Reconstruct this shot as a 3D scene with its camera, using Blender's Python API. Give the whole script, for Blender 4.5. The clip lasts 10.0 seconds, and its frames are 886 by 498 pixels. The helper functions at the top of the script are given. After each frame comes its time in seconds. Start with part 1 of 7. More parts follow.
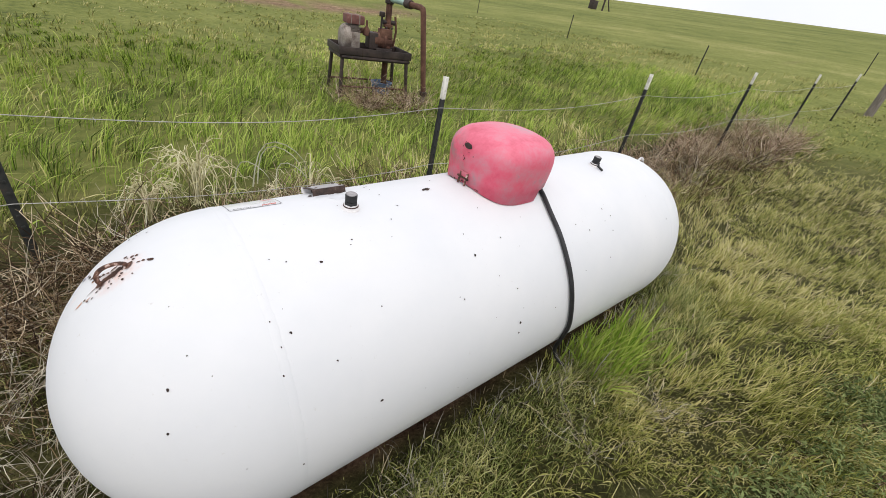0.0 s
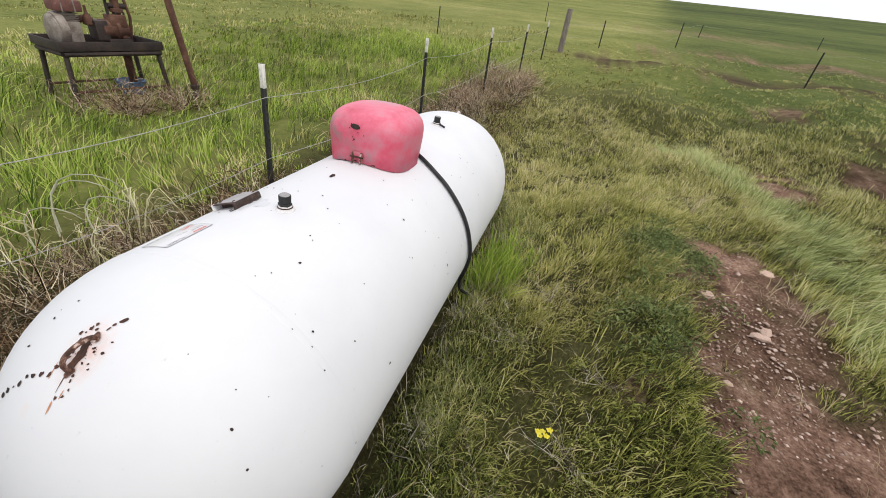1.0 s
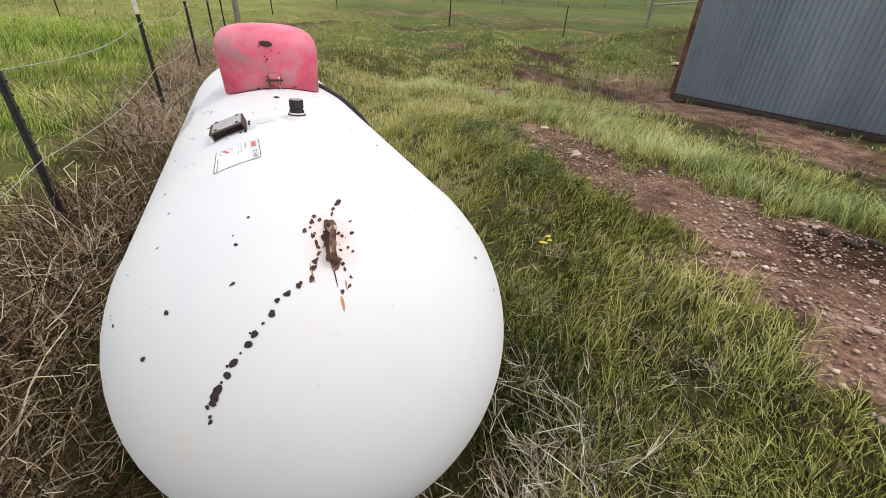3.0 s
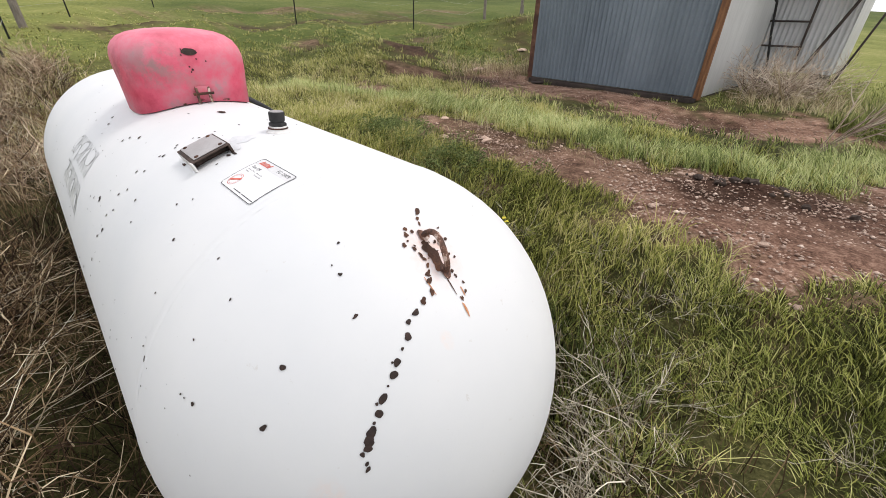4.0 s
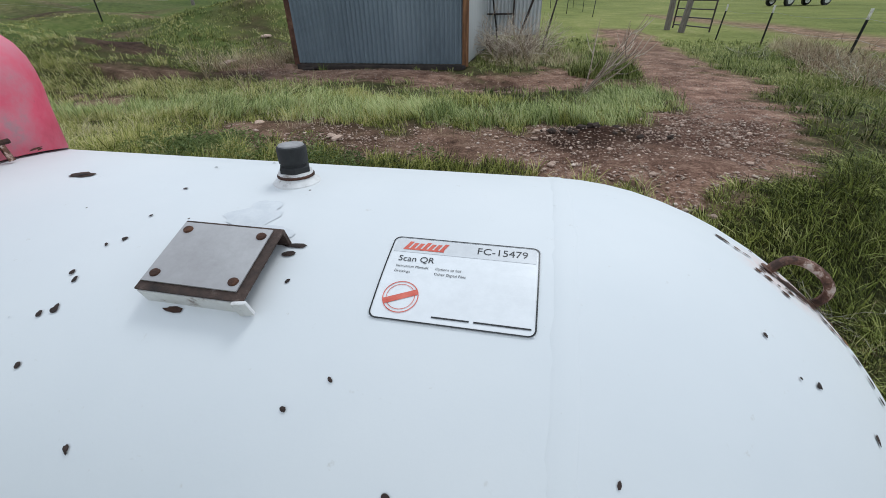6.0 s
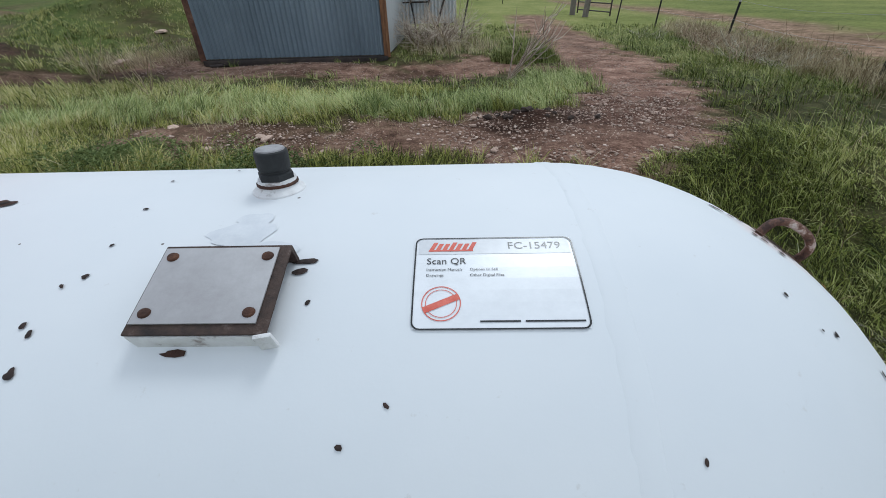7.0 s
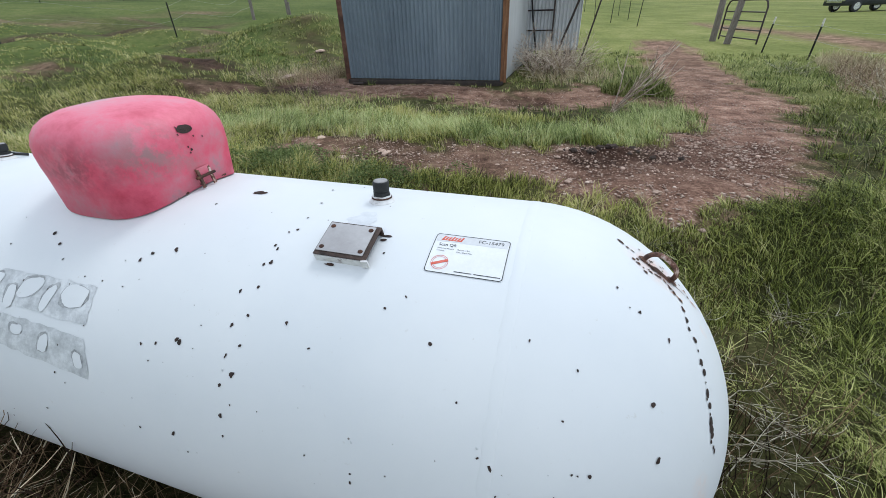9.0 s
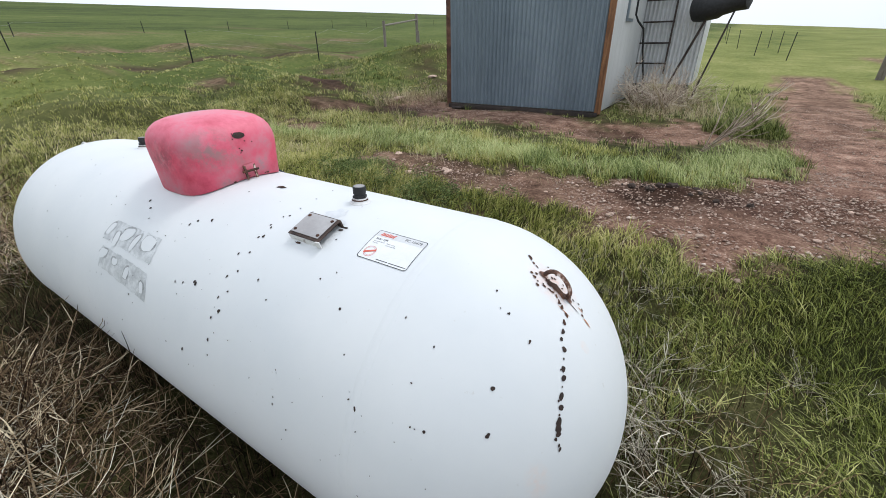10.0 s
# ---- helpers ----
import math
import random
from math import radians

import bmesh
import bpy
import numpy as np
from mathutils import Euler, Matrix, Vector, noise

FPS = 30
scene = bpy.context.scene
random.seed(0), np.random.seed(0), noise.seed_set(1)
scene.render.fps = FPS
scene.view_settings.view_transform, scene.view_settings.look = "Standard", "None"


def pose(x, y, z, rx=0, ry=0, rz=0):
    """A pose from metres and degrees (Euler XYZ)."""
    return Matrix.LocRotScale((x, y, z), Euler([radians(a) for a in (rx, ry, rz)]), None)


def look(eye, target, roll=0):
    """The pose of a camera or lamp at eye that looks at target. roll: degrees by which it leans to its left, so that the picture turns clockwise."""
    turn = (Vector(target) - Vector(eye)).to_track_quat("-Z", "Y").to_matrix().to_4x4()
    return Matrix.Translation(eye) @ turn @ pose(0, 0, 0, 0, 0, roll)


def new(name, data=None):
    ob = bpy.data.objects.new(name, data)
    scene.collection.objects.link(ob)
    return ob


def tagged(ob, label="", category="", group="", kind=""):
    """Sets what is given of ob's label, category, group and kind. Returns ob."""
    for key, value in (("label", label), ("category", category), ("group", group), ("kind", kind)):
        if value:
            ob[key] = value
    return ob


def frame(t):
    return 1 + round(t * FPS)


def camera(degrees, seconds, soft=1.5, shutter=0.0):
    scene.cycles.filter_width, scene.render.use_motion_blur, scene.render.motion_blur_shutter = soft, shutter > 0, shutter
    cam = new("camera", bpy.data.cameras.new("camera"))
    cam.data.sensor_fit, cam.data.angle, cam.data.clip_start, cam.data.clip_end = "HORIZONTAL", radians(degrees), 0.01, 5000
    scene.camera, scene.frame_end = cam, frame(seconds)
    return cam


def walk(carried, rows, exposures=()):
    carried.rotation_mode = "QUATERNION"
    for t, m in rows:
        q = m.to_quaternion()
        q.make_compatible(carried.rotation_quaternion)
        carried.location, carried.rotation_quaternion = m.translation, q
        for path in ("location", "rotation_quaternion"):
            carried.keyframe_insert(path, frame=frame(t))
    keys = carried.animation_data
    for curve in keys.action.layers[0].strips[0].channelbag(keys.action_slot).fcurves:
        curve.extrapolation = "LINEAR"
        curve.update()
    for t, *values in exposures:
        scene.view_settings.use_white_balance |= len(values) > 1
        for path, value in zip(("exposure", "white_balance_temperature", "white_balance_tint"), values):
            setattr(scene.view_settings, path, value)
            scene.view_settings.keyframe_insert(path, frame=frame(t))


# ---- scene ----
cam = camera(95.2, 10.0, soft=0.62)
# seconds, place, turn (Euler degrees)
PATH = [
    (0.0, -1.2714, -1.0542, 1.6492, 57.86, -9.30, -38.64),
    (0.5, -1.4850, -0.9278, 1.6512, 58.59, -8.64, -56.23),
    (1.0, -1.6686, -0.8072, 1.6410, 59.15, -6.92, -71.24),
    (1.5, -1.8178, -0.5570, 1.5316, 59.64, -5.28, -83.10),
    (2.0, -1.9776, -0.3444, 1.4104, 59.89, -4.07, -93.48),
    (2.5, -2.0348, -0.1478, 1.3520, 60.04, -3.15, -103.44),
    (2.7, -2.0065, -0.0486, 1.3147, 60.03, -2.93, -107.53),
    (3.8, -1.7899, 0.3435, 1.2941, 60.12, -1.16, -129.71),
    (4.0, -1.7445, 0.3960, 1.2974, 60.06, -1.00, -133.49),
    (4.5, -1.5480, 0.4769, 1.3051, 59.90, -0.31, -142.65),
    (5.0, -1.3914, 0.4985, 1.3098, 59.57, 0.26, -151.57),
    (5.5, -1.1963, 0.5052, 1.2994, 59.00, 0.73, -160.30),
    (6.0, -1.0053, 0.4447, 1.2429, 58.25, 1.05, -168.16),
    (6.2, -0.9477, 0.4100, 1.2265, 57.85, 1.25, -171.33),
    (7.3, -0.9130, 0.4604, 1.2568, 56.65, 1.62, -179.65),
    (7.5, -0.9152, 0.5139, 1.2908, 56.58, 1.74, -179.50),
    (8.0, -0.9107, 0.6582, 1.3643, 56.90, 1.79, -176.59),
    (8.5, -0.9625, 0.7548, 1.4009, 57.76, 1.75, -170.64),
    (9.0, -1.1124, 0.7821, 1.4276, 59.10, 1.63, -162.83),
    (9.5, -1.3689, 0.7760, 1.4263, 60.92, 1.39, -154.10),
    (10.0, -1.5331, 0.7933, 1.4624, 62.55, 1.10, -147.05),
]
# seconds, stops, kelvin, tint
EXPOSURES = [(0.0, -0.04, 6450, 12), (2.5, 0.04, 6620, 12), (4.0, 0.12, 6620, 12), (4.5, -0.06, 6230, 8), (6.0, -0.36, 5800, 4), (7.5, -0.43, 5630, 4), (8.5, -0.2, 5650, 4), (9.5, -0.04, 5870, 6), (10.0, -0.01, 6030, 7)]
walk(cam, [(t, pose(x, y, z, rx, ry, rz)) for t, x, y, z, rx, ry, rz in PATH], EXPOSURES)

# ---- world and light: high thin cloud, soft light from above ----
world = bpy.data.worlds.new("sky")
scene.world = world
world.use_nodes = True
wn, wl = world.node_tree.nodes, world.node_tree.links
sky = wn.new("ShaderNodeTexSky")
sky.sky_type, sky.sun_disc = "NISHITA", False
sky.sun_elevation, sky.sun_rotation = radians(58), radians(205)
sky.dust_density = 3.0
cloud = wn.new("ShaderNodeTexNoise")
cloud.inputs["Scale"].default_value = 2.2
cloud.inputs["Detail"].default_value = 5
cloud_ramp = wn.new("ShaderNodeValToRGB")
cloud_ramp.color_ramp.elements[0].color = (7.2, 7.6, 8.4, 1)
cloud_ramp.color_ramp.elements[1].color = (10.5, 10.4, 10.3, 1)
cover = wn.new("ShaderNodeMixRGB")
cover.inputs["Fac"].default_value = 0.85
wl.new(cloud.outputs["Fac"], cloud_ramp.inputs["Fac"])
wl.new(sky.outputs["Color"], cover.inputs["Color1"])
wl.new(cloud_ramp.outputs["Color"], cover.inputs["Color2"])
wl.new(cover.outputs["Color"], wn["Background"].inputs["Color"])
wn["Background"].inputs["Strength"].default_value = 0.128
sun = new("sun", bpy.data.lights.new("sun", "SUN"))
sun.data.energy, sun.data.angle, sun.data.color = 1.35, radians(18), (1.0, 0.96, 0.9)
sun.matrix_world = look((-2.2, -4.7, 8.3), (0, 0, 0))


# ---- materials ----
def material(name, rough=0.7, metal=0.0):
    m = bpy.data.materials.new(name)
    m.use_nodes = True
    b = m.node_tree.nodes["Principled BSDF"]
    b.inputs["Roughness"].default_value, b.inputs["Metallic"].default_value = rough, metal
    return m, m.node_tree.nodes, m.node_tree.links, b


def ramp_node(nodes, stops):
    r = nodes.new("ShaderNodeValToRGB")
    e = r.color_ramp.elements
    while len(e) < len(stops):
        e.new(0.5)
    for el, (p, c) in zip(e, stops):
        el.position, el.color = p, (*c, 1)
    return r


def noise_node(nodes, links, scale, detail=4, rough=0.6, coord="Object", stretch=None):
    tc = nodes.new("ShaderNodeTexCoord")
    n = nodes.new("ShaderNodeTexNoise")
    n.inputs["Scale"].default_value, n.inputs["Detail"].default_value, n.inputs["Roughness"].default_value = scale, detail, rough
    if stretch:
        mp = nodes.new("ShaderNodeMapping")
        mp.inputs["Scale"].default_value = stretch
        links.new(tc.outputs[coord], mp.inputs["Vector"])
        links.new(mp.outputs["Vector"], n.inputs["Vector"])
    else:
        links.new(tc.outputs[coord], n.inputs["Vector"])
    return n


def worn(name, stops, scale, rough=0.7, metal=0.0, fine=60.0, bump=0.15, stretch=None, fine_mix=0.35, spread=0.0):
    """A surface that varies at two scales: a broad one through the stops and a fine one over it, with a little relief.
    spread: how much each object differs in brightness."""
    m, n, l, b = material(name, rough, metal)
    big = noise_node(n, l, scale, 5, 0.62, "Object", stretch)
    small = noise_node(n, l, fine, 4, 0.7, "Object", stretch)
    mix = n.new("ShaderNodeMath")
    mix.operation = "MULTIPLY_ADD"
    l.new(small.outputs["Fac"], mix.inputs[0])
    mix.inputs[1].default_value = fine_mix
    sc = n.new("ShaderNodeMath")
    sc.operation = "MULTIPLY_ADD"
    l.new(big.outputs["Fac"], sc.inputs[0])
    sc.inputs[1].default_value, sc.inputs[2].default_value = 1.0, -fine_mix / 2
    l.new(sc.outputs[0], mix.inputs[2])
    r = ramp_node(n, stops)
    l.new(mix.outputs[0], r.inputs["Fac"])
    out = r.outputs["Color"]
    if spread:
        info = n.new("ShaderNodeObjectInfo")
        hsv = n.new("ShaderNodeHueSaturation")
        rng = n.new("ShaderNodeMapRange")
        rng.inputs["To Min"].default_value, rng.inputs["To Max"].default_value = 1 - spread, 1 + spread
        l.new(info.outputs["Random"], rng.inputs["Value"])
        l.new(rng.outputs[0], hsv.inputs["Value"])
        l.new(out, hsv.inputs["Color"])
        out = hsv.outputs["Color"]
    l.new(out, b.inputs["Base Color"])
    bp = n.new("ShaderNodeBump")
    bp.inputs["Strength"].default_value, bp.inputs["Distance"].default_value = bump, 0.01
    l.new(small.outputs["Fac"], bp.inputs["Height"])
    l.new(bp.outputs["Normal"], b.inputs["Normal"])
    return m


def leafy(name, stops, translucent=0.22, rough=0.55):
    """Blades: each island takes its own tint."""
    m, n, l, b = material(name, rough)
    geo = n.new("ShaderNodeNewGeometry")
    broad = noise_node(n, l, 0.6, 3, 0.55)
    fine = noise_node(n, l, 2.6, 4, 0.6)
    patch = n.new("ShaderNodeMath")
    patch.operation = "MULTIPLY_ADD"
    l.new(broad.outputs["Fac"], patch.inputs[0])
    patch.inputs[1].default_value = 0.75
    part_f = n.new("ShaderNodeMath")
    part_f.operation = "MULTIPLY_ADD"
    l.new(fine.outputs["Fac"], part_f.inputs[0])
    part_f.inputs[1].default_value, part_f.inputs[2].default_value = 0.6, -0.175
    l.new(part_f.outputs[0], patch.inputs[2])
    add = n.new("ShaderNodeMath")
    add.operation = "MULTIPLY_ADD"
    l.new(patch.outputs[0], add.inputs[0])
    add.inputs[1].default_value = 1.9
    half = n.new("ShaderNodeMath")
    half.operation = "MULTIPLY_ADD"
    l.new(geo.outputs["Random Per Island"], half.inputs[0])
    half.inputs[1].default_value, half.inputs[2].default_value = 1.0, -0.95
    l.new(half.outputs[0], add.inputs[2])
    r = ramp_node(n, stops)
    l.new(add.outputs[0], r.inputs["Fac"])
    l.new(r.outputs["Color"], b.inputs["Base Color"])
    b.inputs["Specular IOR Level"].default_value = 0.1
    tr = n.new("ShaderNodeBsdfTranslucent")
    l.new(r.outputs["Color"], tr.inputs["Color"])
    mx = n.new("ShaderNodeMixShader")
    mx.inputs["Fac"].default_value = translucent
    l.new(b.outputs[0], mx.inputs[1])
    l.new(tr.outputs[0], mx.inputs[2])
    l.new(mx.outputs[0], n["Material Output"].inputs["Surface"])
    return m


RUST = worn("rust", [(0.25, (0.025, 0.013, 0.01)), (0.5, (0.07, 0.03, 0.018)), (0.75, (0.2, 0.085, 0.04))], 18, 0.85, 0.1, 150, 0.4)
CHIP = worn("bare_chip", [(0.3, (0.018, 0.013, 0.012)), (0.7, (0.06, 0.035, 0.028))], 60, 0.8, 0.2, 300, 0.3)
STAIN = worn("rust_stain", [(0.3, (0.42, 0.15, 0.05)), (0.7, (0.66, 0.33, 0.17))], 40, 0.6, 0, 200, 0.1)
LUG = worn("painted_rust", [(0.4, (0.05, 0.024, 0.017)), (0.54, (0.17, 0.08, 0.052)), (0.6, (0.5, 0.36, 0.3)), (0.72, (0.72, 0.64, 0.6))], 45, 0.75, 0.05, 200, 0.3)
BRACKET = worn("dark_rust", [(0.3, (0.02, 0.014, 0.012)), (0.6, (0.07, 0.042, 0.032)), (0.8, (0.24, 0.2, 0.18))], 40, 0.7, 0.2, 200, 0.3)
BLACK = worn("black_plastic", [(0.3, (0.01, 0.01, 0.011)), (0.7, (0.026, 0.027, 0.028))], 30, 0.75, 0, 200, 0.1)
RUBBER = worn("black_rubber", [(0.3, (0.01, 0.01, 0.011)), (0.7, (0.028, 0.028, 0.03))], 25, 0.6, 0, 200, 0.15)
CAP_TOP = worn("grey_cap_top", [(0.3, (0.2, 0.19, 0.19)), (0.7, (0.42, 0.4, 0.4))], 40, 0.8)
OLD_WHITE = worn("chipped_white", [(0.3, (0.25, 0.2, 0.18)), (0.42, (0.66, 0.64, 0.63)), (0.7, (0.8, 0.79, 0.78))], 25, 0.6, 0, 120, 0.2)
PLATE = worn("dull_plate", [(0.28, (0.36, 0.34, 0.34)), (0.7, (0.47, 0.455, 0.455))], 14, 0.6, 0.3, 160, 0.05)
STEEL_DARK = worn("dark_post_steel", [(0.3, (0.012, 0.014, 0.012)), (0.55, (0.03, 0.032, 0.028)), (0.8, (0.075, 0.045, 0.03))], 9, 0.75, 0.2, 80, 0.2)
POST_TIP = worn("white_post_tip", [(0.3, (0.5, 0.47, 0.4)), (0.55, (0.82, 0.8, 0.72))], 25, 0.7)
WIRE = worn("galvanised_wire", [(0.3, (0.26, 0.25, 0.23)), (0.7, (0.5, 0.49, 0.45))], 12, 0.5, 0.3)
GALV = worn("galvanised_sheet", [(0.25, (0.13, 0.162, 0.192)), (0.5, (0.192, 0.234, 0.27)), (0.75, (0.255, 0.3, 0.336))], 1.6, 0.5, 0.35, 30, 0.06, (1, 1, 0.25), 0.3, 0.05)
GALV_PALE = worn("pale_sheet", [(0.25, (0.42, 0.43, 0.43)), (0.7, (0.66, 0.67, 0.67))], 1.2, 0.5, 0.1, 25, 0.06, (1, 1, 0.2))
TRIM_WOOD = worn("stained_board", [(0.25, (0.07, 0.032, 0.016)), (0.5, (0.2, 0.09, 0.038)), (0.75, (0.34, 0.17, 0.075))], 5, 0.75, 0, 50, 0.3, (6, 6, 0.6))
GREY_WOOD = worn("weathered_wood", [(0.25, (0.09, 0.075, 0.06)), (0.7, (0.27, 0.235, 0.2))], 6, 0.85, 0, 50, 0.4, (8, 8, 0.8))
PUMP_RUST = worn("pump_rust", [(0.25, (0.03, 0.016, 0.012)), (0.5, (0.11, 0.05, 0.032)), (0.75, (0.22, 0.115, 0.075))], 7, 0.85, 0.15, 60, 0.4)
PUMP_GREASE = worn("greasy_steel", [(0.25, (0.016, 0.013, 0.012)), (0.7, (0.07, 0.05, 0.042))], 8, 0.6, 0.3, 60, 0.3)
ENGINE = worn("engine_metal", [(0.25, (0.14, 0.1, 0.08)), (0.55, (0.3, 0.26, 0.22)), (0.8, (0.45, 0.41, 0.36))], 10, 0.65, 0.35, 80, 0.3)
ENGINE_RED = worn("engine_red", [(0.25, (0.07, 0.03, 0.025)), (0.6, (0.2, 0.085, 0.07)), (0.8, (0.33, 0.24, 0.2))], 9, 0.75, 0.1, 70, 0.3)
MINT = worn("mint_pipe", [(0.25, (0.2, 0.3, 0.26)), (0.7, (0.36, 0.5, 0.43))], 12, 0.6)
BLUE = worn("blue_plastic", [(0.3, (0.05, 0.11, 0.24)), (0.7, (0.13, 0.24, 0.4))], 12, 0.5)
TWIG = worn("dry_twig", [(0.25, (0.14, 0.1, 0.055)), (0.55, (0.29, 0.225, 0.13)), (0.8, (0.47, 0.39, 0.25))], 9, 0.85, 0, 60, 0.2, None, 0.35, 0.25)
TWIG_LICHEN = worn("pale_green_twig", [(0.3, (0.27, 0.27, 0.17)), (0.7, (0.46, 0.46, 0.32))], 9, 0.85)
STONE = worn("stone", [(0.28, (0.26, 0.16, 0.118)), (0.5, (0.46, 0.32, 0.245)), (0.72, (0.74, 0.6, 0.5))], 22, 0.85, 0, 120, 0.3, None, 0.35, 0.3)
PEBBLE = worn("pale_pebble", [(0.3, (0.3, 0.19, 0.14)), (0.48, (0.52, 0.37, 0.29)), (0.66, (0.78, 0.64, 0.54))], 14, 0.85, 0, 120, 0.3)
LABEL_WHITE = worn("label_white", [(0.3, (0.74, 0.74, 0.75)), (0.7, (0.81, 0.81, 0.82))], 30, 0.25, 0, 120, 0.01)
GHOST = worn("greyed_paint", [(0.35, (0.6, 0.615, 0.64)), (0.65, (0.68, 0.69, 0.705))], 40, 0.6, 0, 150, 0.04)
INK = worn("label_ink", [(0.3, (0.015, 0.015, 0.017)), (0.7, (0.03, 0.03, 0.032))], 60, 0.25, 0, 120, 0.01)
RED_INK = worn("label_red", [(0.3, (0.55, 0.08, 0.05)), (0.7, (0.68, 0.16, 0.11))], 60, 0.5)
SILVER = worn("worn_silver_film", [(0.32, (0.42, 0.43, 0.44)), (0.5, (0.55, 0.56, 0.57)), (0.64, (0.68, 0.69, 0.7))], 28, 0.45, 0.05, 120, 0.1)
SILVER_PALE = worn("pale_grey_print", [(0.3, (0.6, 0.6, 0.61)), (0.7, (0.68, 0.68, 0.69))], 30, 0.3, 0, 120, 0.01)
SILVER_EDGE = worn("film_edge", [(0.35, (0.24, 0.245, 0.25)), (0.6, (0.45, 0.455, 0.46))], 50, 0.5)
PETAL = worn("yellow_petal", [(0.3, (0.6, 0.5, 0.02)), (0.7, (0.75, 0.66, 0.05))], 60, 0.6)
STALK = worn("green_stalk", [(0.3, (0.07, 0.11, 0.03)), (0.7, (0.13, 0.18, 0.05))], 40, 0.6)
CAR_PAINT = worn("dark_car_paint", [(0.3, (0.02, 0.022, 0.026)), (0.7, (0.04, 0.042, 0.048))], 2, 0.3, 0.3)
CAR_GLASS = worn("car_glass", [(0.3, (0.02, 0.025, 0.03)), (0.7, (0.04, 0.05, 0.06))], 2, 0.1, 0)
CHROME = worn("bright_trim", [(0.3, (0.5, 0.5, 0.5)), (0.7, (0.65, 0.65, 0.65))], 6, 0.25, 0.9)

GRASS = leafy("grass", [(0.04, (0.028, 0.032, 0.009)), (0.3, (0.176, 0.196, 0.0422)), (0.6, (0.381, 0.387, 0.0904)), (0.97, (0.643, 0.573, 0.251))], 0.14)
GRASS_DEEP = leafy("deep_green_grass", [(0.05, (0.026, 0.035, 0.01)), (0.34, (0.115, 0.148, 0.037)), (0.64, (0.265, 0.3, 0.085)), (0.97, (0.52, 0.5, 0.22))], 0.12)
GRASS_LUSH = leafy("lush_grass", [(0.05, (0.045, 0.078, 0.011)), (0.4, (0.245, 0.363, 0.047)), (0.9, (0.48, 0.549, 0.137))], 0.26)
GRASS_BRIGHT = leafy("bright_green_grass", [(0.05, (0.08, 0.15, 0.016)), (0.4, (0.22, 0.34, 0.04)), (0.9, (0.4, 0.48, 0.1))], 0.32)
GRASS_PALE = leafy("pale_grass", [(0.05, (0.0873, 0.121, 0.032)), (0.4, (0.315, 0.373, 0.116)), (0.9, (0.621, 0.64, 0.31))], 0.2)
GRASS_OLIVE = leafy("olive_grass", [(0.05, (0.05, 0.056, 0.016)), (0.36, (0.255, 0.272, 0.0686)), (0.66, (0.441, 0.426, 0.137)), (0.97, (0.647, 0.578, 0.294))], 0.16)
GRASS_DRY = leafy("dry_grass", [(0.08, (0.014, 0.009, 0.006)), (0.5, (0.065, 0.04, 0.022)), (0.95, (0.27, 0.19, 0.1))], 0.1, 0.85)
GRASS_ASH = leafy("ashen_stalks", [(0.06, (0.05, 0.043, 0.034)), (0.5, (0.19, 0.17, 0.135)), (0.95, (0.5, 0.47, 0.4))], 0.1, 0.85)
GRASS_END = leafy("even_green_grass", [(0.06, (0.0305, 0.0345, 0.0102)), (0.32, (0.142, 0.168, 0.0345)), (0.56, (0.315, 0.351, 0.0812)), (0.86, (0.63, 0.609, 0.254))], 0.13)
GRASS_TAN = leafy("tan_grass", [(0.06, (0.1, 0.075, 0.04)), (0.45, (0.36, 0.28, 0.16)), (0.95, (0.66, 0.57, 0.38))], 0.2, 0.8)
LEAF = leafy("weed_leaf", [(0.0, (0.07, 0.085, 0.018)), (0.4, (0.225, 0.265, 0.055)), (0.9, (0.5, 0.5, 0.16))], 0.3)
LEAF_DEEP = leafy("dark_weed_leaf", [(0.0, (0.04, 0.06, 0.018)), (0.4, (0.115, 0.16, 0.05)), (0.9, (0.29, 0.34, 0.13))], 0.22)


def twig_material(name, stops):
    """Dead stems: every stem and twig has its own age and colour."""
    m, n, l, b = material(name, 0.85)
    geo = n.new("ShaderNodeNewGeometry")
    grain = noise_node(n, l, 30, 4, 0.65)
    mix = n.new("ShaderNodeMath")
    mix.operation = "MULTIPLY_ADD"
    l.new(grain.outputs["Fac"], mix.inputs[0])
    mix.inputs[1].default_value = 0.5
    own = n.new("ShaderNodeMath")
    own.operation = "ADD"
    l.new(geo.outputs["Random Per Island"], own.inputs[0])
    own.inputs[1].default_value = -0.25
    l.new(own.outputs[0], mix.inputs[2])
    r = ramp_node(n, stops)
    l.new(mix.outputs[0], r.inputs["Fac"])
    l.new(r.outputs["Color"], b.inputs["Base Color"])
    b.inputs["Specular IOR Level"].default_value = 0.15
    return m


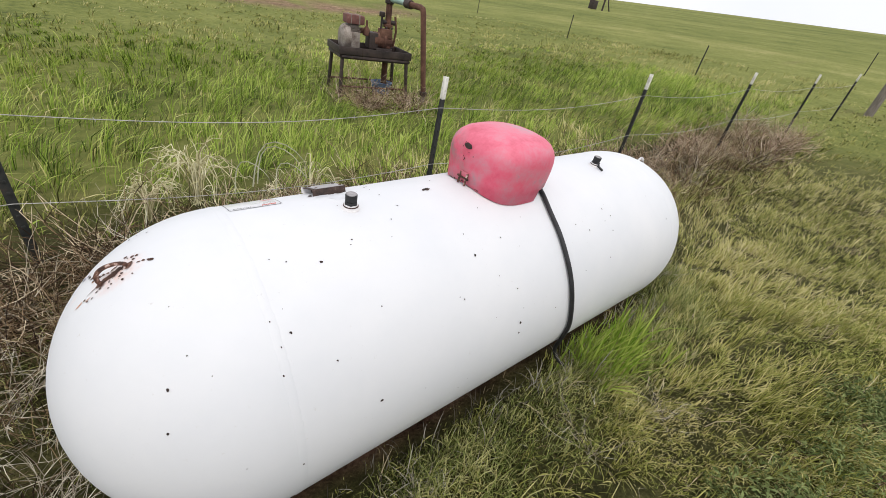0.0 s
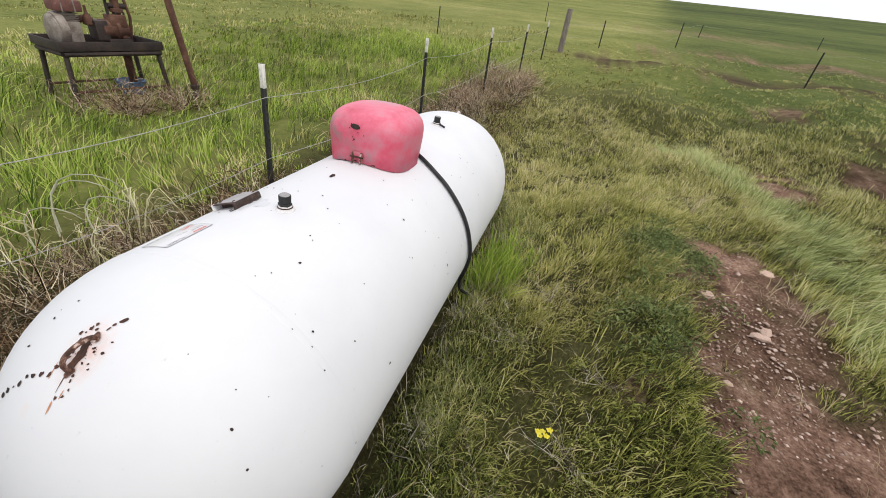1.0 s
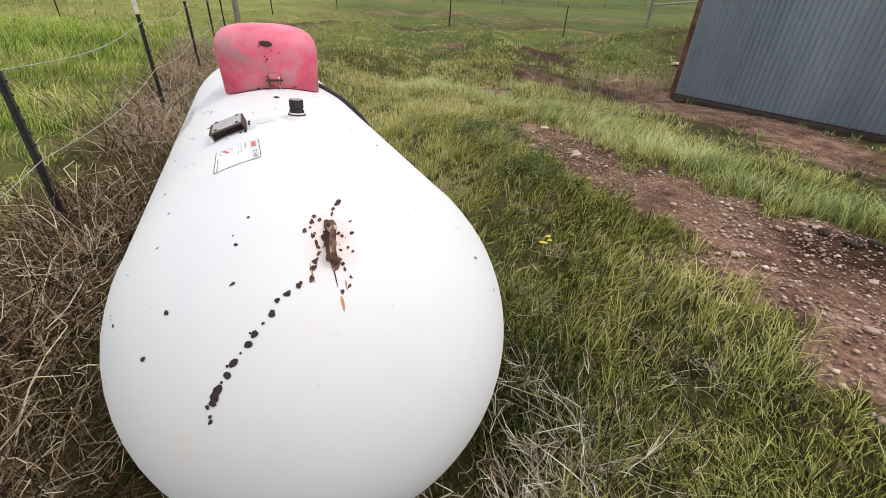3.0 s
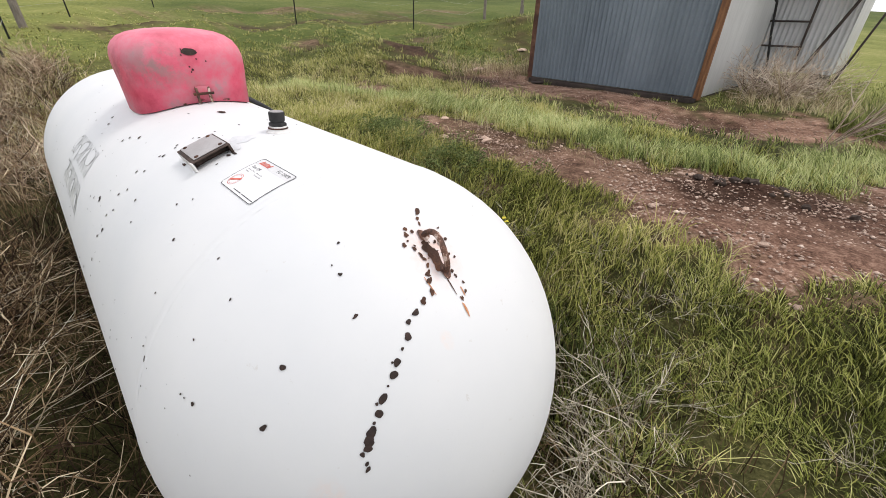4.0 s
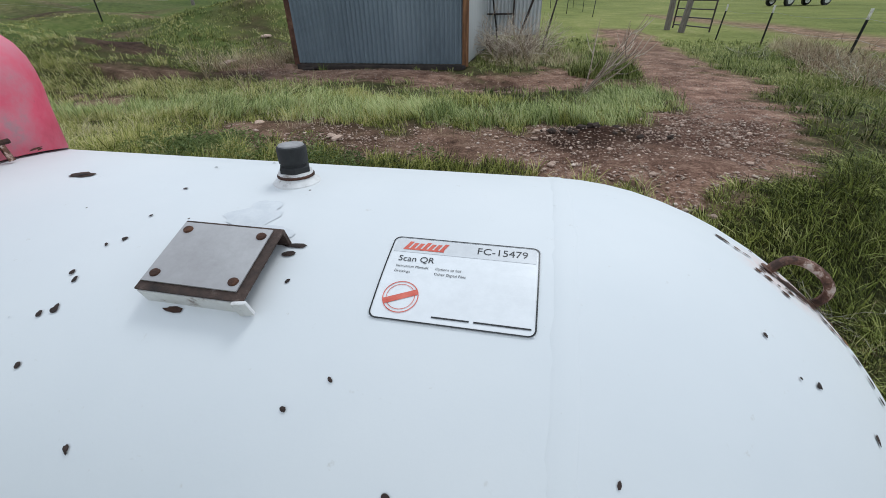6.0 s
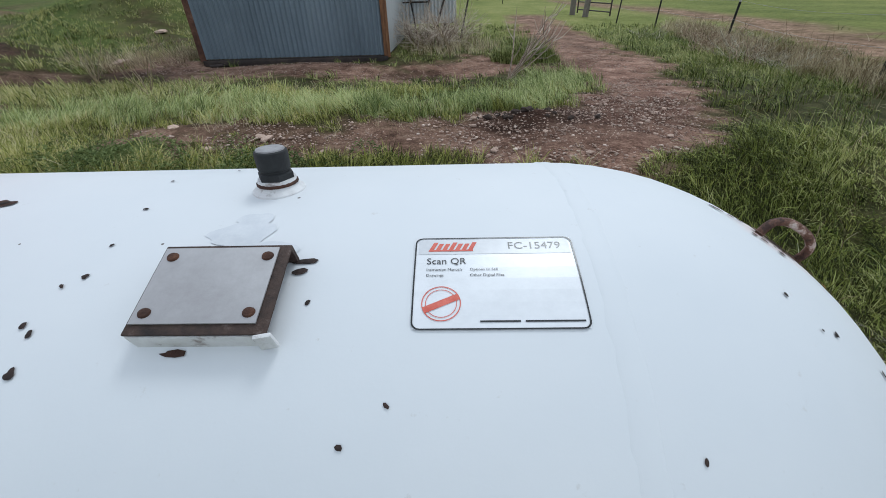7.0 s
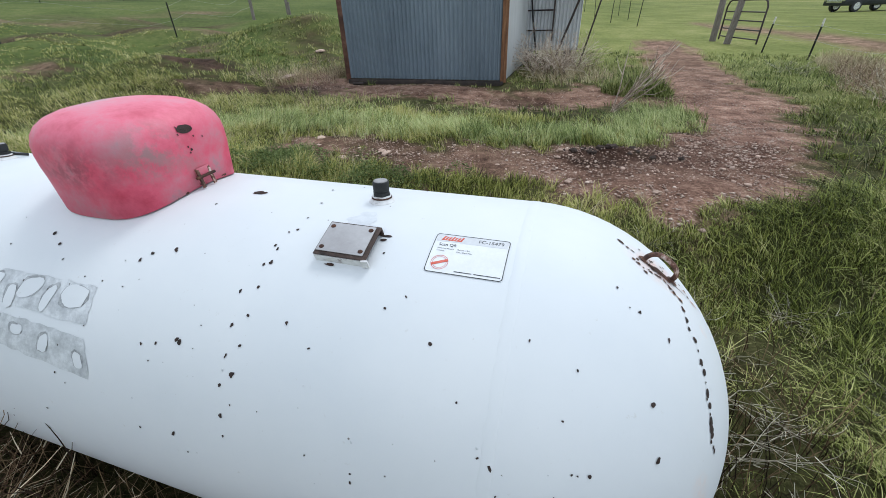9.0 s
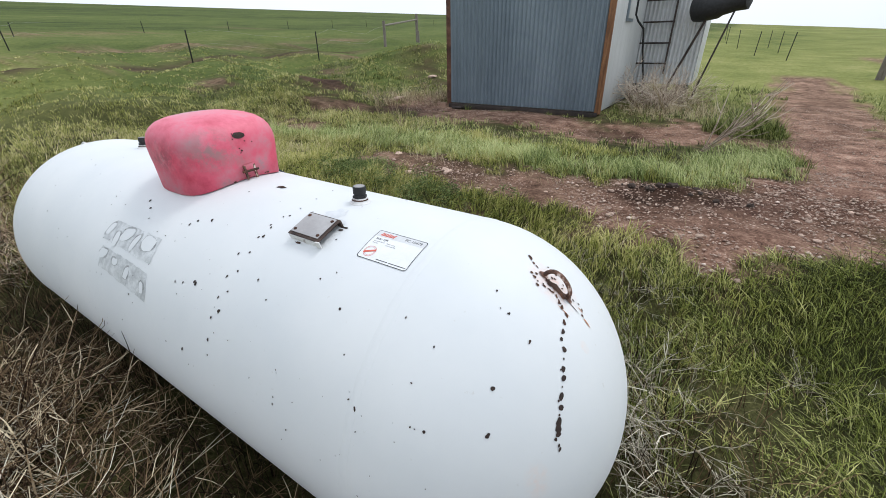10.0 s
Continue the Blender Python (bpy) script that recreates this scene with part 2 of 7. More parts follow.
TWIG_MIX = twig_material("mixed_dead_twig", [(0.05, (0.024, 0.014, 0.009)), (0.42, (0.085, 0.05, 0.028)), (0.68, (0.3, 0.205, 0.115)), (0.95, (0.74, 0.63, 0.44))])
TWIG_ROSE = twig_material("rosy_straw_twig", [(0.05, (0.12, 0.07, 0.05)), (0.4, (0.33, 0.225, 0.155)), (0.7, (0.54, 0.41, 0.29)), (0.97, (0.76, 0.65, 0.49))])
TWIG_BONE = twig_material("bone_pale_twig", [(0.05, (0.13, 0.105, 0.075)), (0.45, (0.37, 0.325, 0.24)), (0.92, (0.76, 0.71, 0.57))])
TWIG_HEAP = twig_material("pinkish_bleached_brush", [(0.05, (0.17, 0.12, 0.09)), (0.4, (0.46, 0.36, 0.28)), (0.97, (0.8, 0.71, 0.58))])
TWIG_STRAW = twig_material("yellow_straw_twig", [(0.05, (0.2, 0.17, 0.08)), (0.4, (0.46, 0.42, 0.22)), (0.97, (0.74, 0.7, 0.46))])


def tank_paint():
    m, n, l, b = material("white_tank_paint", 0.6)
    broad = noise_node(n, l, 2.2, 5)
    fine = noise_node(n, l, 55, 5, 0.7)
    r = ramp_node(n, [(0.3, (0.67, 0.685, 0.7)), (0.65, (0.73, 0.735, 0.74))])
    l.new(broad.outputs["Fac"], r.inputs["Fac"])
    dirt = ramp_node(n, [(0.66, (0, 0, 0)), (0.8, (1, 1, 1))])
    l.new(fine.outputs["Fac"], dirt.inputs["Fac"])
    soil = n.new("ShaderNodeMixRGB")
    soil.inputs["Color2"].default_value = (0.55, 0.53, 0.5, 1)
    l.new(dirt.outputs["Color"], soil.inputs["Fac"])
    l.new(r.outputs["Color"], soil.inputs["Color1"])
    # specks of lost paint, strewn unevenly
    tc = n.new("ShaderNodeTexCoord")
    vor = n.new("ShaderNodeTexVoronoi")
    vor.inputs["Scale"].default_value = 26
    l.new(tc.outputs["Object"], vor.inputs["Vector"])
    far = n.new("ShaderNodeMath")
    far.operation = "LESS_THAN"
    sep = n.new("ShaderNodeSeparateColor")
    l.new(vor.outputs["Color"], sep.inputs["Color"])
    size = n.new("ShaderNodeMapRange")
    size.inputs["From Min"].default_value, size.inputs["From Max"].default_value = 0.68, 1.0
    size.inputs["To Min"].default_value, size.inputs["To Max"].default_value = 0.0, 0.055
    l.new(sep.outputs["Red"], size.inputs["Value"])
    l.new(vor.outputs["Distance"], far.inputs[0])
    l.new(size.outputs[0], far.inputs[1])
    speck = n.new("ShaderNodeMixRGB")
    speck.inputs["Color2"].default_value = (0.16, 0.14, 0.13, 1)
    l.new(far.outputs[0], speck.inputs["Fac"])
    l.new(soil.outputs["Color"], speck.inputs["Color1"])
    # rust bled into the paint round the lifting lug at the end, in ragged runs
    out = speck.outputs["Color"]
    for place, squash, reach, tint in (((-1.31, 0.0, 0.955), (1.0, 1.5, 1.0), 0.085, (0.8, 0.42, 0.3, 1)), ((-1.4, 0.06, 0.86), (0.6, 1.5, 1.2), 0.02, (0.8, 0.6, 0.5, 1)), ((-1.395, 0.28, 0.68), (1.0, 1.6, 0.9), 0.05, (0.8, 0.62, 0.54, 1))):
        mp = n.new("ShaderNodeVectorMath")
        mp.operation = "SUBTRACT"
        mp.inputs[1].default_value = place
        l.new(tc.outputs["Object"], mp.inputs[0])
        sq = n.new("ShaderNodeVectorMath")
        sq.operation = "MULTIPLY"
        sq.inputs[1].default_value = squash
        l.new(mp.outputs[0], sq.inputs[0])
        ln = n.new("ShaderNodeVectorMath")
        ln.operation = "LENGTH"
        l.new(sq.outputs[0], ln.inputs[0])
        mr = n.new("ShaderNodeMapRange")
        mr.inputs["From Min"].default_value, mr.inputs["From Max"].default_value = 0.0, reach
        mr.inputs["To Min"].default_value, mr.inputs["To Max"].default_value = 0.75, 0.0
        l.new(ln.outputs["Value"], mr.inputs["Value"])
        ragged = n.new("ShaderNodeMath")
        ragged.operation = "MULTIPLY"
        rr = ramp_node(n, [(0.4, (0.25, 0.25, 0.25)), (0.62, (1, 1, 1))])
        l.new(fine.outputs["Fac"], rr.inputs["Fac"])
        l.new(mr.outputs[0], ragged.inputs[0])
        l.new(rr.outputs["Color"], ragged.inputs[1])
        st = n.new("ShaderNodeMixRGB")
        st.inputs["Color2"].default_value = tint
        l.new(ragged.outputs[0], st.inputs["Fac"])
        l.new(out, st.inputs["Color1"])
        out = st.outputs["Color"]
    l.new(out, b.inputs["Base Color"])
    bp = n.new("ShaderNodeBump")
    bp.inputs["Strength"].default_value, bp.inputs["Distance"].default_value = 0.05, 0.004
    l.new(fine.outputs["Fac"], bp.inputs["Height"])
    l.new(bp.outputs["Normal"], b.inputs["Normal"])
    return m


def hood_paint():
    m, n, l, b = material("faded_red_paint", 0.55)
    broad = noise_node(n, l, 7.0, 6, 0.68)
    fine = noise_node(n, l, 45, 5, 0.7)
    r = ramp_node(n, [(0.3, (0.56, 0.05, 0.1)), (0.45, (0.7, 0.1, 0.17)), (0.58, (0.62, 0.18, 0.235)), (0.68, (0.38, 0.25, 0.27))])
    l.new(broad.outputs["Fac"], r.inputs["Fac"])
    tc = n.new("ShaderNodeTexCoord")
    sp = n.new("ShaderNodeSeparateXYZ")
    l.new(tc.outputs["Object"], sp.inputs[0])
    chalk = n.new("ShaderNodeMapRange")
    chalk.inputs["From Min"].default_value, chalk.inputs["From Max"].default_value = 1.12, 1.27
    chalk.inputs["To Min"].default_value, chalk.inputs["To Max"].default_value = 0.0, 0.45
    l.new(sp.outputs["Z"], chalk.inputs["Value"])
    brk = n.new("ShaderNodeMath")
    brk.operation = "MULTIPLY"
    l.new(chalk.outputs[0], brk.inputs[0])
    rr = ramp_node(n, [(0.3, (0.4, 0.4, 0.4)), (0.65, (1, 1, 1))])
    l.new(broad.outputs["Fac"], rr.inputs["Fac"])
    l.new(rr.outputs["Color"], brk.inputs[1])
    mix = n.new("ShaderNodeMixRGB")
    mix.inputs["Color2"].default_value = (0.8, 0.37, 0.45, 1)
    l.new(brk.outputs[0], mix.inputs["Fac"])
    l.new(r.outputs["Color"], mix.inputs["Color1"])
    pit = ramp_node(n, [(0.7, (0, 0, 0)), (0.76, (1, 1, 1))])
    l.new(fine.outputs["Fac"], pit.inputs["Fac"])
    mix2 = n.new("ShaderNodeMixRGB")
    mix2.inputs["Color2"].default_value = (0.1, 0.03, 0.035, 1)
    l.new(pit.outputs["Color"], mix2.inputs["Fac"])
    l.new(mix.outputs["Color"], mix2.inputs["Color1"])
    # paint rubbed through to grey primer on one shoulder; the dark red paints the +y side's shade
    out = mix2.outputs["Color"]
    rub_and_shade = noise_node(n, l, 16, 6, 0.75)
    for place, squash, reach, tint, most in (((-0.17, 0.1, 1.15), (1.0, 0.8, 1.0), 0.085, (0.27, 0.22, 0.21, 1), 0.95), ((-0.03, 0.185, 1.13), (0.6, 1.0, 1.1), 0.09, (0.3, 0.05, 0.085, 1), 0.8), ((-0.2, 0.02, 1.1), (1.0, 1.4, 1.0), 0.06, (0.34, 0.2, 0.2, 1), 0.6)):
        off = n.new("ShaderNodeVectorMath")
        off.operation = "SUBTRACT"
        off.inputs[1].default_value = place
        l.new(tc.outputs["Object"], off.inputs[0])
        sq = n.new("ShaderNodeVectorMath")
        sq.operation = "MULTIPLY"
        sq.inputs[1].default_value = squash
        l.new(off.outputs[0], sq.inputs[0])
        ln = n.new("ShaderNodeVectorMath")
        ln.operation = "LENGTH"
        l.new(sq.outputs[0], ln.inputs[0])
        mr = n.new("ShaderNodeMapRange")
        mr.inputs["From Min"].default_value, mr.inputs["From Max"].default_value = 0.0, reach
        mr.inputs["To Min"].default_value, mr.inputs["To Max"].default_value = most, 0.0
        l.new(ln.outputs["Value"], mr.inputs["Value"])
        ro = ramp_node(n, [(0.44, (0, 0, 0)), (0.56, (1, 1, 1))])
        l.new(rub_and_shade.outputs["Fac"], ro.inputs["Fac"])
        mu = n.new("ShaderNodeMath")
        mu.operation = "MULTIPLY"
        l.new(mr.outputs[0], mu.inputs[0])
        l.new(ro.outputs["Color"], mu.inputs[1])
        st = n.new("ShaderNodeMixRGB")
        st.inputs["Color2"].default_value = tint
        l.new(mu.outputs[0], st.inputs["Fac"])
        l.new(out, st.inputs["Color1"])
        out = st.outputs["Color"]
    l.new(out, b.inputs["Base Color"])
    bp = n.new("ShaderNodeBump")
    bp.inputs["Strength"].default_value, bp.inputs["Distance"].default_value = 0.12, 0.006
    l.new(fine.outputs["Fac"], bp.inputs["Height"])
    l.new(bp.outputs["Normal"], b.inputs["Normal"])
    return m


def ground_material():
    """Turf litter, and bare reddish gravelly soil where the attribute 'bare' says that nothing grows."""
    m, n, l, b = material("ground", 0.95)
    b.inputs["Specular IOR Level"].default_value = 0.08
    at = n.new("ShaderNodeAttribute")
    at.attribute_name = "bare"
    far = n.new("ShaderNodeAttribute")
    far.attribute_name = "field"
    big = noise_node(n, l, 0.5, 6, 0.65)
    mid = noise_node(n, l, 6, 6, 0.7)
    fine = noise_node(n, l, 70, 5, 0.75)
    soil = ramp_node(n, [(0.38, (0.06, 0.032, 0.023)), (0.47, (0.225, 0.126, 0.09)), (0.56, (0.41, 0.255, 0.187)), (0.64, (0.66, 0.5, 0.4))])
    sm = n.new("ShaderNodeMixRGB")
    sm.inputs["Fac"].default_value = 0.5
    l.new(mid.outputs["Fac"], sm.inputs["Color1"])
    l.new(fine.outputs["Fac"], sm.inputs["Color2"])
    l.new(sm.outputs["Color"], soil.inputs["Fac"])
    turf = ramp_node(n, [(0.36, (0.016, 0.016, 0.007)), (0.49, (0.045, 0.045, 0.016)), (0.59, (0.095, 0.088, 0.034)), (0.7, (0.21, 0.17, 0.08))])
    l.new(sm.outputs["Color"], turf.inputs["Fac"])
    # the open field, seen from afar: green and straw in long drifts
    drift = noise_node(n, l, 0.06, 7, 0.7, "Object", (1.0, 0.35, 1.0))
    fm = n.new("ShaderNodeMixRGB")
    fm.inputs["Fac"].default_value = 0.35
    l.new(drift.outputs["Fac"], fm.inputs["Color1"])
    l.new(big.outputs["Fac"], fm.inputs["Color2"])
    sward = n.new("ShaderNodeMixRGB")
    sward.inputs["Fac"].default_value = 0.4
    grain = noise_node(n, l, 7, 8, 0.8, "Object", (1.0, 1.0, 0.2))
    l.new(fm.outputs["Color"], sward.inputs["Color1"])
    l.new(grain.outputs["Fac"], sward.inputs["Color2"])
    field = ramp_node(n, [(0.38, (0.05, 0.06, 0.016)), (0.45, (0.13, 0.152, 0.038)), (0.53, (0.215, 0.225, 0.065)), (0.62, (0.37, 0.335, 0.15))])
    l.new(sward.outputs["Color"], field.inputs["Fac"])
    sown = n.new("ShaderNodeAttribute")
    sown.attribute_name = "sown"
    crop = ramp_node(n, [(0.38, (0.025, 0.032, 0.011)), (0.46, (0.055, 0.075, 0.02)), (0.54, (0.1, 0.125, 0.032)), (0.65, (0.19, 0.19, 0.07))])
    l.new(sward.outputs["Color"], crop.inputs["Fac"])
    fields = n.new("ShaderNodeMixRGB")
    l.new(sown.outputs["Fac"], fields.inputs["Fac"])
    l.new(field.outputs["Color"], fields.inputs["Color1"])
    l.new(crop.outputs["Color"], fields.inputs["Color2"])
    near_far = n.new("ShaderNodeMixRGB")
    l.new(far.outputs["Fac"], near_far.inputs["Fac"])
    l.new(turf.outputs["Color"], near_far.inputs["Color1"])
    l.new(fields.outputs["Color"], near_far.inputs["Color2"])
    # darkens damp soil, and paints shade into the soil under the tank
    wet_and_shade = n.new("ShaderNodeAttribute")
    wet_and_shade.attribute_name = "wet_and_shade"
    damp_and_shade = n.new("ShaderNodeMixRGB")
    damp_and_shade.blend_type = "MULTIPLY"
    damp_and_shade.inputs["Color2"].default_value = (0.26, 0.24, 0.24, 1)
    l.new(wet_and_shade.outputs["Fac"], damp_and_shade.inputs["Fac"])
    l.new(soil.outputs["Color"], damp_and_shade.inputs["Color1"])
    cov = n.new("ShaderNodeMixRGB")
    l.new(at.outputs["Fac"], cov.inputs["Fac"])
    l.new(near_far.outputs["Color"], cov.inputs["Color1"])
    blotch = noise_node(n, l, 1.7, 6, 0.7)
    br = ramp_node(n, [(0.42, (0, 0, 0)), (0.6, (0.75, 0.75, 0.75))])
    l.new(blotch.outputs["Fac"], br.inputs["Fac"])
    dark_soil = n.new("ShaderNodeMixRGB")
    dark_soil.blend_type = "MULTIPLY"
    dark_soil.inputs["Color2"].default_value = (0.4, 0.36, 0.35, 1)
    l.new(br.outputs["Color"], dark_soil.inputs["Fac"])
    l.new(damp_and_shade.outputs["Color"], dark_soil.inputs["Color1"])
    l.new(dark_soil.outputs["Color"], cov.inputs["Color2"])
    l.new(cov.outputs["Color"], b.inputs["Base Color"])
    bp = n.new("ShaderNodeBump")
    bp.inputs["Strength"].default_value, bp.inputs["Distance"].default_value = 0.6, 0.02
    l.new(sm.outputs["Color"], bp.inputs["Height"])
    l.new(bp.outputs["Normal"], b.inputs["Normal"])
    return m


TANK_WHITE, HOOD_RED, GROUND = tank_paint(), hood_paint(), ground_material()


# ---- building helpers ----
def thing(name, place=(0, 0, 0), rz=0.0, label="", category="", group="", kind=""):
    e = new(name)
    e.matrix_basis = pose(*place, 0, 0, rz)
    return tagged(e, label, category, group, kind)


def mesh_of(name, bm, mat, smooth=True):
    me = bpy.data.meshes.new(name)
    bm.normal_update()
    bm.to_mesh(me)
    bm.free()
    me.materials.append(mat)
    if smooth:
        for p in me.polygons:
            p.use_smooth = True
        me.set_sharp_from_angle(angle=radians(35))
    return me


def part(name, bm, mat, parent=None, label="", smooth=True, local=False):
    """One mesh object under a thing or a part. The mesh is given in the world's metres, or, if local, in the parent's."""
    ob = new(name, mesh_of(name, bm, mat, smooth))
    if parent is not None:
        ob.parent = parent
        if not local:
            m = parent.matrix_basis.copy()
            up = parent
            while up.parent is not None:
                m = up.parent.matrix_basis @ up.matrix_parent_inverse @ m
                up = up.parent
            ob.matrix_parent_inverse = m.inverted()
    return tagged(ob, label)


def box(c, s, bevel=0.0, rz=0.0, bm=None, tilt=(0, 0)):
    own = bmesh.new()
    bmesh.ops.create_cube(own, size=1)
    bmesh.ops.scale(own, vec=s, verts=own.verts)
    if bevel:
        bmesh.ops.bevel(own, geom=own.edges[:], offset=bevel, segments=2, affect="EDGES", profile=0.6)
    bmesh.ops.transform(own, matrix=pose(*c, tilt[0], tilt[1], rz), verts=own.verts)
    return join(bm, own)


def join(bm, own):
    if bm is None:
        return own
    me = bpy.data.meshes.new("tmp")
    own.to_mesh(me)
    own.free()
    bm.from_mesh(me)
    bpy.data.meshes.remove(me)
    return bm


def tube(points, r, sides=8, bm=None, taper=1.0, caps=True):
    """A round bar along points; taper: the last radius over the first."""
    bm = bm or bmesh.new()
    pts = [Vector(p) for p in points]
    rings, last = [], None
    for i, p in enumerate(pts):
        d = (pts[min(i + 1, len(pts) - 1)] - pts[max(i - 1, 0)]).normalized()
        if last is None:
            a = d.orthogonal().normalized()
        else:
            a = (last - d * last.dot(d)).normalized()
        last = a
        b = d.cross(a)
        k = r * (1 + (taper - 1) * i / max(1, len(pts) - 1))
        rings.append([bm.verts.new(p + (a * math.cos(6.28318 * j / sides) + b * math.sin(6.28318 * j / sides)) * k) for j in range(sides)])
    for q0, q1 in zip(rings, rings[1:]):
        for j in range(sides):
            bm.faces.new((q0[j], q0[(j + 1) % sides], q1[(j + 1) % sides], q1[j]))
    if caps:
        bm.faces.new(rings[0][::-1])
        bm.faces.new(rings[-1])
    return bm


def lathe(profile, place, axis=(0, 0, 1), sides=24, bm=None):
    """A turned form: (radius, height) pairs about an axis."""
    own = bmesh.new()
    rings = []
    for r, h in profile:
        rings.append([own.verts.new((r * math.cos(6.28318 * j / sides), r * math.sin(6.28318 * j / sides), h)) for j in range(sides)])
    for q0, q1 in zip(rings, rings[1:]):
        for j in range(sides):
            own.faces.new((q0[j], q0[(j + 1) % sides], q1[(j + 1) % sides], q1[j]))
    own.faces.new(rings[0][::-1])
    own.faces.new(rings[-1])
    m = Matrix.Translation(place) @ Vector(axis).to_track_quat("Z", "Y").to_matrix().to_4x4()
    bmesh.ops.transform(own, matrix=m, verts=own.verts)
    return join(bm, own)


# ---- the lie of the land ----
def sst(a, b, v):
    t = np.clip((v - a) / (b - a), 0, 1)
    return t * t * (3 - 2 * t)


def land(x, y):
    """Height of the soil: a meadow that climbs to a long hill, a raised track, a hollow under the tank, a spoil heap."""
    x, y = np.asarray(x, float), np.asarray(y, float)
    d = x * 0.978 - y * 0.208 - 2.7
    up = 0.068 * (d + np.sqrt(d * d + 4)) / 2
    crest = 13.5
    z = 0.24 + crest - 1.2 * np.logaddexp(0, np.clip((crest - up) / 1.2, -60, 60)) - 0.05 * np.maximum(up - crest * 1.15, 0)
    z = z + 0.14 * np.logaddexp(0, np.clip((np.minimum(up, 14) - 3) / 1.0, -60, 60))
    z = z + 0.23 * sst(-0.75, -1.5, y) * (1 - 0.45 * sst(-2.6, -4.2, y)) * (1 - 0.6 * sst(-6, -12, y)) * sst(-6, -3, x) * (1 - sst(0.8, 3.2, x) * 0.9)
    z = z - 0.12 * np.exp(-((x + 0.5) / 0.7) ** 2 - ((y + 4.8) / 0.5) ** 2)
    z = z - 0.21 * np.exp(-(y / 0.52) ** 4 - (x / 1.6) ** 8)
    z = z + 0.7 * np.exp(-((x - 6.0) / 1.9) ** 2 - ((y + 10.5) / 1.4) ** 2)
    z = z - 0.06 * np.exp(-((y + 5.72) / 0.22) ** 2) * sst(-0.15, 0.1, x) * sst(2.8, 2.55, x)
    z = z + 0.085 * (np.sin(x * 1.3 + 1.1 * np.sin(y * 0.9)) + np.sin(y * 1.7 + x * 0.6) + 0.6 * np.sin(x * 3.1 + 1.7 * np.sin(y * 2.3))) * sst(2.8, 5.0, x) * sst(0.0, -2.0, y) * sst(30, 15, x)
    z = z + 0.05 * np.exp(-((x + 1.45) / 0.2) ** 2 - ((y + 2.25) / 0.09) ** 2)
    z = z + 0.18 * np.exp(-((x - 5.6) / 0.9) ** 2 - ((y + 5.4) / 0.8) ** 2)
    return z


def wobble(x, y, f=1.0, seed=0.0):
    """Cheap smooth roughness, about -1 to 1."""
    s = seed * 7.31
    return (np.sin(x * 2.1 * f + 1.3 * np.sin(y * 1.7 * f + s) + s) + np.sin(y * 2.6 * f + 1.1 * np.sin(x * 2.3 * f - s) + 2 * s) + 0.6 * np.sin((x + y) * 4.7 * f + s * 3 + np.sin(x * 5.1 * f))) / 2.6


def along(x, y, line):
    """Distance to a bent line."""
    best = np.full(np.shape(x), 1e9)
    for (ax, ay), (bx, by) in zip(line, line[1:]):
        dx, dy = bx - ax, by - ay
        t = np.clip(((x - ax) * dx + (y - ay) * dy) / (dx * dx + dy * dy), 0, 1)
        best = np.minimum(best, np.hypot(x - ax - t * dx, y - ay - t * dy))
    return best


TRACK = [((0.8, -1.85), (0.3, -1.9), (-0.3, -1.88), (-0.8, -1.95), (-1.3, -1.95)), ((-2.0, -2.1), (-2.35, -2.8), (-2.6, -3.8), (-2.66, -4.6)), ((-2.66, -4.6), (-2.7, -6.5), (-2.95, -9.5), (-3.3, -14.5))]
APRON = ((-1.3, -4.9), (-0.4, -4.75), (1.3, -5.1), (2.6, -5.3), (3.5, -5.9))
MUD = ((12.2, -1.0), (12.2, -4.8), (12.3, -7.8), (12.9, -13.5))
FIELD_ROAD = ((-6.6, -2.0), (-7.6, -7.8), (-8.5, -10.8), (-8.3, -16.4), (-7.0, -26.0))


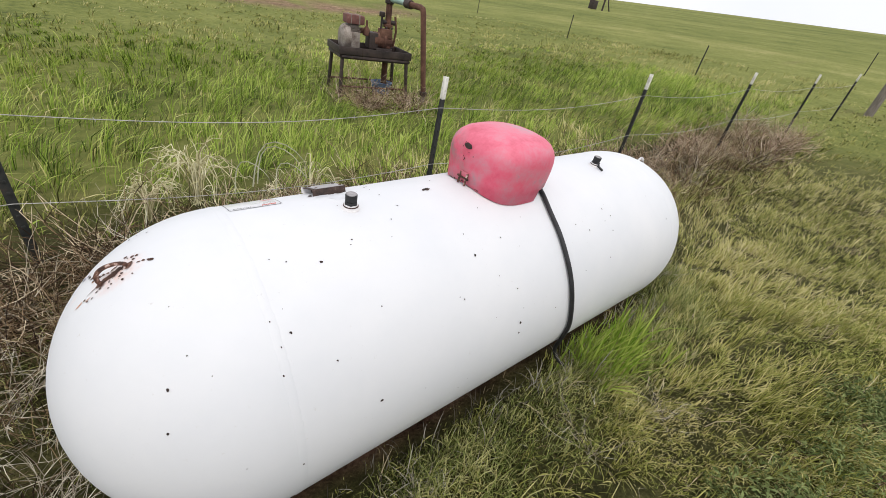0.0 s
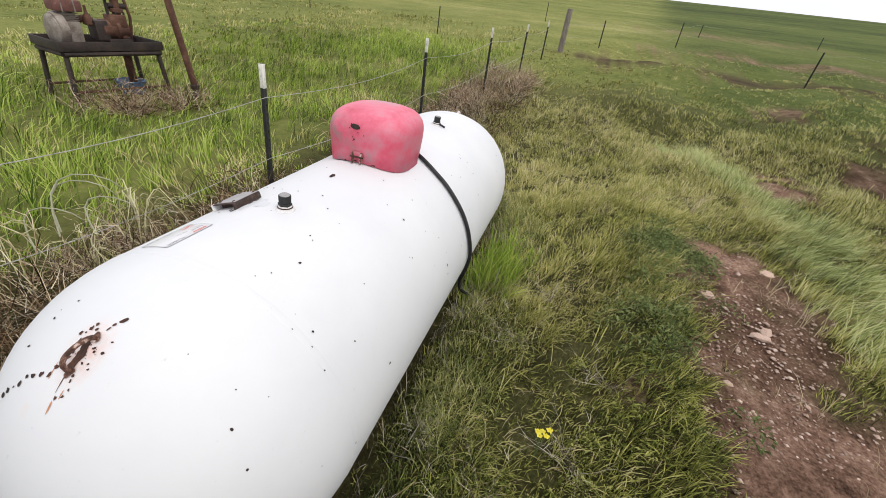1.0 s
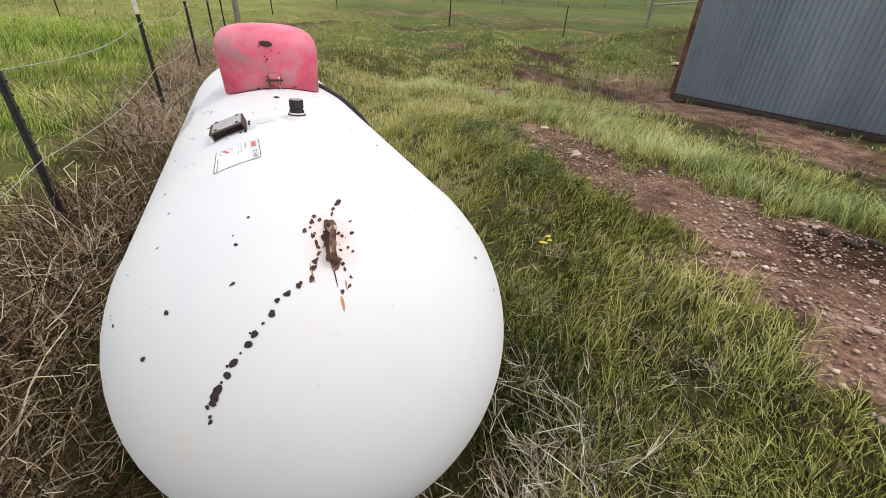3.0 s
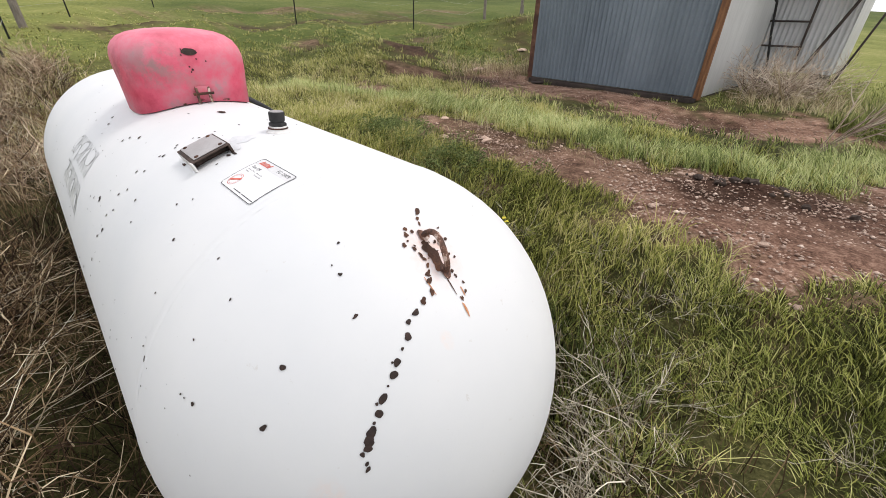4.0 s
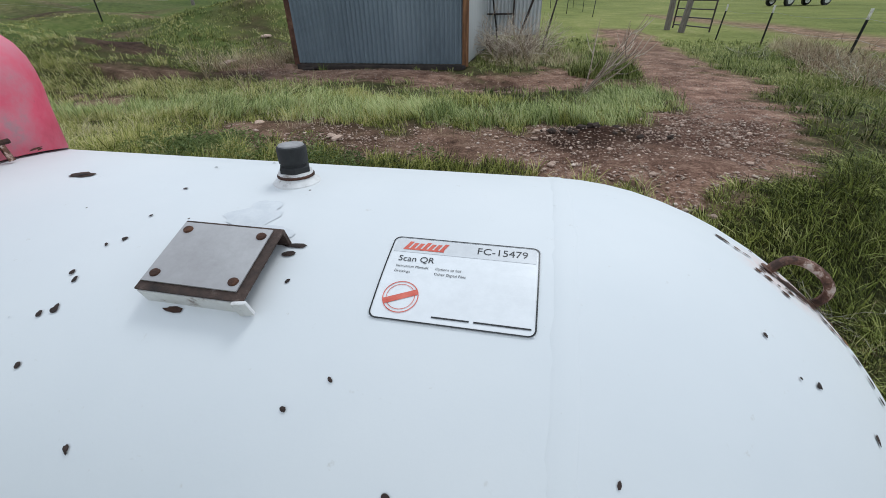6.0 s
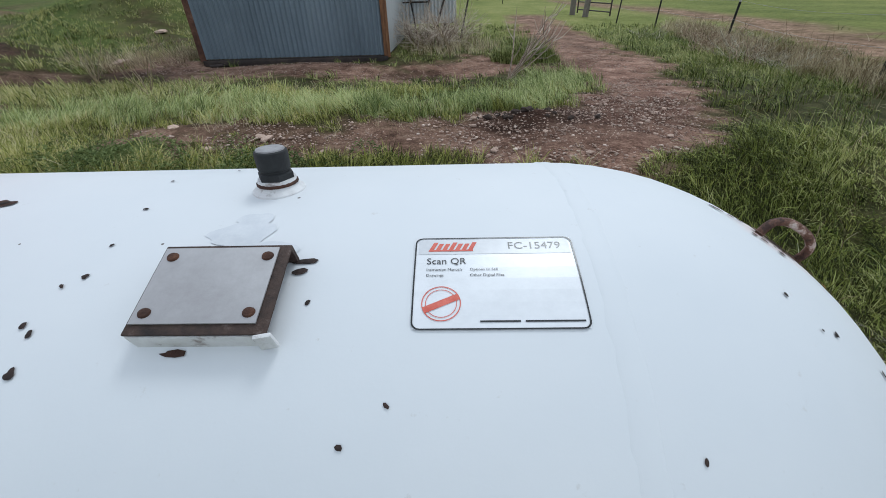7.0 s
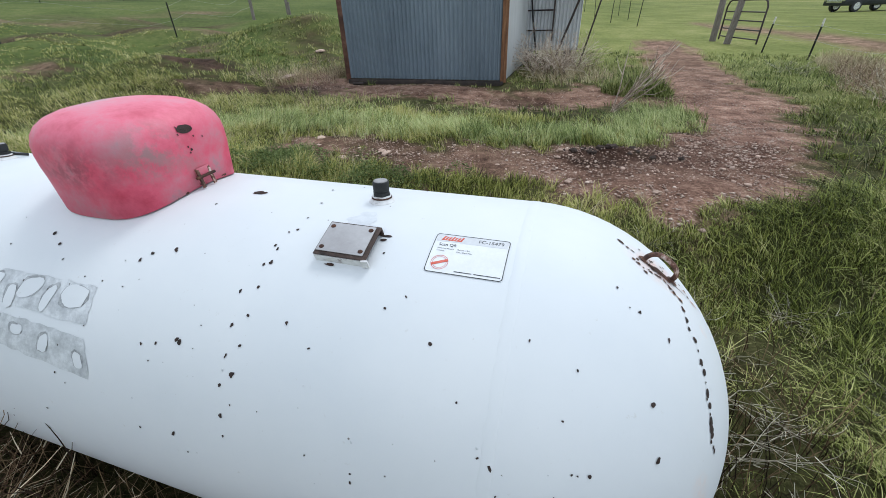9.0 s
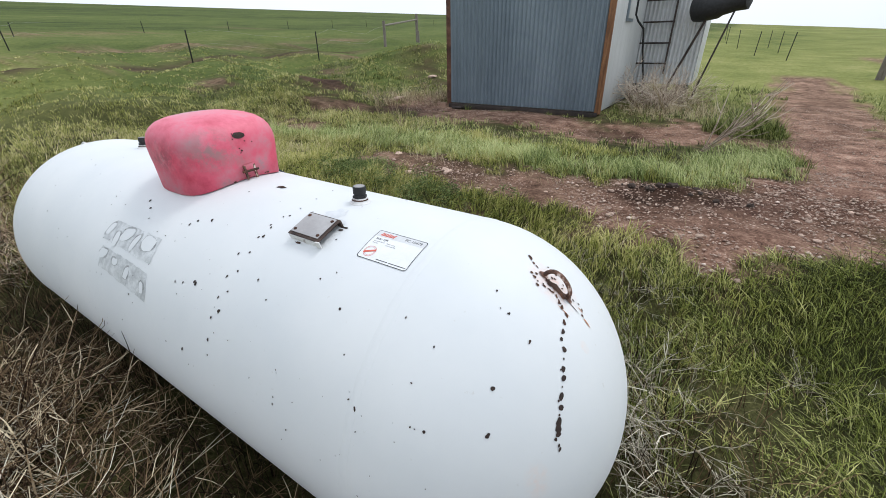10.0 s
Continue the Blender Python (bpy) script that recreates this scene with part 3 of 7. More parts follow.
def bare(x, y):
    """1 where the soil is bare."""
    x, y = np.asarray(x, float), np.asarray(y, float)
    n = 0.45 * wobble(x, y, 1.3, 1) + 0.35 * wobble(x, y, 4.1, 2) + 0.3 * wobble(x, y, 9.3, 6)
    def band(line, half, soft):
        d = along(x, y, line) + n * soft
        return 1 - sst(half - soft * 0.5, half + soft * 0.5, d)
    m = 0.85 * band(TRACK[0], 0.36, 0.34)
    m = np.maximum(m, band(TRACK[1], 0.42, 0.4))
    m = np.maximum(m, 0.95 * band(TRACK[2], 0.66, 0.5))
    m = np.maximum(m, 0.95 * band(((-1.35, -1.95), (-1.75, -1.8), (-2.1, -2.0)), 0.5, 0.3))
    m = np.maximum(m, 0.9 * band(APRON, 0.66, 0.8))
    m = np.maximum(m, 0.95 * band(((4.9, -5.3), (6.6, -6.2)), 0.42, 0.9))
    m = np.maximum(m, 0.75 * band(((4.2, -7.8), (5.6, -9.4)), 0.4, 1.0))
    for lane in (((3.3, -4.5), (4.5, -4.3)), ((7.0, -3.9), (8.6, -5.0)), ((3.4, -3.1), (4.2, -3.4)), ((7.4, -7.6), (9.0, -8.4))):
        m = np.maximum(m, 0.8 * band(lane, 0.22, 0.7))
    m = np.maximum(m, 0.9 * band(MUD, 0.8, 1.4))
    for lane in (((16.0, -3.0), (17.0, -9.0), (16.0, -15.0), (19.0, -24.0)), ((26.0, 4.0), (28.0, -8.0), (30.0, -22.0)), ((9.5, -10.5), (13.0, -11.5), (20.0, -12.0))):
        m = np.maximum(m, 0.7 * band(lane, 0.35, 1.6))
    m = np.maximum(m, 0.85 * band(((3.0, 18.5), (11.0, 18.3)), 1.5, 1.8))
    # nothing grows under the tank, so the shade painted there shows
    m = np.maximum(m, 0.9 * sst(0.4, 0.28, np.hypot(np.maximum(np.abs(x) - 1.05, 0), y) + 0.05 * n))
    m = np.maximum(m, 0.85 * band(FIELD_ROAD, 0.9, 0.6))
    return np.clip(m, 0, 1)


def sheet(name, xs, ys, skip=None):
    """The land over a grid; skip: a box left open for a finer sheet."""
    gx, gy = np.meshgrid(xs, ys)
    z = land(gx, gy)
    near = np.hypot(gx, gy) < 14
    z = z + np.where(near, 0.012 * wobble(gx, gy, 2.3, 3) + 0.008 * wobble(gx, gy, 7.0, 4), 0)
    nx, ny = len(xs), len(ys)
    co = np.stack([gx, gy, z], -1).reshape(-1, 3)
    i = np.arange(nx * ny).reshape(ny, nx)
    q = np.stack([i[:-1, :-1], i[:-1, 1:], i[1:, 1:], i[1:, :-1]], -1).reshape(-1, 4)
    if skip:
        c = co[q].mean(1)
        q = q[~((c[:, 0] > skip[0]) & (c[:, 0] < skip[1]) & (c[:, 1] > skip[2]) & (c[:, 1] < skip[3]))]
    me = bpy.data.meshes.new(name)
    me.vertices.add(len(co))
    me.vertices.foreach_set("co", co.ravel())
    me.loops.add(len(q) * 4)
    me.loops.foreach_set("vertex_index", q.ravel().astype(np.int32))
    me.polygons.add(len(q))
    me.polygons.foreach_set("loop_start", np.arange(len(q), dtype=np.int32) * 4)
    me.update(calc_edges=True)
    me.attributes.new("bare", "FLOAT", "POINT").data.foreach_set("value", bare(co[:, 0], co[:, 1]).astype(np.float32))
    field = np.maximum(sst(4.2, 9, np.hypot(co[:, 0] - 0.5, co[:, 1] + 1)), 0.8 * sst(1.3, 2.3, co[:, 1] + 0.07 * co[:, 0]))
    me.attributes.new("field", "FLOAT", "POINT").data.foreach_set("value", field.astype(np.float32))
    qx, qy = co[:, 0], co[:, 1]
    # mud and damp soil; the first term is shade painted below the tank
    wet_and_shade = np.maximum.reduce([sst(0.66, 0.52, np.hypot(np.maximum(np.abs(qx) - 1.05, 0), qy)), sst(2.2, 1.0, along(qx, qy, MUD)), sst(1.6, 0.6, along(qx, qy, ((4.9, -5.2), (6.4, -5.9)))), 0.8 * sst(1.2, 0.6, along(qx, qy, ((3.3, -4.5), (4.5, -4.3)))), 0.8 * sst(1.2, 0.6, along(qx, qy, ((7.0, -3.9), (9.0, -8.4)))), 0.35 * sst(0.8, 0.25, along(qx, qy, ((0.4, -1.9), (-1.2, -2.0), (-2.1, -2.3)))), sst(1.3, 0.5, along(qx, qy, ((4.2, -7.8), (5.6, -9.4)))), sst(0.4, 0.1, along(qx, qy, ((-1.25, -2.15), (-1.65, -2.3)))), 0.8 * sst(0.45, 0.1, along(qx, qy, ((-0.6, -4.75), (-0.3, -4.85))))])
    me.attributes.new("wet_and_shade", "FLOAT", "POINT").data.foreach_set("value", np.clip(wet_and_shade, 0, 1).astype(np.float32))
    sown = sst(1.0, -4.0, co[:, 1] + 0.1 * co[:, 0]) * sst(-2, 6, co[:, 0])
    me.attributes.new("sown", "FLOAT", "POINT").data.foreach_set("value", sown.astype(np.float32))
    me.polygons.foreach_set("use_smooth", np.ones(len(q), bool))
    me.materials.append(GROUND)
    return me


# one sheet: a grid that is fine by the tank and widens towards the horizon
def widening(lo, hi, fine, reach):
    mid = np.arange(lo, hi + fine / 2, fine)
    out, step, v = [], fine, hi
    while v < reach:
        step *= 1.16
        v += step
        out.append(v)
    below, step, v = [], fine, lo
    while v > -reach:
        step *= 1.16
        v -= step
        below.append(v)
    return np.array(below[::-1] + list(mid) + out)


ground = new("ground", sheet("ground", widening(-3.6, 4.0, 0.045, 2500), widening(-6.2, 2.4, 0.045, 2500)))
tagged(ground, "uneven prairie soil with a reddish gravel track", "ground", kind="structure")

# ---- the propane tank ----
RAD, HALF, AXIS = 0.475, 1.05, 0.56


def skin(p, off=0.0):
    """The point of the tank's surface nearest to p, lifted by off."""
    q = Vector((max(-HALF, min(HALF, p[0])), 0, AXIS))
    return q + (Vector(p) - q).normalized() * (RAD + off)


def on_tank(x, phi, off=0.0):
    """A point by its place along the axis and its angle from the top (towards +y), with the outward normal."""
    e = max(abs(x) - HALF, 0)
    rho = math.sqrt(max(RAD * RAD - e * e, 1e-6))
    p = Vector((x, rho * math.sin(radians(phi)), AXIS + rho * math.cos(radians(phi))))
    q = Vector((max(-HALF, min(HALF, x)), 0, AXIS))
    n = (p - q).normalized()
    return q + n * (RAD + off), n


def tangents(n):
    a = Vector((1, 0, 0))
    a = (a - n * a.dot(n)).normalized()
    return a, n.cross(a)


def wrap(bm, c, n, off, turn=0.0):
    """Lays a flat form (x, y in metres, x along the tank) onto the skin about c."""
    a, b = tangents(n)
    ca, sa = math.cos(radians(turn)), math.sin(radians(turn))
    for v in bm.verts:
        x, y, z = v.co
        x, y = x * ca - y * sa, x * sa + y * ca
        v.co = skin(c + a * x + b * y, off + z)
    return bm


def blob(rx, ry, rng, k=11, rough=0.35):
    bm = bmesh.new()
    mid = bm.verts.new((0, 0, 0.0006))
    ring = []
    waves = [(q, rough * rng.random() / q ** 0.6, rng.uniform(0, 6.28)) for q in (1, 2, 3, 5)]
    for j in range(k):
        w = 6.28318 * j / k
        f = max(0.3, 1 + sum(a * math.sin(q * w + p) for q, a, p in waves)) * (1 + 0.12 * (rng.random() - 0.5))
        ring.append(bm.verts.new((rx * f * math.cos(w), ry * f * math.sin(w), 0)))
    for j in range(k):
        bm.faces.new((mid, ring[j], ring[(j + 1) % k]))
    return bm


tank = thing("propane_tank", (0, 0, AXIS - RAD), 0, "long white painted steel propane tank with rust chips lying in grass", "tank")
shell = bmesh.new()
prof = [(-HALF - RAD, 0.0)]
prof += [(-HALF - RAD * math.cos(w), RAD * math.sin(w)) for w in [1.5708 * k / 20 for k in range(1, 20)]]
prof += [(-HALF + 2 * HALF * k / 14, RAD) for k in range(15)]
prof += [(HALF + RAD * math.sin(w), RAD * math.cos(w)) for w in [1.5708 * k / 20 for k in range(1, 20)]]
rings = []
for x, r in prof[1:]:
    rings.append([shell.verts.new((x, r * math.sin(6.28318 * j / 72), AXIS + r * math.cos(6.28318 * j / 72))) for j in range(72)])
ends = [shell.verts.new((-HALF - RAD, 0, AXIS)), shell.verts.new((HALF + RAD, 0, AXIS))]
for q0, q1 in zip(rings, rings[1:]):
    for j in range(72):
        shell.faces.new((q0[j], q1[j], q1[(j + 1) % 72], q0[(j + 1) % 72]))
for j in range(72):
    shell.faces.new((ends[0], rings[0][j], rings[0][(j + 1) % 72]))
    shell.faces.new((ends[1], rings[-1][(j + 1) % 72], rings[-1][j]))
part("shell", shell, TANK_WHITE, tank, "white paint with dark chips")

rng = random.Random(5)
for sx in (-1, 1):
    bead = bmesh.new()
    rows_ = []
    for j in range(97):
        w = 6.28318 * j / 96
        row = []
        for dx, h in ((-0.012, -0.0006), (-0.0075, 0.0007), (0.0, 0.0004), (0.0075, 0.0008), (0.012, -0.0006)):
            hh = RAD + h * (1 + 0.35 * math.sin(j * 1.7) * math.sin(j * 0.43))
            row.append(bead.verts.new((sx * HALF + dx + 0.001 * math.sin(j * 2.3), hh * math.sin(w), AXIS + hh * math.cos(w))))
        rows_.append(row)
    for q0, q1 in zip(rows_, rows_[1:]):
        for j in range(4):
            bead.faces.new((q0[j], q1[j], q1[j + 1], q0[j + 1]))
    part("weld_seam", bead, TANK_WHITE, tank)

# saddle feet, sunk in the litter
for sx in (-0.72, 0.72):
    foot = bmesh.new()
    arc = [(RAD * math.sin(radians(a)), AXIS - RAD * math.cos(radians(a))) for a in range(-38, 39, 6)]
    lo = float(land(sx, 0)) - 0.03
    top = [[foot.verts.new((sx + dx, y, z + 0.004)) for y, z in arc] for dx in (-0.06, 0.06)]
    bot = [[foot.verts.new((sx + dx, y, lo)) for y, z in arc] for dx in (-0.06, 0.06)]
    for k in range(len(arc) - 1):
        for f in ((top[0][k], top[1][k], top[1][k + 1], top[0][k + 1]), (bot[0][k], bot[0][k + 1], bot[1][k + 1], bot[1][k]), (top[0][k], top[0][k + 1], bot[0][k + 1], bot[0][k]), (top[1][k + 1], top[1][k], bot[1][k], bot[1][k + 1])):
            foot.faces.new(f)
    foot.faces.new((top[0][0], bot[0][0], bot[1][0], top[1][0]))
    foot.faces.new((top[0][-1], top[1][-1], bot[1][-1], bot[0][-1]))
    part("saddle_foot", foot, OLD_WHITE, tank)


def chip(x, phi, size, aspect=1.0, turn=0.0, mat=CHIP, name="paint_chip", k=14, rough=0.32, off=0.0009):
    c, n = on_tank(x, phi)
    part(name, wrap(blob(size, size * aspect, rng, k, rough), c, n, off, turn), mat, tank, smooth=False)


# chips of lost paint: along the tank, angle from the top, radius in millimetres
CHIPS_FRONT = ((-0.879, -25, 5), (-0.966, -22, 3), (-0.377, -39, 6), (-0.221, -75, 7), (-0.817, -78, 5), (-1.278, -48, 4), (-1.299, -61, 4), (-1.017, -44, 4), (-1.046, -47, 3), (-1.054, -39, 3), (-1.059, -55, 3), (-0.925, -57, 3), (-0.545, -7, 3), (-0.604, -14, 3), (-0.23, -35, 3), (-0.381, -29, 3), (-0.477, -54, 3), (0.442, -36, 5), (0.289, -45, 4), (0.426, -43, 3), (-0.226, -80, 5), (-1.05, -88, 4))
CHIPS_BACK = ((-0.402, 50, 7), (-0.41, 50.3, 6), (-0.521, 44, 5), (-0.552, 48, 4), (-0.526, 51, 5), (-0.549, 55, 6), (-0.524, 58, 4), (-0.532, 65, 6), (-0.41, 74, 7), (-0.538, 70, 4), (-0.64, 41, 5), (-0.352, 52, 4), (-0.314, 53, 4), (-0.55, 27, 5), (-0.548, 23, 4), (-0.565, 16, 4), (-0.302, 28, 6), (0.075, 29, 8), (-0.248, 30, 5), (-1.056, 60, 6), (-1.313, 54, 6), (-1.295, 42, 5), (-1.322, 25, 5), (-1.268, 21, 4), (-1.207, 58, 4), (-0.816, 72, 4), (-0.551, 41, 4), (-0.549, 34, 4), (0.034, 32, 5), (-0.564, 3.3, 3), (-0.567, 11.0, 3), (-0.549, 17.2, 3), (-0.538, 22.0, 4), (-0.536, 27.9, 4), (-0.512, 35.7, 5), (-0.227, 32.5, 5), (-0.306, 28.1, 5), (-0.302, 9.7, 4), (-0.926, 39.2, 4))
for x, phi, mm in CHIPS_FRONT + CHIPS_BACK:
    chip(x, phi, mm / 1180, rng.uniform(0.55, 1.1), rng.uniform(50, 130), k=15, rough=0.42)
for k in range(70):
    chip(rng.uniform(-1.25, 1.2), rng.choice((rng.uniform(-90, -5), rng.uniform(8, 95))), rng.uniform(0.0012, 0.0028), rng.uniform(0.6, 1.6), rng.uniform(0, 180), k=7)
for k in range(60):
    chip(rng.uniform(-1.2, 0.3), rng.uniform(25, 85), rng.uniform(0.001, 0.0024), rng.uniform(0.6, 1.8), rng.uniform(0, 180), rng.choice((CHIP, CHIP, SILVER)), k=7)
for k in range(30):
    w, d = rng.uniform(0, 6.28), abs(rng.gauss(0, 0.024)) + 0.01
    chip(-1.32 + d * 0.75 * math.cos(w), d * math.sin(w) / 0.42 * 57.3 * 0.9, rng.uniform(0.0008, 0.0032), rng.uniform(0.5, 1.8), rng.uniform(0, 180), RUST, "rust_patch", 12, 0.4)
chip(-0.373, 1.0, 0.02, 0.42, 20, RUST, k=14)
chip(-0.376, 1.2, 0.011, 0.4, 30, CHIP, k=12, off=0.0016)

# the rusty streak that runs from the lug down the end
for x, phi, mm, asp, turn in ((-1.241, -3.3, 9, 0.55, 144), (-1.254, -2.0, 5, 0.6, 144), (-1.262, -1.5, 6, 0.35, 150), (-1.263, 2.7, 5, 0.7, 150), (-1.271, 3.5, 6, 0.65, 150), (-1.285, 5.8, 4.5, 0.9, 0), (-1.298, 4.2, 5.5, 0.6, 170), (-1.309, 3.7, 5.5, 0.6, 170), (-1.317, 3.6, 4, 0.8, 0), (-1.298, 0.8, 9, 0.8, 0), (-1.308, 0.9, 13, 0.8, 10), (-1.319, 1.0, 15, 0.8, 0), (-1.331, 1.1, 14, 0.8, 170), (-1.338, 1.0, 10, 0.8, 0), (-1.327, 3.9, 5, 0.6, 120), (-1.336, 5.2, 7, 0.55, 130), (-1.345, 5.9, 8, 0.5, 135), (-1.359, 7.2, 7, 0.6, 150), (-1.361, 10.6, 7, 0.7, 120), (-1.349, -1.4, 4, 0.8, 0), (-1.356, -1.6, 3.5, 0.8, 0), (-1.368, -2.9, 3, 0.7, 30), (-1.378, -1.9, 4, 0.6, 150), (-1.384, 0.2, 5, 0.6, 0)):
    chip(x, phi, mm / 1000 * 0.9, asp, turn + rng.uniform(-12, 12), RUST, "rust_patch", 22, 0.42)
for x, phi, mm, asp in ((-1.366, 14, 7, 1.5), (-1.37, 17, 6, 1.2), (-1.381, 19.5, 9, 1.1), (-1.386, 22.5, 4, 1.0), (-1.392, 25.5, 8, 1.3), (-1.388, 26.5, 3, 1.0), (-1.398, 28.6, 9, 1.2), (-1.4, 31.5, 3, 1.0), (-1.404, 34.5, 9, 1.5), (-1.402, 36.5, 4, 1.0), (-1.409, 38.2, 9, 1.2), (-1.411, 41.0, 4, 1.0), (-1.413, 43.5, 11, 1.3), (-1.416, 45.6, 12, 1.2), (-1.418, 47.4, 10, 0.9), (-1.417, 49.6, 6, 1.0), (-1.425, 51.5, 4, 1.6), (-1.428, 53.0, 5, 1.6)):
    chip(x, phi, mm / 1000 * 0.62, asp, rng.uniform(-20, 20), CHIP, "rust_patch", 14, 0.28)
for x, phi, rx, ry, mat, note in ((-1.364, 1.2, 0.021, 0.0011, RUST, "thin dark rust run"), (-1.396, 0.8, 0.013, 0.0022, STAIN, "orange rust run"), (-1.352, 6.6, 0.016, 0.0011, STAIN, "orange rust run"), (-1.376, -1.2, 0.009, 0.0012, STAIN, "orange rust run")):
    c, n = on_tank(x, phi)
    part("rust_run", wrap(blob(rx, ry, rng, 16, 0.2), c, n, 0.0007), mat, tank, note, smooth=False)

# lifting lug: a bent bar welded to the end
lug = bmesh.new()
base, nrm = on_tank(-1.315, 0.0)
ta, tb = tangents(nrm)
lug_pts = []
for k in range(13):
    w = math.pi * k / 12
    lug_pts.append(base + ta * (-0.036 * math.cos(w)) + nrm * (0.034 * math.sin(w) ** 0.7 - 0.004) + tb * 0.005 * math.sin(w * 2))
tube(lug_pts, 0.0052, 10, lug)
part("lifting_lug", lug, LUG, tank, "bent rusty bar with remains of white paint")
for w in (-0.036, 0.036):
    part("weld", wrap(blob(0.012, 0.01, rng, 14, 0.3), skin(base + ta * w), nrm, 0.0022), LUG, tank, smooth=True)
base, nrm = on_tank(1.315, 0.0)
ta, tb = tangents(nrm)
lug = tube([base + ta * (-0.043 * math.cos(math.pi * k / 12)) + nrm * (0.046 * math.sin(math.pi * k / 12) ** 0.7 - 0.004) for k in range(13)], 0.0075, 10)
part("lifting_lug", lug, OLD_WHITE, tank)

# filler necks with black caps
for x, hang in ((-0.7, False), (0.69, True)):
    p, n = on_tank(x, -2.7 if x < 0 else -5.0)
    neck = part("filler_neck", lathe([(0.033, -0.01), (0.031, 0.001), (0.027, 0.004), (0.024, 0.007), (0.022, 0.015)], p, n, 24), OLD_WHITE, tank, "white collar with rusty edge")
    part("washer", lathe([(0.0245, 0.0085), (0.0245, 0.0105), (0.022, 0.0125)], p, n, 20), RUST, neck)
    cap = part("cap", lathe([(0.0165, 0.022), (0.0168, 0.026), (0.0188, 0.0275), (0.0192, 0.045), (0.0186, 0.0478), (0.017, 0.049)], p, n, 28), BLACK, neck, "black plastic cap")
    part("hex_nut", lathe([(0.019, 0.0125), (0.0215, 0.014), (0.0215, 0.0215), (0.019, 0.0232)], p, n, 6), BLACK, neck)
    part("cap_top", lathe([(0.0168, 0.0488), (0.016, 0.0503), (0.005, 0.0508)], p, n, 24), CAP_TOP, neck)
    if hang:
        q, m = on_tank(x - 0.01, -9)
        part("tag", tube([p + n * 0.012 + Vector((0, -0.02, 0)), on_tank(x - 0.012, -8, 0.012)[0], on_tank(x - 0.014, -12, 0.006)[0]], 0.0055, 8), BLACK, neck)

# nameplate on its bent bracket
pc, pn = on_tank(-0.706, 19.0)
pa, pb = tangents(pn)
plate_m = Matrix.Translation(pc) @ Matrix((pa, pb, pn)).transposed().to_4x4() @ Matrix.Diagonal((0.9, 0.8, 0.85, 1))


def at_plate(bm):
    bmesh.ops.transform(bm, matrix=plate_m, verts=bm.verts)
    return bm


bracket = bmesh.new()
box((0, 0, 0.0215), (0.13, 0.112, 0.003), 0.0012, 0, bracket)
box((0.0, -0.0545, 0.008), (0.13, 0.003, 0.028), 0.001, 0, bracket)
box((0.0635, 0, 0.012), (0.003, 0.1, 0.02), 0.001, 0, bracket)
box((-0.034, -0.002, 0.008), (0.003, 0.1, 0.024), 0.001, 0, bracket)
box((-0.055, -0.0515, 0.008), (0.02, 0.003, 0.026), 0.001, 0, bracket)
bracket = part("plate_bracket", at_plate(bracket), BRACKET, tank, "rust-edged bracket")
part("bracket_lip", at_plate(box((0.0, 0.0545, 0.006), (0.13, 0.003, 0.024), 0.001)), OLD_WHITE, bracket, "painted lower lip")
part("nameplate", at_plate(box((0.004, -0.003, 0.0245), (0.116, 0.096, 0.0022), 0.0008)), PLATE, bracket, "dull metal plate")
for dx, dy in ((-0.045, -0.038), (0.051, -0.038), (-0.045, 0.033), (0.051, 0.033)):
    part("rivet", at_plate(lathe([(0.0062, 0.0256), (0.0052, 0.0275), (0.002, 0.0285)], (dx, dy, 0), (0, 0, 1), 12)), RUST, bracket)
part("paint_curl", at_plate(box((-0.062, 0.058, 0.012), (0.016, 0.005, 0.024), 0.0015, 12)), OLD_WHITE, bracket)
for dx in (0.03,):
    c = plate_m @ Vector((dx, 0.064, 0))
    part("rust_patch", wrap(blob(0.012, 0.003, rng, 10), skin(c), pn, 0.001), RUST, tank, smooth=False)
for dx, dy, s in ((-0.075, -0.05, 0.013), (-0.07, -0.035, 0.008), (0.0, -0.066, 0.011), (0.03, -0.066, 0.013)):
    c = plate_m @ Vector((dx, dy, 0))
    part("rust_patch", wrap(blob(s, 0.0035, rng, 10), skin(c), pn, 0.001), CHIP, tank, smooth=False)

# grey ghost of an older label between plate and neck
for x, phi, rx, ry in ((-0.69, 9.5, 0.034, 0.02), (-0.725, 12.0, 0.03, 0.012), (-0.7, 6.0, 0.02, 0.012)):
    c, n = on_tank(x, phi)
    part("ghost_mark", wrap(blob(rx, ry, rng, 18, 0.3), c, n, 0.0005), GHOST, tank, smooth=False)

# printed sticker
sc, sn = on_tank(-0.951, 16.8)


def flat(w, h, x, y, z=0.0, cells=1, cells_y=1):
    bm = bmesh.new()
    g = [[bm.verts.new((x - w / 2 + w * i / cells, y - h / 2 + h * j / cells_y, z)) for i in range(cells + 1)] for j in range(cells_y + 1)]
    for j in range(cells_y):
        for i in range(cells):
            bm.faces.new((g[j][i], g[j][i + 1], g[j + 1][i + 1], g[j + 1][i]))
    return bm


def label_part(name, bm, mat, off, label="", parent=None):
    # the sticker reads from the +y side: its right is towards -x, its foot towards +y
    for v in bm.verts:
        v.co = Vector((-v.co.x, -v.co.y, v.co.z))
    return part(name, wrap(bm, sc, sn, off), mat, parent or sticker, label, smooth=False)


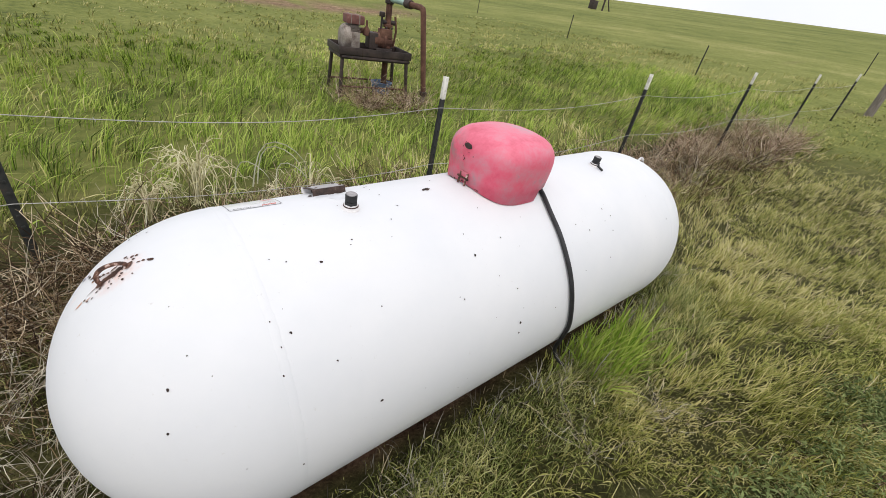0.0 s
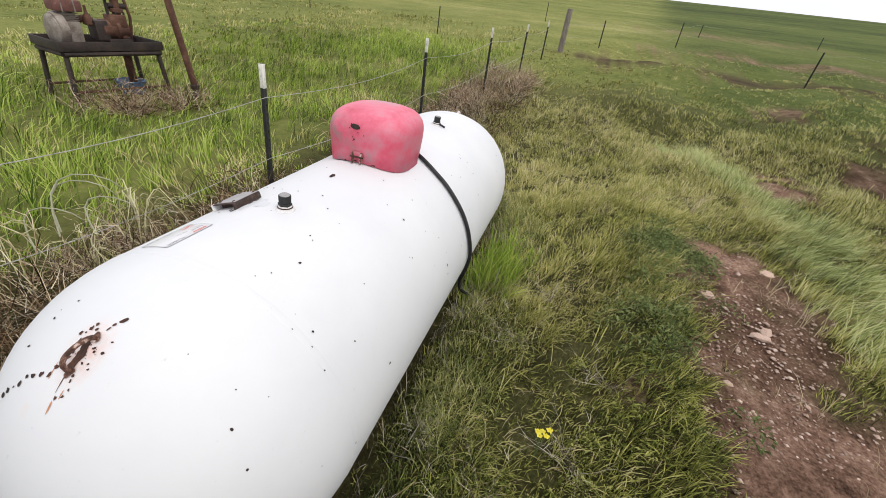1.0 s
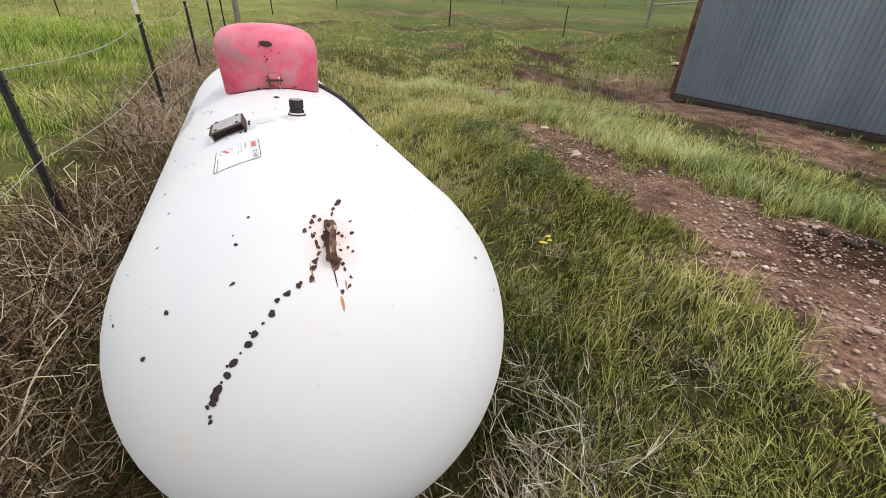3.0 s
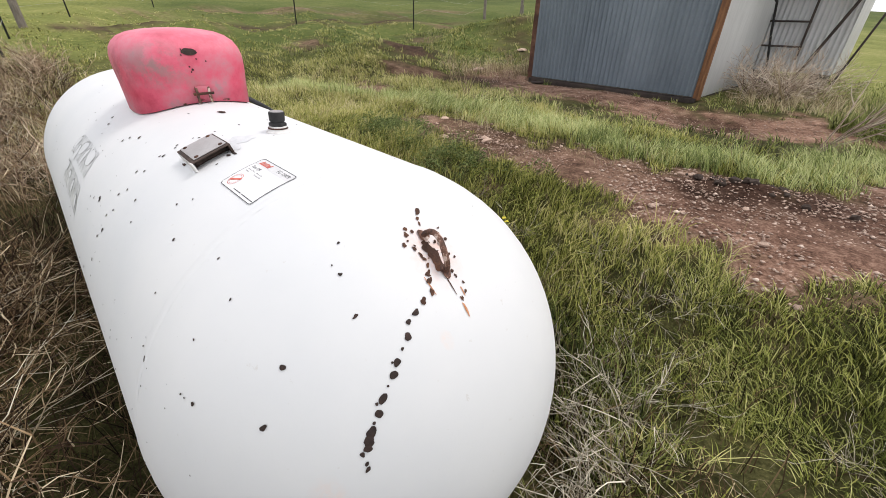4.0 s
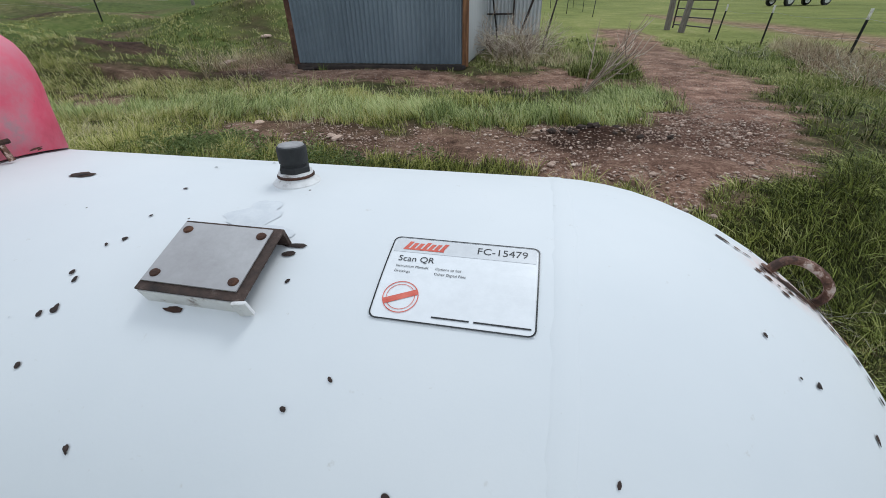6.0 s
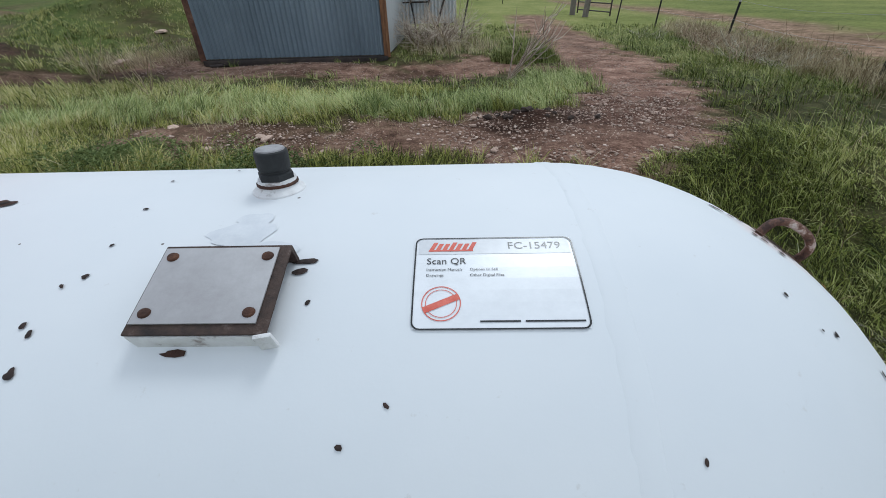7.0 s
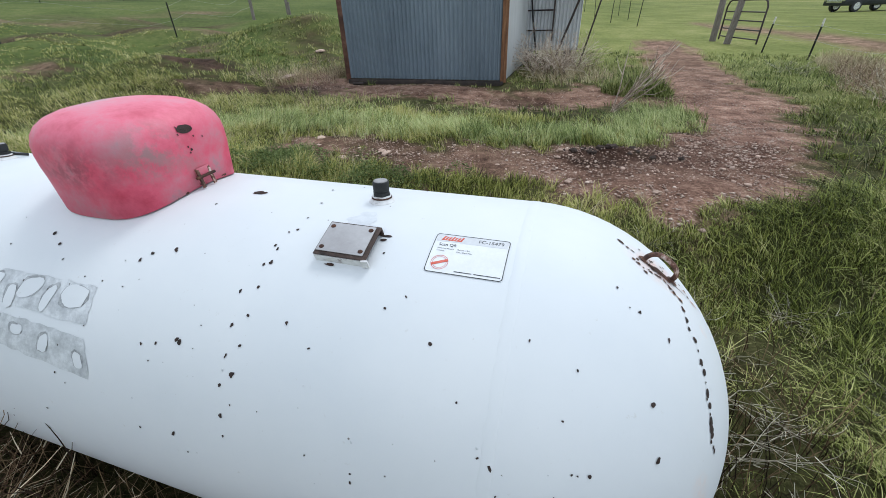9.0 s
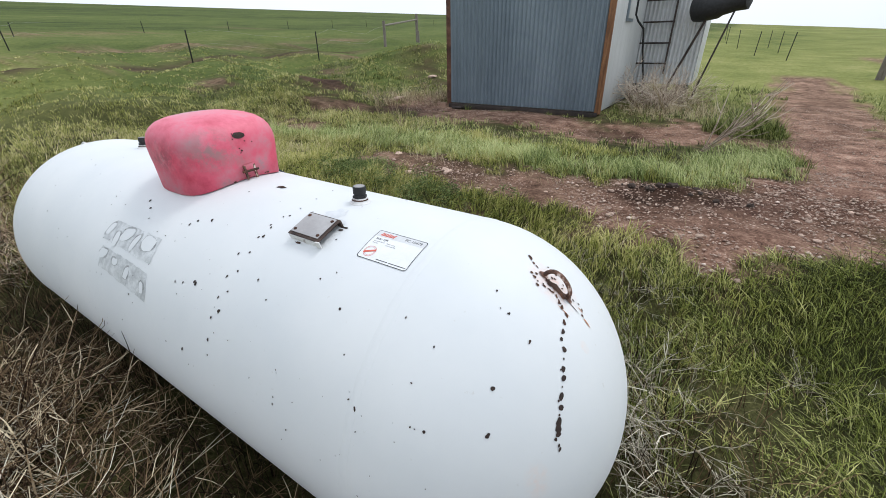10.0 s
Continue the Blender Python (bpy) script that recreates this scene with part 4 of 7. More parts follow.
def frame_line(w, h, r, t):
    bm = bmesh.new()
    def loop(w, h, r):
        out = []
        for cx, cy, a0 in ((w / 2 - r, h / 2 - r, 0), (-w / 2 + r, h / 2 - r, 90), (-w / 2 + r, -h / 2 + r, 180), (w / 2 - r, -h / 2 + r, 270)):
            for k in range(5):
                a = radians(a0 + 22.5 * k)
                out.append((cx + r * math.cos(a), cy + r * math.sin(a)))
            nx, ny = {0: (-1, 0), 90: (0, -1), 180: (1, 0), 270: (0, 1)}[a0]
            span = (w if nx else h) - 2 * r
            for k in range(1, 6):
                out.append((out[-1][0] + nx * span / 6 * 1, out[-1][1] + ny * span / 6 * 1))
        return [bm.verts.new((x, y, 0)) for x, y in out]
    a, b = loop(w, h, r), loop(w - 2 * t, h - 2 * t, r - t * 0.7)
    for k in range(len(a)):
        bm.faces.new((a[k], a[(k + 1) % len(a)], b[(k + 1) % len(a)], b[k]))
    return bm


def words(text, size, x, y, shear=0.0):
    """The built-in font's letters as a flat mesh, their left foot at x, y."""
    cu = bpy.data.curves.new("words", "FONT")
    cu.body, cu.size, cu.shear, cu.resolution_u = text, size, shear, 3
    ob = bpy.data.objects.new("words", cu)
    scene.collection.objects.link(ob)
    me = bpy.data.meshes.new_from_object(ob.evaluated_get(bpy.context.evaluated_depsgraph_get()))
    bpy.data.objects.remove(ob)
    bpy.data.curves.remove(cu)
    bm = bmesh.new()
    bm.from_mesh(me)
    bpy.data.meshes.remove(me)
    for v in bm.verts:
        v.co = Vector((v.co.x + x, v.co.y + y, 0))
    return bm


sticker = thing("sticker", sc, 0, "white printed asset sticker with a black border on the tank", "sticker")
label_part("film", flat(0.149, 0.1, 0, 0, 0, 8, 8), LABEL_WHITE, 0.0006)
label_part("header_band", flat(0.144, 0.019, 0, 0.0385, 0, 8, 2), SILVER_PALE, 0.0009, "pale grey header band")
label_part("border", frame_line(0.151, 0.102, 0.007, 0.0014), INK, 0.0012)
label_part("print", words("FC-15479", 0.0128, 0.013, 0.035), INK, 0.0012)
label_part("print", words("Scan QR", 0.0105, -0.064, 0.0165), INK, 0.0012)
for text, x, y in (("Instruction Manuals", -0.064, 0.0085), ("Options to Sell", -0.024, 0.0085), ("Drawings", -0.064, 0.002), ("Other Digital Files", -0.024, 0.002)):
    label_part("print", words(text, 0.0042, x, y), INK, 0.0012)
for w, x in ((0.034, 0.0), (0.05, 0.046)):
    label_part("print_bar", flat(w, 0.0016, x, -0.0435, 0, 3), INK, 0.0012)
mark = bmesh.new()
for k in range(7):
    own = flat(0.0042, 0.0085 if k not in (0, 3, 6) else 0.012, -0.058 + 0.0062 * k, 0.0385)
    for v in own.verts:
        v.co.x += (v.co.y - 0.0385) * 0.45
    mark = join(mark, own)
mark = join(mark, flat(0.042, 0.0022, -0.041, 0.0335))
label_part("emblem", mark, RED_INK, 0.0012, "red slanted emblem")
seal = bmesh.new()
for r0, r1 in ((0.0172, 0.0163), (0.0138, 0.0132)):
    a = [seal.verts.new((-0.05 + r0 * math.cos(radians(10 * k)), -0.026 + r0 * math.sin(radians(10 * k)), 0)) for k in range(36)]
    b = [seal.verts.new((-0.05 + r1 * math.cos(radians(10 * k)), -0.026 + r1 * math.sin(radians(10 * k)), 0)) for k in range(36)]
    for k in range(36):
        seal.faces.new((a[k], a[(k + 1) % 36], b[(k + 1) % 36], b[k]))
own = flat(0.033, 0.0062, 0, 0)
for v in own.verts:
    x, y = v.co.x, v.co.y
    v.co = Vector((-0.05 + x * 0.9 - y * 0.4, -0.026 + x * 0.4 + y * 0.9, 0))
seal = join(seal, own)
label_part("seal", seal, RED_INK, 0.0012, "round red stamp")

# remains of a silvery film with the ghost of old lettering
film_c, film_n = on_tank(0.019, 52.0)
film = thing("old_decal", film_c, 0, "torn silvery decal remains with white worn shapes on the tank", "decal")


def film_part(name, bm, mat, off, turn=0.0):
    for v in bm.verts:
        v.co = Vector((-v.co.x, -v.co.y, v.co.z))
    return part(name, wrap(bm, film_c, film_n, off), mat, film, smooth=False)


FW, FH = 0.3, 0.176


def film_shape(u, v, wide, high, rng_, lean=0.0, k=18, rough=0.16):
    """A rounded ragged patch; u, v: its middle across and down the film, 0 to 1."""
    bm = blob(wide * FW / 2, high * FH / 2, rng_, k, rough)
    for p in bm.verts:
        q = max(abs(p.co.x) / (wide * FW / 2), abs(p.co.y) / (high * FH / 2), 1e-6)
        c = math.hypot(p.co.x / (wide * FW / 2), p.co.y / (high * FH / 2))
        p.co.x, p.co.y = p.co.x * (0.6 + 0.4 * c / q), p.co.y * (0.6 + 0.4 * c / q)
        p.co = Vector(((u - 0.5) * FW + p.co.x + p.co.y * lean, (0.5 - v) * FH + p.co.y, 0))
    return bm


def film_sheet(edge_top, edge_low, u0, u1, lean0, lean1, cells=14):
    """A ragged strip of film between two lines; each line gives how far down it lies at the strip's two ends."""
    bm = bmesh.new()
    g = []
    for j in range(7):
        row = []
        for i in range(cells + 1):
            f, d = i / cells, j / 6
            v = (edge_top[0] + (edge_top[1] - edge_top[0]) * f) * (1 - d) + (edge_low[0] + (edge_low[1] - edge_low[0]) * f) * d
            u = u0 + (u1 - u0) * f + (lean0 * (1 - f) + lean1 * f) * d
            rim = 0.012 if i in (0, cells) or j in (0, 6) else 0.0
            row.append(bm.verts.new(((u - 0.5) * FW + rim * (rng.random() - 0.5) * 0.5, (0.5 - v) * FH + rim * (rng.random() - 0.5) * 0.5, 0)))
        g.append(row)
    for j in range(6):
        for i in range(cells):
            bm.faces.new((g[j][i], g[j][i + 1], g[j + 1][i + 1], g[j + 1][i]))
    return bm


film_part("film", film_sheet((0.02, 0.0), (0.47, 0.5), 0.0, 1.05, -0.1, 0.02), SILVER, 0.0006)
film_part("film", film_sheet((0.57, 0.66), (1.0, 1.16), -0.03, 1.08, 0.02, 0.08), SILVER, 0.0006)
for u, v, wide, high, lean in ((0.0, 0.22, 0.1, 0.3, 0.5), (0.21, 0.36, 0.11, 0.3, 0.0), (0.39, 0.2, 0.2, 0.3, 0.5), (0.61, 0.27, 0.09, 0.36, 0.35), (0.88, 0.2, 0.25, 0.29, 0.0), (0.05, 0.72, 0.18, 0.2, 0.3), (0.36, 0.76, 0.13, 0.13, -0.2), (0.67, 0.86, 0.1, 0.24, 0.1), (1.04, 0.95, 0.09, 0.2, -0.3)):
    film_part("torn_edge", film_shape(u - 0.006, v - 0.006, wide + 0.025, high + 0.03, rng, lean), SILVER_EDGE, 0.0011)
    film_part("bare_patch", film_shape(u, v, wide, high, rng, lean), TANK_WHITE, 0.0017)

# ---- the hinged hood over the valves ----
hood = thing("valve_hood", (0.0, 0, AXIS + RAD), 0, "faded pinkish red steel valve hood on the tank", "hood")
HX, HA, HB = -0.008, 0.195, 0.188


def hood_ring(bm, z, k, e, cut=False):
    out = []
    for j in range(64):
        w = 6.28318 * (j + 0.5) / 64
        c, s = math.cos(w), math.sin(w)
        x, y = HX + HA * k * math.copysign(abs(c) ** (2 / e), c), HB * k * math.copysign(abs(s) ** (2 / e), s)
        zz = z
        if cut:
            zz = AXIS + math.sqrt(RAD * RAD - y * y) + 0.004
            if x > HX + 0.07 and x < HX + 0.19 and y < 0:
                zz += 0.042
        out.append(bm.verts.new((x, y, zz)))
    return out


hb = bmesh.new()
loops = [hood_ring(hb, 0, 0.955, 3.0, True)]
for z, k, e in ((1.088, 0.975, 3.0), (1.12, 0.99, 3.0), (1.15, 1.0, 2.9), (1.172, 0.995, 2.8), (1.193, 0.965, 2.7), (1.211, 0.905, 2.6), (1.226, 0.81, 2.5), (1.237, 0.67, 2.4), (1.244, 0.48, 2.3), (1.248, 0.25, 2.2)):
    loops.append(hood_ring(hb, z, k, e))
for q0, q1 in zip(loops, loops[1:]):
    for j in range(64):
        hb.faces.new((q0[j], q0[(j + 1) % 64], q1[(j + 1) % 64], q1[j]))
hb.faces.new(loops[-1])
dome = part("dome", hb, HOOD_RED, hood, "chalky faded red paint")
mod = dome.modifiers.new("thick", "SOLIDIFY")
mod.thickness, mod.offset = 0.003, -1


def hood_skin(y, z, off=0.0012):
    """The front of the hood at y, z."""
    k = np.interp(z, [1.03, 1.088, 1.12, 1.15, 1.172, 1.193, 1.211, 1.226, 1.237], [0.955, 0.972, 0.99, 1.0, 0.995, 0.965, 0.905, 0.81, 0.67])
    e = 2.8
    return Vector((HX - HA * k * max(0.0, 1 - (abs(y) / (HB * k)) ** e) ** (1 / e) - off, y, z))


def hood_chip(y, z, ry, rz, mat=CHIP, k=14, rough=0.3):
    bm = blob(ry, rz, rng, k, rough)
    for v in bm.verts:
        v.co = hood_skin(y + v.co.x, z + v.co.y, 0.0016 + v.co.z)
    part("paint_chip", bm, mat, dome, smooth=False)


hood_chip(0.01, 1.188, 0.021, 0.0105, CHIP, 28, 0.12)
for y, z, s in ((0.02, 1.146, 0.0022), (0.013, 1.138, 0.003), (0.018, 1.131, 0.002), (-0.004, 1.168, 0.002), (0.028, 1.19, 0.003), (0.03, 1.196, 0.002), (-0.03, 1.16, 0.002), (0.035, 1.18, 0.002)):
    hood_chip(y, z, s, s * 1.3, CHIP, 9, 0.4)
# hasp
hasp = None
for y in (-0.018, 0.018):
    a = hood_skin(y, 1.085, 0.004)
    strap = part("hasp" if hasp is None else "strap", box((a.x - 0.004, y, 1.062), (0.006, 0.008, 0.05), 0.0015, 0, None, (0, 12)), LUG, hasp or hood, "chipped white strap")
    hasp = hasp or strap
a = hood_skin(0, 1.07, 0.004)
part("pin", tube([(a.x - 0.006, -0.03, 1.066), (a.x - 0.006, 0.03, 1.066)], 0.004, 8), RUST, hasp)
part("hinge_plate", box((a.x - 0.001, 0, 1.075), (0.004, 0.04, 0.026), 0.001), HOOD_RED, hasp)
# rusted rim where hood and tank meet
for k in range(9):
    y = rng.uniform(-0.16, 0.17)
    z = AXIS + math.sqrt(RAD * RAD - y * y) + rng.uniform(0.006, 0.011)
    hood_chip(y, z, rng.uniform(0.003, 0.012), rng.uniform(0.0012, 0.003), RUST, 11, 0.5)

# ---- hose from the hood, over the tank's flank to the ground ----
hose = bmesh.new()
pts = [Vector((0.17, -0.03, 1.075)), Vector((0.165, -0.09, 1.078))]
for x, phi in ((0.142, -14), (0.108, -22), (0.082, -31), (0.073, -42), (0.071, -54), (0.078, -64), (0.088, -74), (0.108, -85), (0.135, -95), (0.165, -108)):
    pts.append(on_tank(x, phi, 0.012)[0])
pts += [Vector((0.2, -0.44, 0.31)), Vector((0.23, -0.46, 0.24)), Vector((0.27, -0.5, 0.2))]
fine = []
for i in range(len(pts) - 1):
    p0, p1, p2, p3 = pts[max(i - 1, 0)], pts[i], pts[i + 1], pts[min(i + 2, len(pts) - 1)]
    for s in range(4):
        t = s / 4
        fine.append(0.5 * ((2 * p1) + (p2 - p0) * t + (2 * p0 - 5 * p1 + 4 * p2 - p3) * t * t + (3 * p1 - p0 - 3 * p2 + p3) * t ** 3))
fine.append(pts[-1])
hose_ob = new("hose", mesh_of("hose", tube(fine, 0.0095, 12, hose), RUBBER))
tagged(hose_ob, "black rubber hose hanging over the white tank", "hose")

# ---- wire fence behind the tank ----
def t_post(name_label, x, y, height, tip=True, lean=(0, 0), group="fence posts", sink=0.25):
    z0 = float(land(x, y))
    e = thing("fence_post", (x, y, z0), 0, name_label, "fence post", group)
    e.matrix_basis = pose(x, y, z0, lean[0], lean[1], 12)
    bm = bmesh.new()
    top = height - (0.14 if tip else 0)
    box((0, 0, top / 2 - sink / 2), (0.036, 0.006, top + sink), 0.0015, 0, bm)
    box((0, 0.014, top / 2 - sink / 2), (0.006, 0.028, top + sink), 0.0015, 0, bm)
    k = 0.1
    while k < top - 0.05:
        box((0, -0.005, k), (0.014, 0.008, 0.012), 0.002, 0, bm)
        k += 0.055
    part("shaft", bm, STEEL_DARK, e, local=True)
    if tip:
        bm = box((0, 0, height - 0.07), (0.037, 0.007, 0.14), 0.0015)
        box((0, 0.014, height - 0.07), (0.007, 0.029, 0.14), 0.0015, 0, bm)
        part("white_tip", bm, POST_TIP, e, "white painted tip", local=True)
    return e


LINE = ((-4.0, 1.45, 1.15), (-1.62, 1.27, 1.17), (0.51, 1.05, 1.215), (2.92, 0.88, 1.34), (5.3, 0.7, 1.47), (8.0, 0.56, 1.56), (10.4, 0.4, 1.68))
for x, y, top in LINE:
    t_post("dark steel T-post with white tip in a wire fence", x, y, top - float(land(x, y)), True, (0, 2.0 if x == 0.51 else rng.uniform(-1, 1)))


def wood_post(x, y, height, r=0.07, label="weathered round wooden fence post in the grass", tilt=(0, 0)):
    z0 = float(land(x, y))
    bm = tube([(0, 0, -0.2), (0, 0, height * 0.5), (0.01, 0, height - 0.01), (0.01, 0, height)], r, 12, None, 0.88)
    ob = new("wooden_post", mesh_of("wooden_post", bm, GREY_WOOD))
    ob.matrix_basis = pose(x, y, z0, tilt[0], tilt[1], 0)
    return tagged(ob, label, "fence post", "wooden posts")


wood_post(12.4, 0.1, 1.15, 0.085)
barb = bmesh.new()
wires = thing("wire_strand", (0.5, 1.05, 0.8), 0, "thin slack barbed wire strung between fence posts", "wire")
for z_low in (0.19, 0.58):
    for (x0, y0, t0), (x1, y1, t1) in zip(LINE, LINE[1:]):
        span = []
        for k in range(13):
            f = k / 12
            span.append((x0 + (x1 - x0) * f, y0 + (y1 - y0) * f - 0.012, t0 + (t1 - t0) * f - z_low - 0.05 * math.sin(math.pi * f) * (1 + 0.3 * math.sin(x0 * 3))))
        part("wire", tube(span, 0.0021, 5), WIRE, wires)
        if x0 < 3:
            for k in range(1, 18):
                f = k / 18
                i = min(int(f * 12), 11)
                p = Vector(span[i]).lerp(Vector(span[i + 1]), f * 12 - i)
                q = Vector((rng.uniform(-0.4, 0.4), rng.uniform(-1, 1), rng.uniform(-1, 1))).normalized() * 0.012
                tube([p - q, p + q], 0.0011, 4, barb)

tagged(part("barb", barb, WIRE, wires), kind="stuff")

# ---- posts and fences further off ----
for x, y, h in ((14.6, -1.0, 0.85), (11.6, -6.1, 0.85), (10.1, -9.5, 0.85), (12.8, 4.2, 0.8), (15.3, 10.8, 0.9), (18.8, 20.4, 1.0), (24.0, 2.0, 0.9), (19.0, -4.0, 0.9)):
    t_post("plain dark steel T-post in the open field", x, y, h, False, (rng.uniform(-2, 2), rng.uniform(-3, 3)), "field posts")
for k in range(9):
    t_post("plain dark steel T-post in the open field", 26 + 1.2 * k, -6 - 6.0 * k, 0.6, False, (rng.uniform(-2, 2), rng.uniform(-2, 2)), "field posts")
for x, y, h in ((-5.0, -3.8, 0.75), (-5.6, -7.4, 0.75), (-5.65, -10.4, 0.75), (-5.2, -11.7, 0.75), (-3.5, -23.7, 1.1), (-3.6, -31, 1.1), (-3.4, -38, 1.1), (-2.4, -27, 1.1), (-1.6, -34, 1.1), (-0.8, -42, 1.2), (-0.5, -50, 1.2)):
    t_post("dark steel T-post beside the gravel track", x, y, h, y > -13, (rng.uniform(-3, 3), rng.uniform(-4, 4)), "track posts")
run = thing("field_wire", (10, -9, 1.2), 0, "thin wire strung between posts across the field", "wire")
for line in (((11.6, -6.1), (10.1, -9.5), (11.4, -14.5)), ((12.4, 0.1), (14.6, -1.0), (19.0, -4.0), (22.0, -6.0))):
    for (x0, y0), (x1, y1) in zip(line, line[1:]):
        for h in (0.4, 0.75):
            part("wire", tube([(x0 + (x1 - x0) * k / 6, y0 + (y1 - y0) * k / 6, float(land(x0 + (x1 - x0) * k / 6, y0 + (y1 - y0) * k / 6)) + h) for k in range(7)], 0.002, 4), WIRE, run)
run2 = thing("track_wire", (-5.5, -7, 0.8), 0, "slack wire strung between posts beside the track", "wire")
for (x0, y0), (x1, y1) in zip(((-4.6, 0.5), (-5.0, -3.8), (-5.6, -7.4), (-5.65, -10.4)), ((-5.0, -3.8), (-5.6, -7.4), (-5.65, -10.4), (-5.2, -11.7))):
    for h in (0.35, 0.62):
        part("wire", tube([(x0 + (x1 - x0) * k / 6, y0 + (y1 - y0) * k / 6, 0.27 + h - 0.05 * math.sin(math.pi * k / 6)) for k in range(7)], 0.002, 4), WIRE, run2)
# brace of two posts and a slanting rail
brace = thing("gate_brace", (11.4, -14.5, float(land(11.4, -14.5))), 0, "two dark wooden posts joined by a slanting rail in the field", "fence brace")
part("post", tube([(11.4, -14.5, 0.8), (11.4, -14.5, 2.2)], 0.06, 10), GREY_WOOD, brace)
part("post", tube([(14.7, -21.4, 1.0), (14.7, -21.4, 2.8)], 0.08, 10), GREY_WOOD, brace)
part("rail", tube([(11.4, -14.5, 2.02), (14.7, -21.4, 2.5)], 0.04, 8), GREY_WOOD, brace)
part("post", tube([(14.3, -21.0, 1.0), (14.3, -21.0, 1.9)], 0.05, 8), GREY_WOOD, brace)

# stock gate by the track
gate = thing("stock_gate", (-5.2, -13.9, 0.26), 0, "rusty tubular stock gate with round top corners between posts", "gate")
gx0, gy0, gx1, gy1 = -4.98, -14.8, -5.42, -12.95


def gate_pt(f, z):
    return (gx0 + (gx1 - gx0) * f, gy0 + (gy1 - gy0) * f, z)


part("gate_frame", tube([gate_pt(0, 0.35), gate_pt(0, 1.2), gate_pt(0.04, 1.32), gate_pt(0.1, 1.36), gate_pt(0.9, 1.36), gate_pt(0.96, 1.32), gate_pt(1, 1.2), gate_pt(1, 0.35)], 0.022, 8), PUMP_GREASE, gate)
for z in (0.45, 0.66, 0.87, 1.08):
    part("bar", tube([gate_pt(0, z), gate_pt(1, z)], 0.016, 6), PUMP_GREASE, gate)
wood_post(-4.9, -15.1, 1.15, 0.09)
wood_post(-5.05, -14.1, 1.1, 0.09, "weathered round wooden post beside the stock gate", (0, -4))

# ---- the corrugated shed ----
SX0, SX1, SY0, SY1, SZ0, SZ1 = 0.0, 2.62, -5.82, -8.25, 0.42, 2.9
shed = thing("pump_shed", (1.3, -7.0, 0.38), 0, "small shed clad in blue-grey corrugated steel with stained corner boards", "shed")


def corrugated(x0, x1, z0, z1, place, turn, pitch=0.0677, depth=0.013, step=6):
    """A ribbed sheet in the xz plane, then turned about z and put at place."""
    bm = bmesh.new()
    n = max(2, int(round((x1 - x0) / pitch * step)))
    lo, hi, lo2, hi2 = [], [], [], []
    for k in range(n + 1):
        x = x0 + (x1 - x0) * k / n
        y = depth * math.cos(6.28318 * x / pitch)
        for row, z, o in ((lo, z0, 0), (hi, z1, 0), (lo2, z0, -0.0015), (hi2, z1, -0.0015)):
            row.append(bm.verts.new((x, y + o, z)))
    for k in range(n):
        bm.faces.new((lo[k], lo[k + 1], hi[k + 1], hi[k]))
        bm.faces.new((lo2[k + 1], lo2[k], hi2[k], hi2[k + 1]))
        bm.faces.new((lo[k + 1], lo[k], lo2[k], lo2[k + 1]))
    bmesh.ops.transform(bm, matrix=pose(*place, 0, 0, turn), verts=bm.verts)
    return bm


for k in range(4):
    w = (SX1 - SX0 - 0.08) / 4
    part("corrugated_sheet", corrugated(SX0 + 0.04 + w * k, SX0 + 0.04 + w * (k + 1), SZ0 + 0.02, SZ1, (0, SY0 + 0.012 + 0.0015 * (k % 2), 0), 0), GALV, shed)
part("back_wall", box(((SX0 + SX1) / 2, SY1, (SZ0 + SZ1) / 2), (SX1 - SX0 - 0.02, 0.04, SZ1 - SZ0)), GALV, shed)
part("inner_wall", box(((SX0 + SX1) / 2, SY0 - 0.03, (SZ0 + SZ1) / 2), (SX1 - SX0 - 0.1, 0.03, SZ1 - SZ0)), GREY_WOOD, shed)
part("side_wall", box((SX0 - 0.0, (SY0 + SY1) / 2 - 0.02, (SZ0 + SZ1) / 2), (0.035, SY0 - SY1 - 0.1, SZ1 - SZ0 - 0.02), 0.004), GALV_PALE, shed, "pale smooth steel cladding")
part("side_wall", box((SX1 + 0.0, (SY0 + SY1) / 2 - 0.02, (SZ0 + SZ1) / 2), (0.035, SY0 - SY1 - 0.1, SZ1 - SZ0 - 0.02), 0.004), GALV, shed)
for x in (SX0 - 0.005, SX1 + 0.005):
    part("corner_board", box((x, SY0 + 0.002, (SZ0 + SZ1) / 2), (0.085, 0.045, SZ1 - SZ0 + 0.03), 0.005), TRIM_WOOD if x < 1 else PUMP_RUST, shed, "orange-brown stained board" if x < 1 else "dark rusty corner trim")
part("roof", box(((SX0 + SX1) / 2, (SY0 + SY1) / 2, SZ1 + 0.06), (SX1 - SX0 + 0.2, SY0 - SY1 + 0.2, 0.07), 0.01, 0, None, (3, 0)), GALV, shed)
part("sill_beam", box(((SX0 + SX1) / 2, SY0 - 0.015, SZ0 - 0.035), (SX1 - SX0 + 0.02, 0.1, 0.08), 0.008), PUMP_GREASE, shed, "dark rusty skid beam")
part("sill_beam", box(((SX0 + SX1) / 2, SY1 + 0.05, SZ0 - 0.035), (SX1 - SX0 + 0.02, 0.1, 0.08), 0.008), PUMP_GREASE, shed)
for x in (SX0 + 0.03, SX1 - 0.03):
    part("skid_runner", box((x, (SY0 + SY1) / 2, SZ0 - 0.05), (0.08, SY0 - SY1 - 0.24, 0.1), 0.008), PUMP_GREASE, shed)
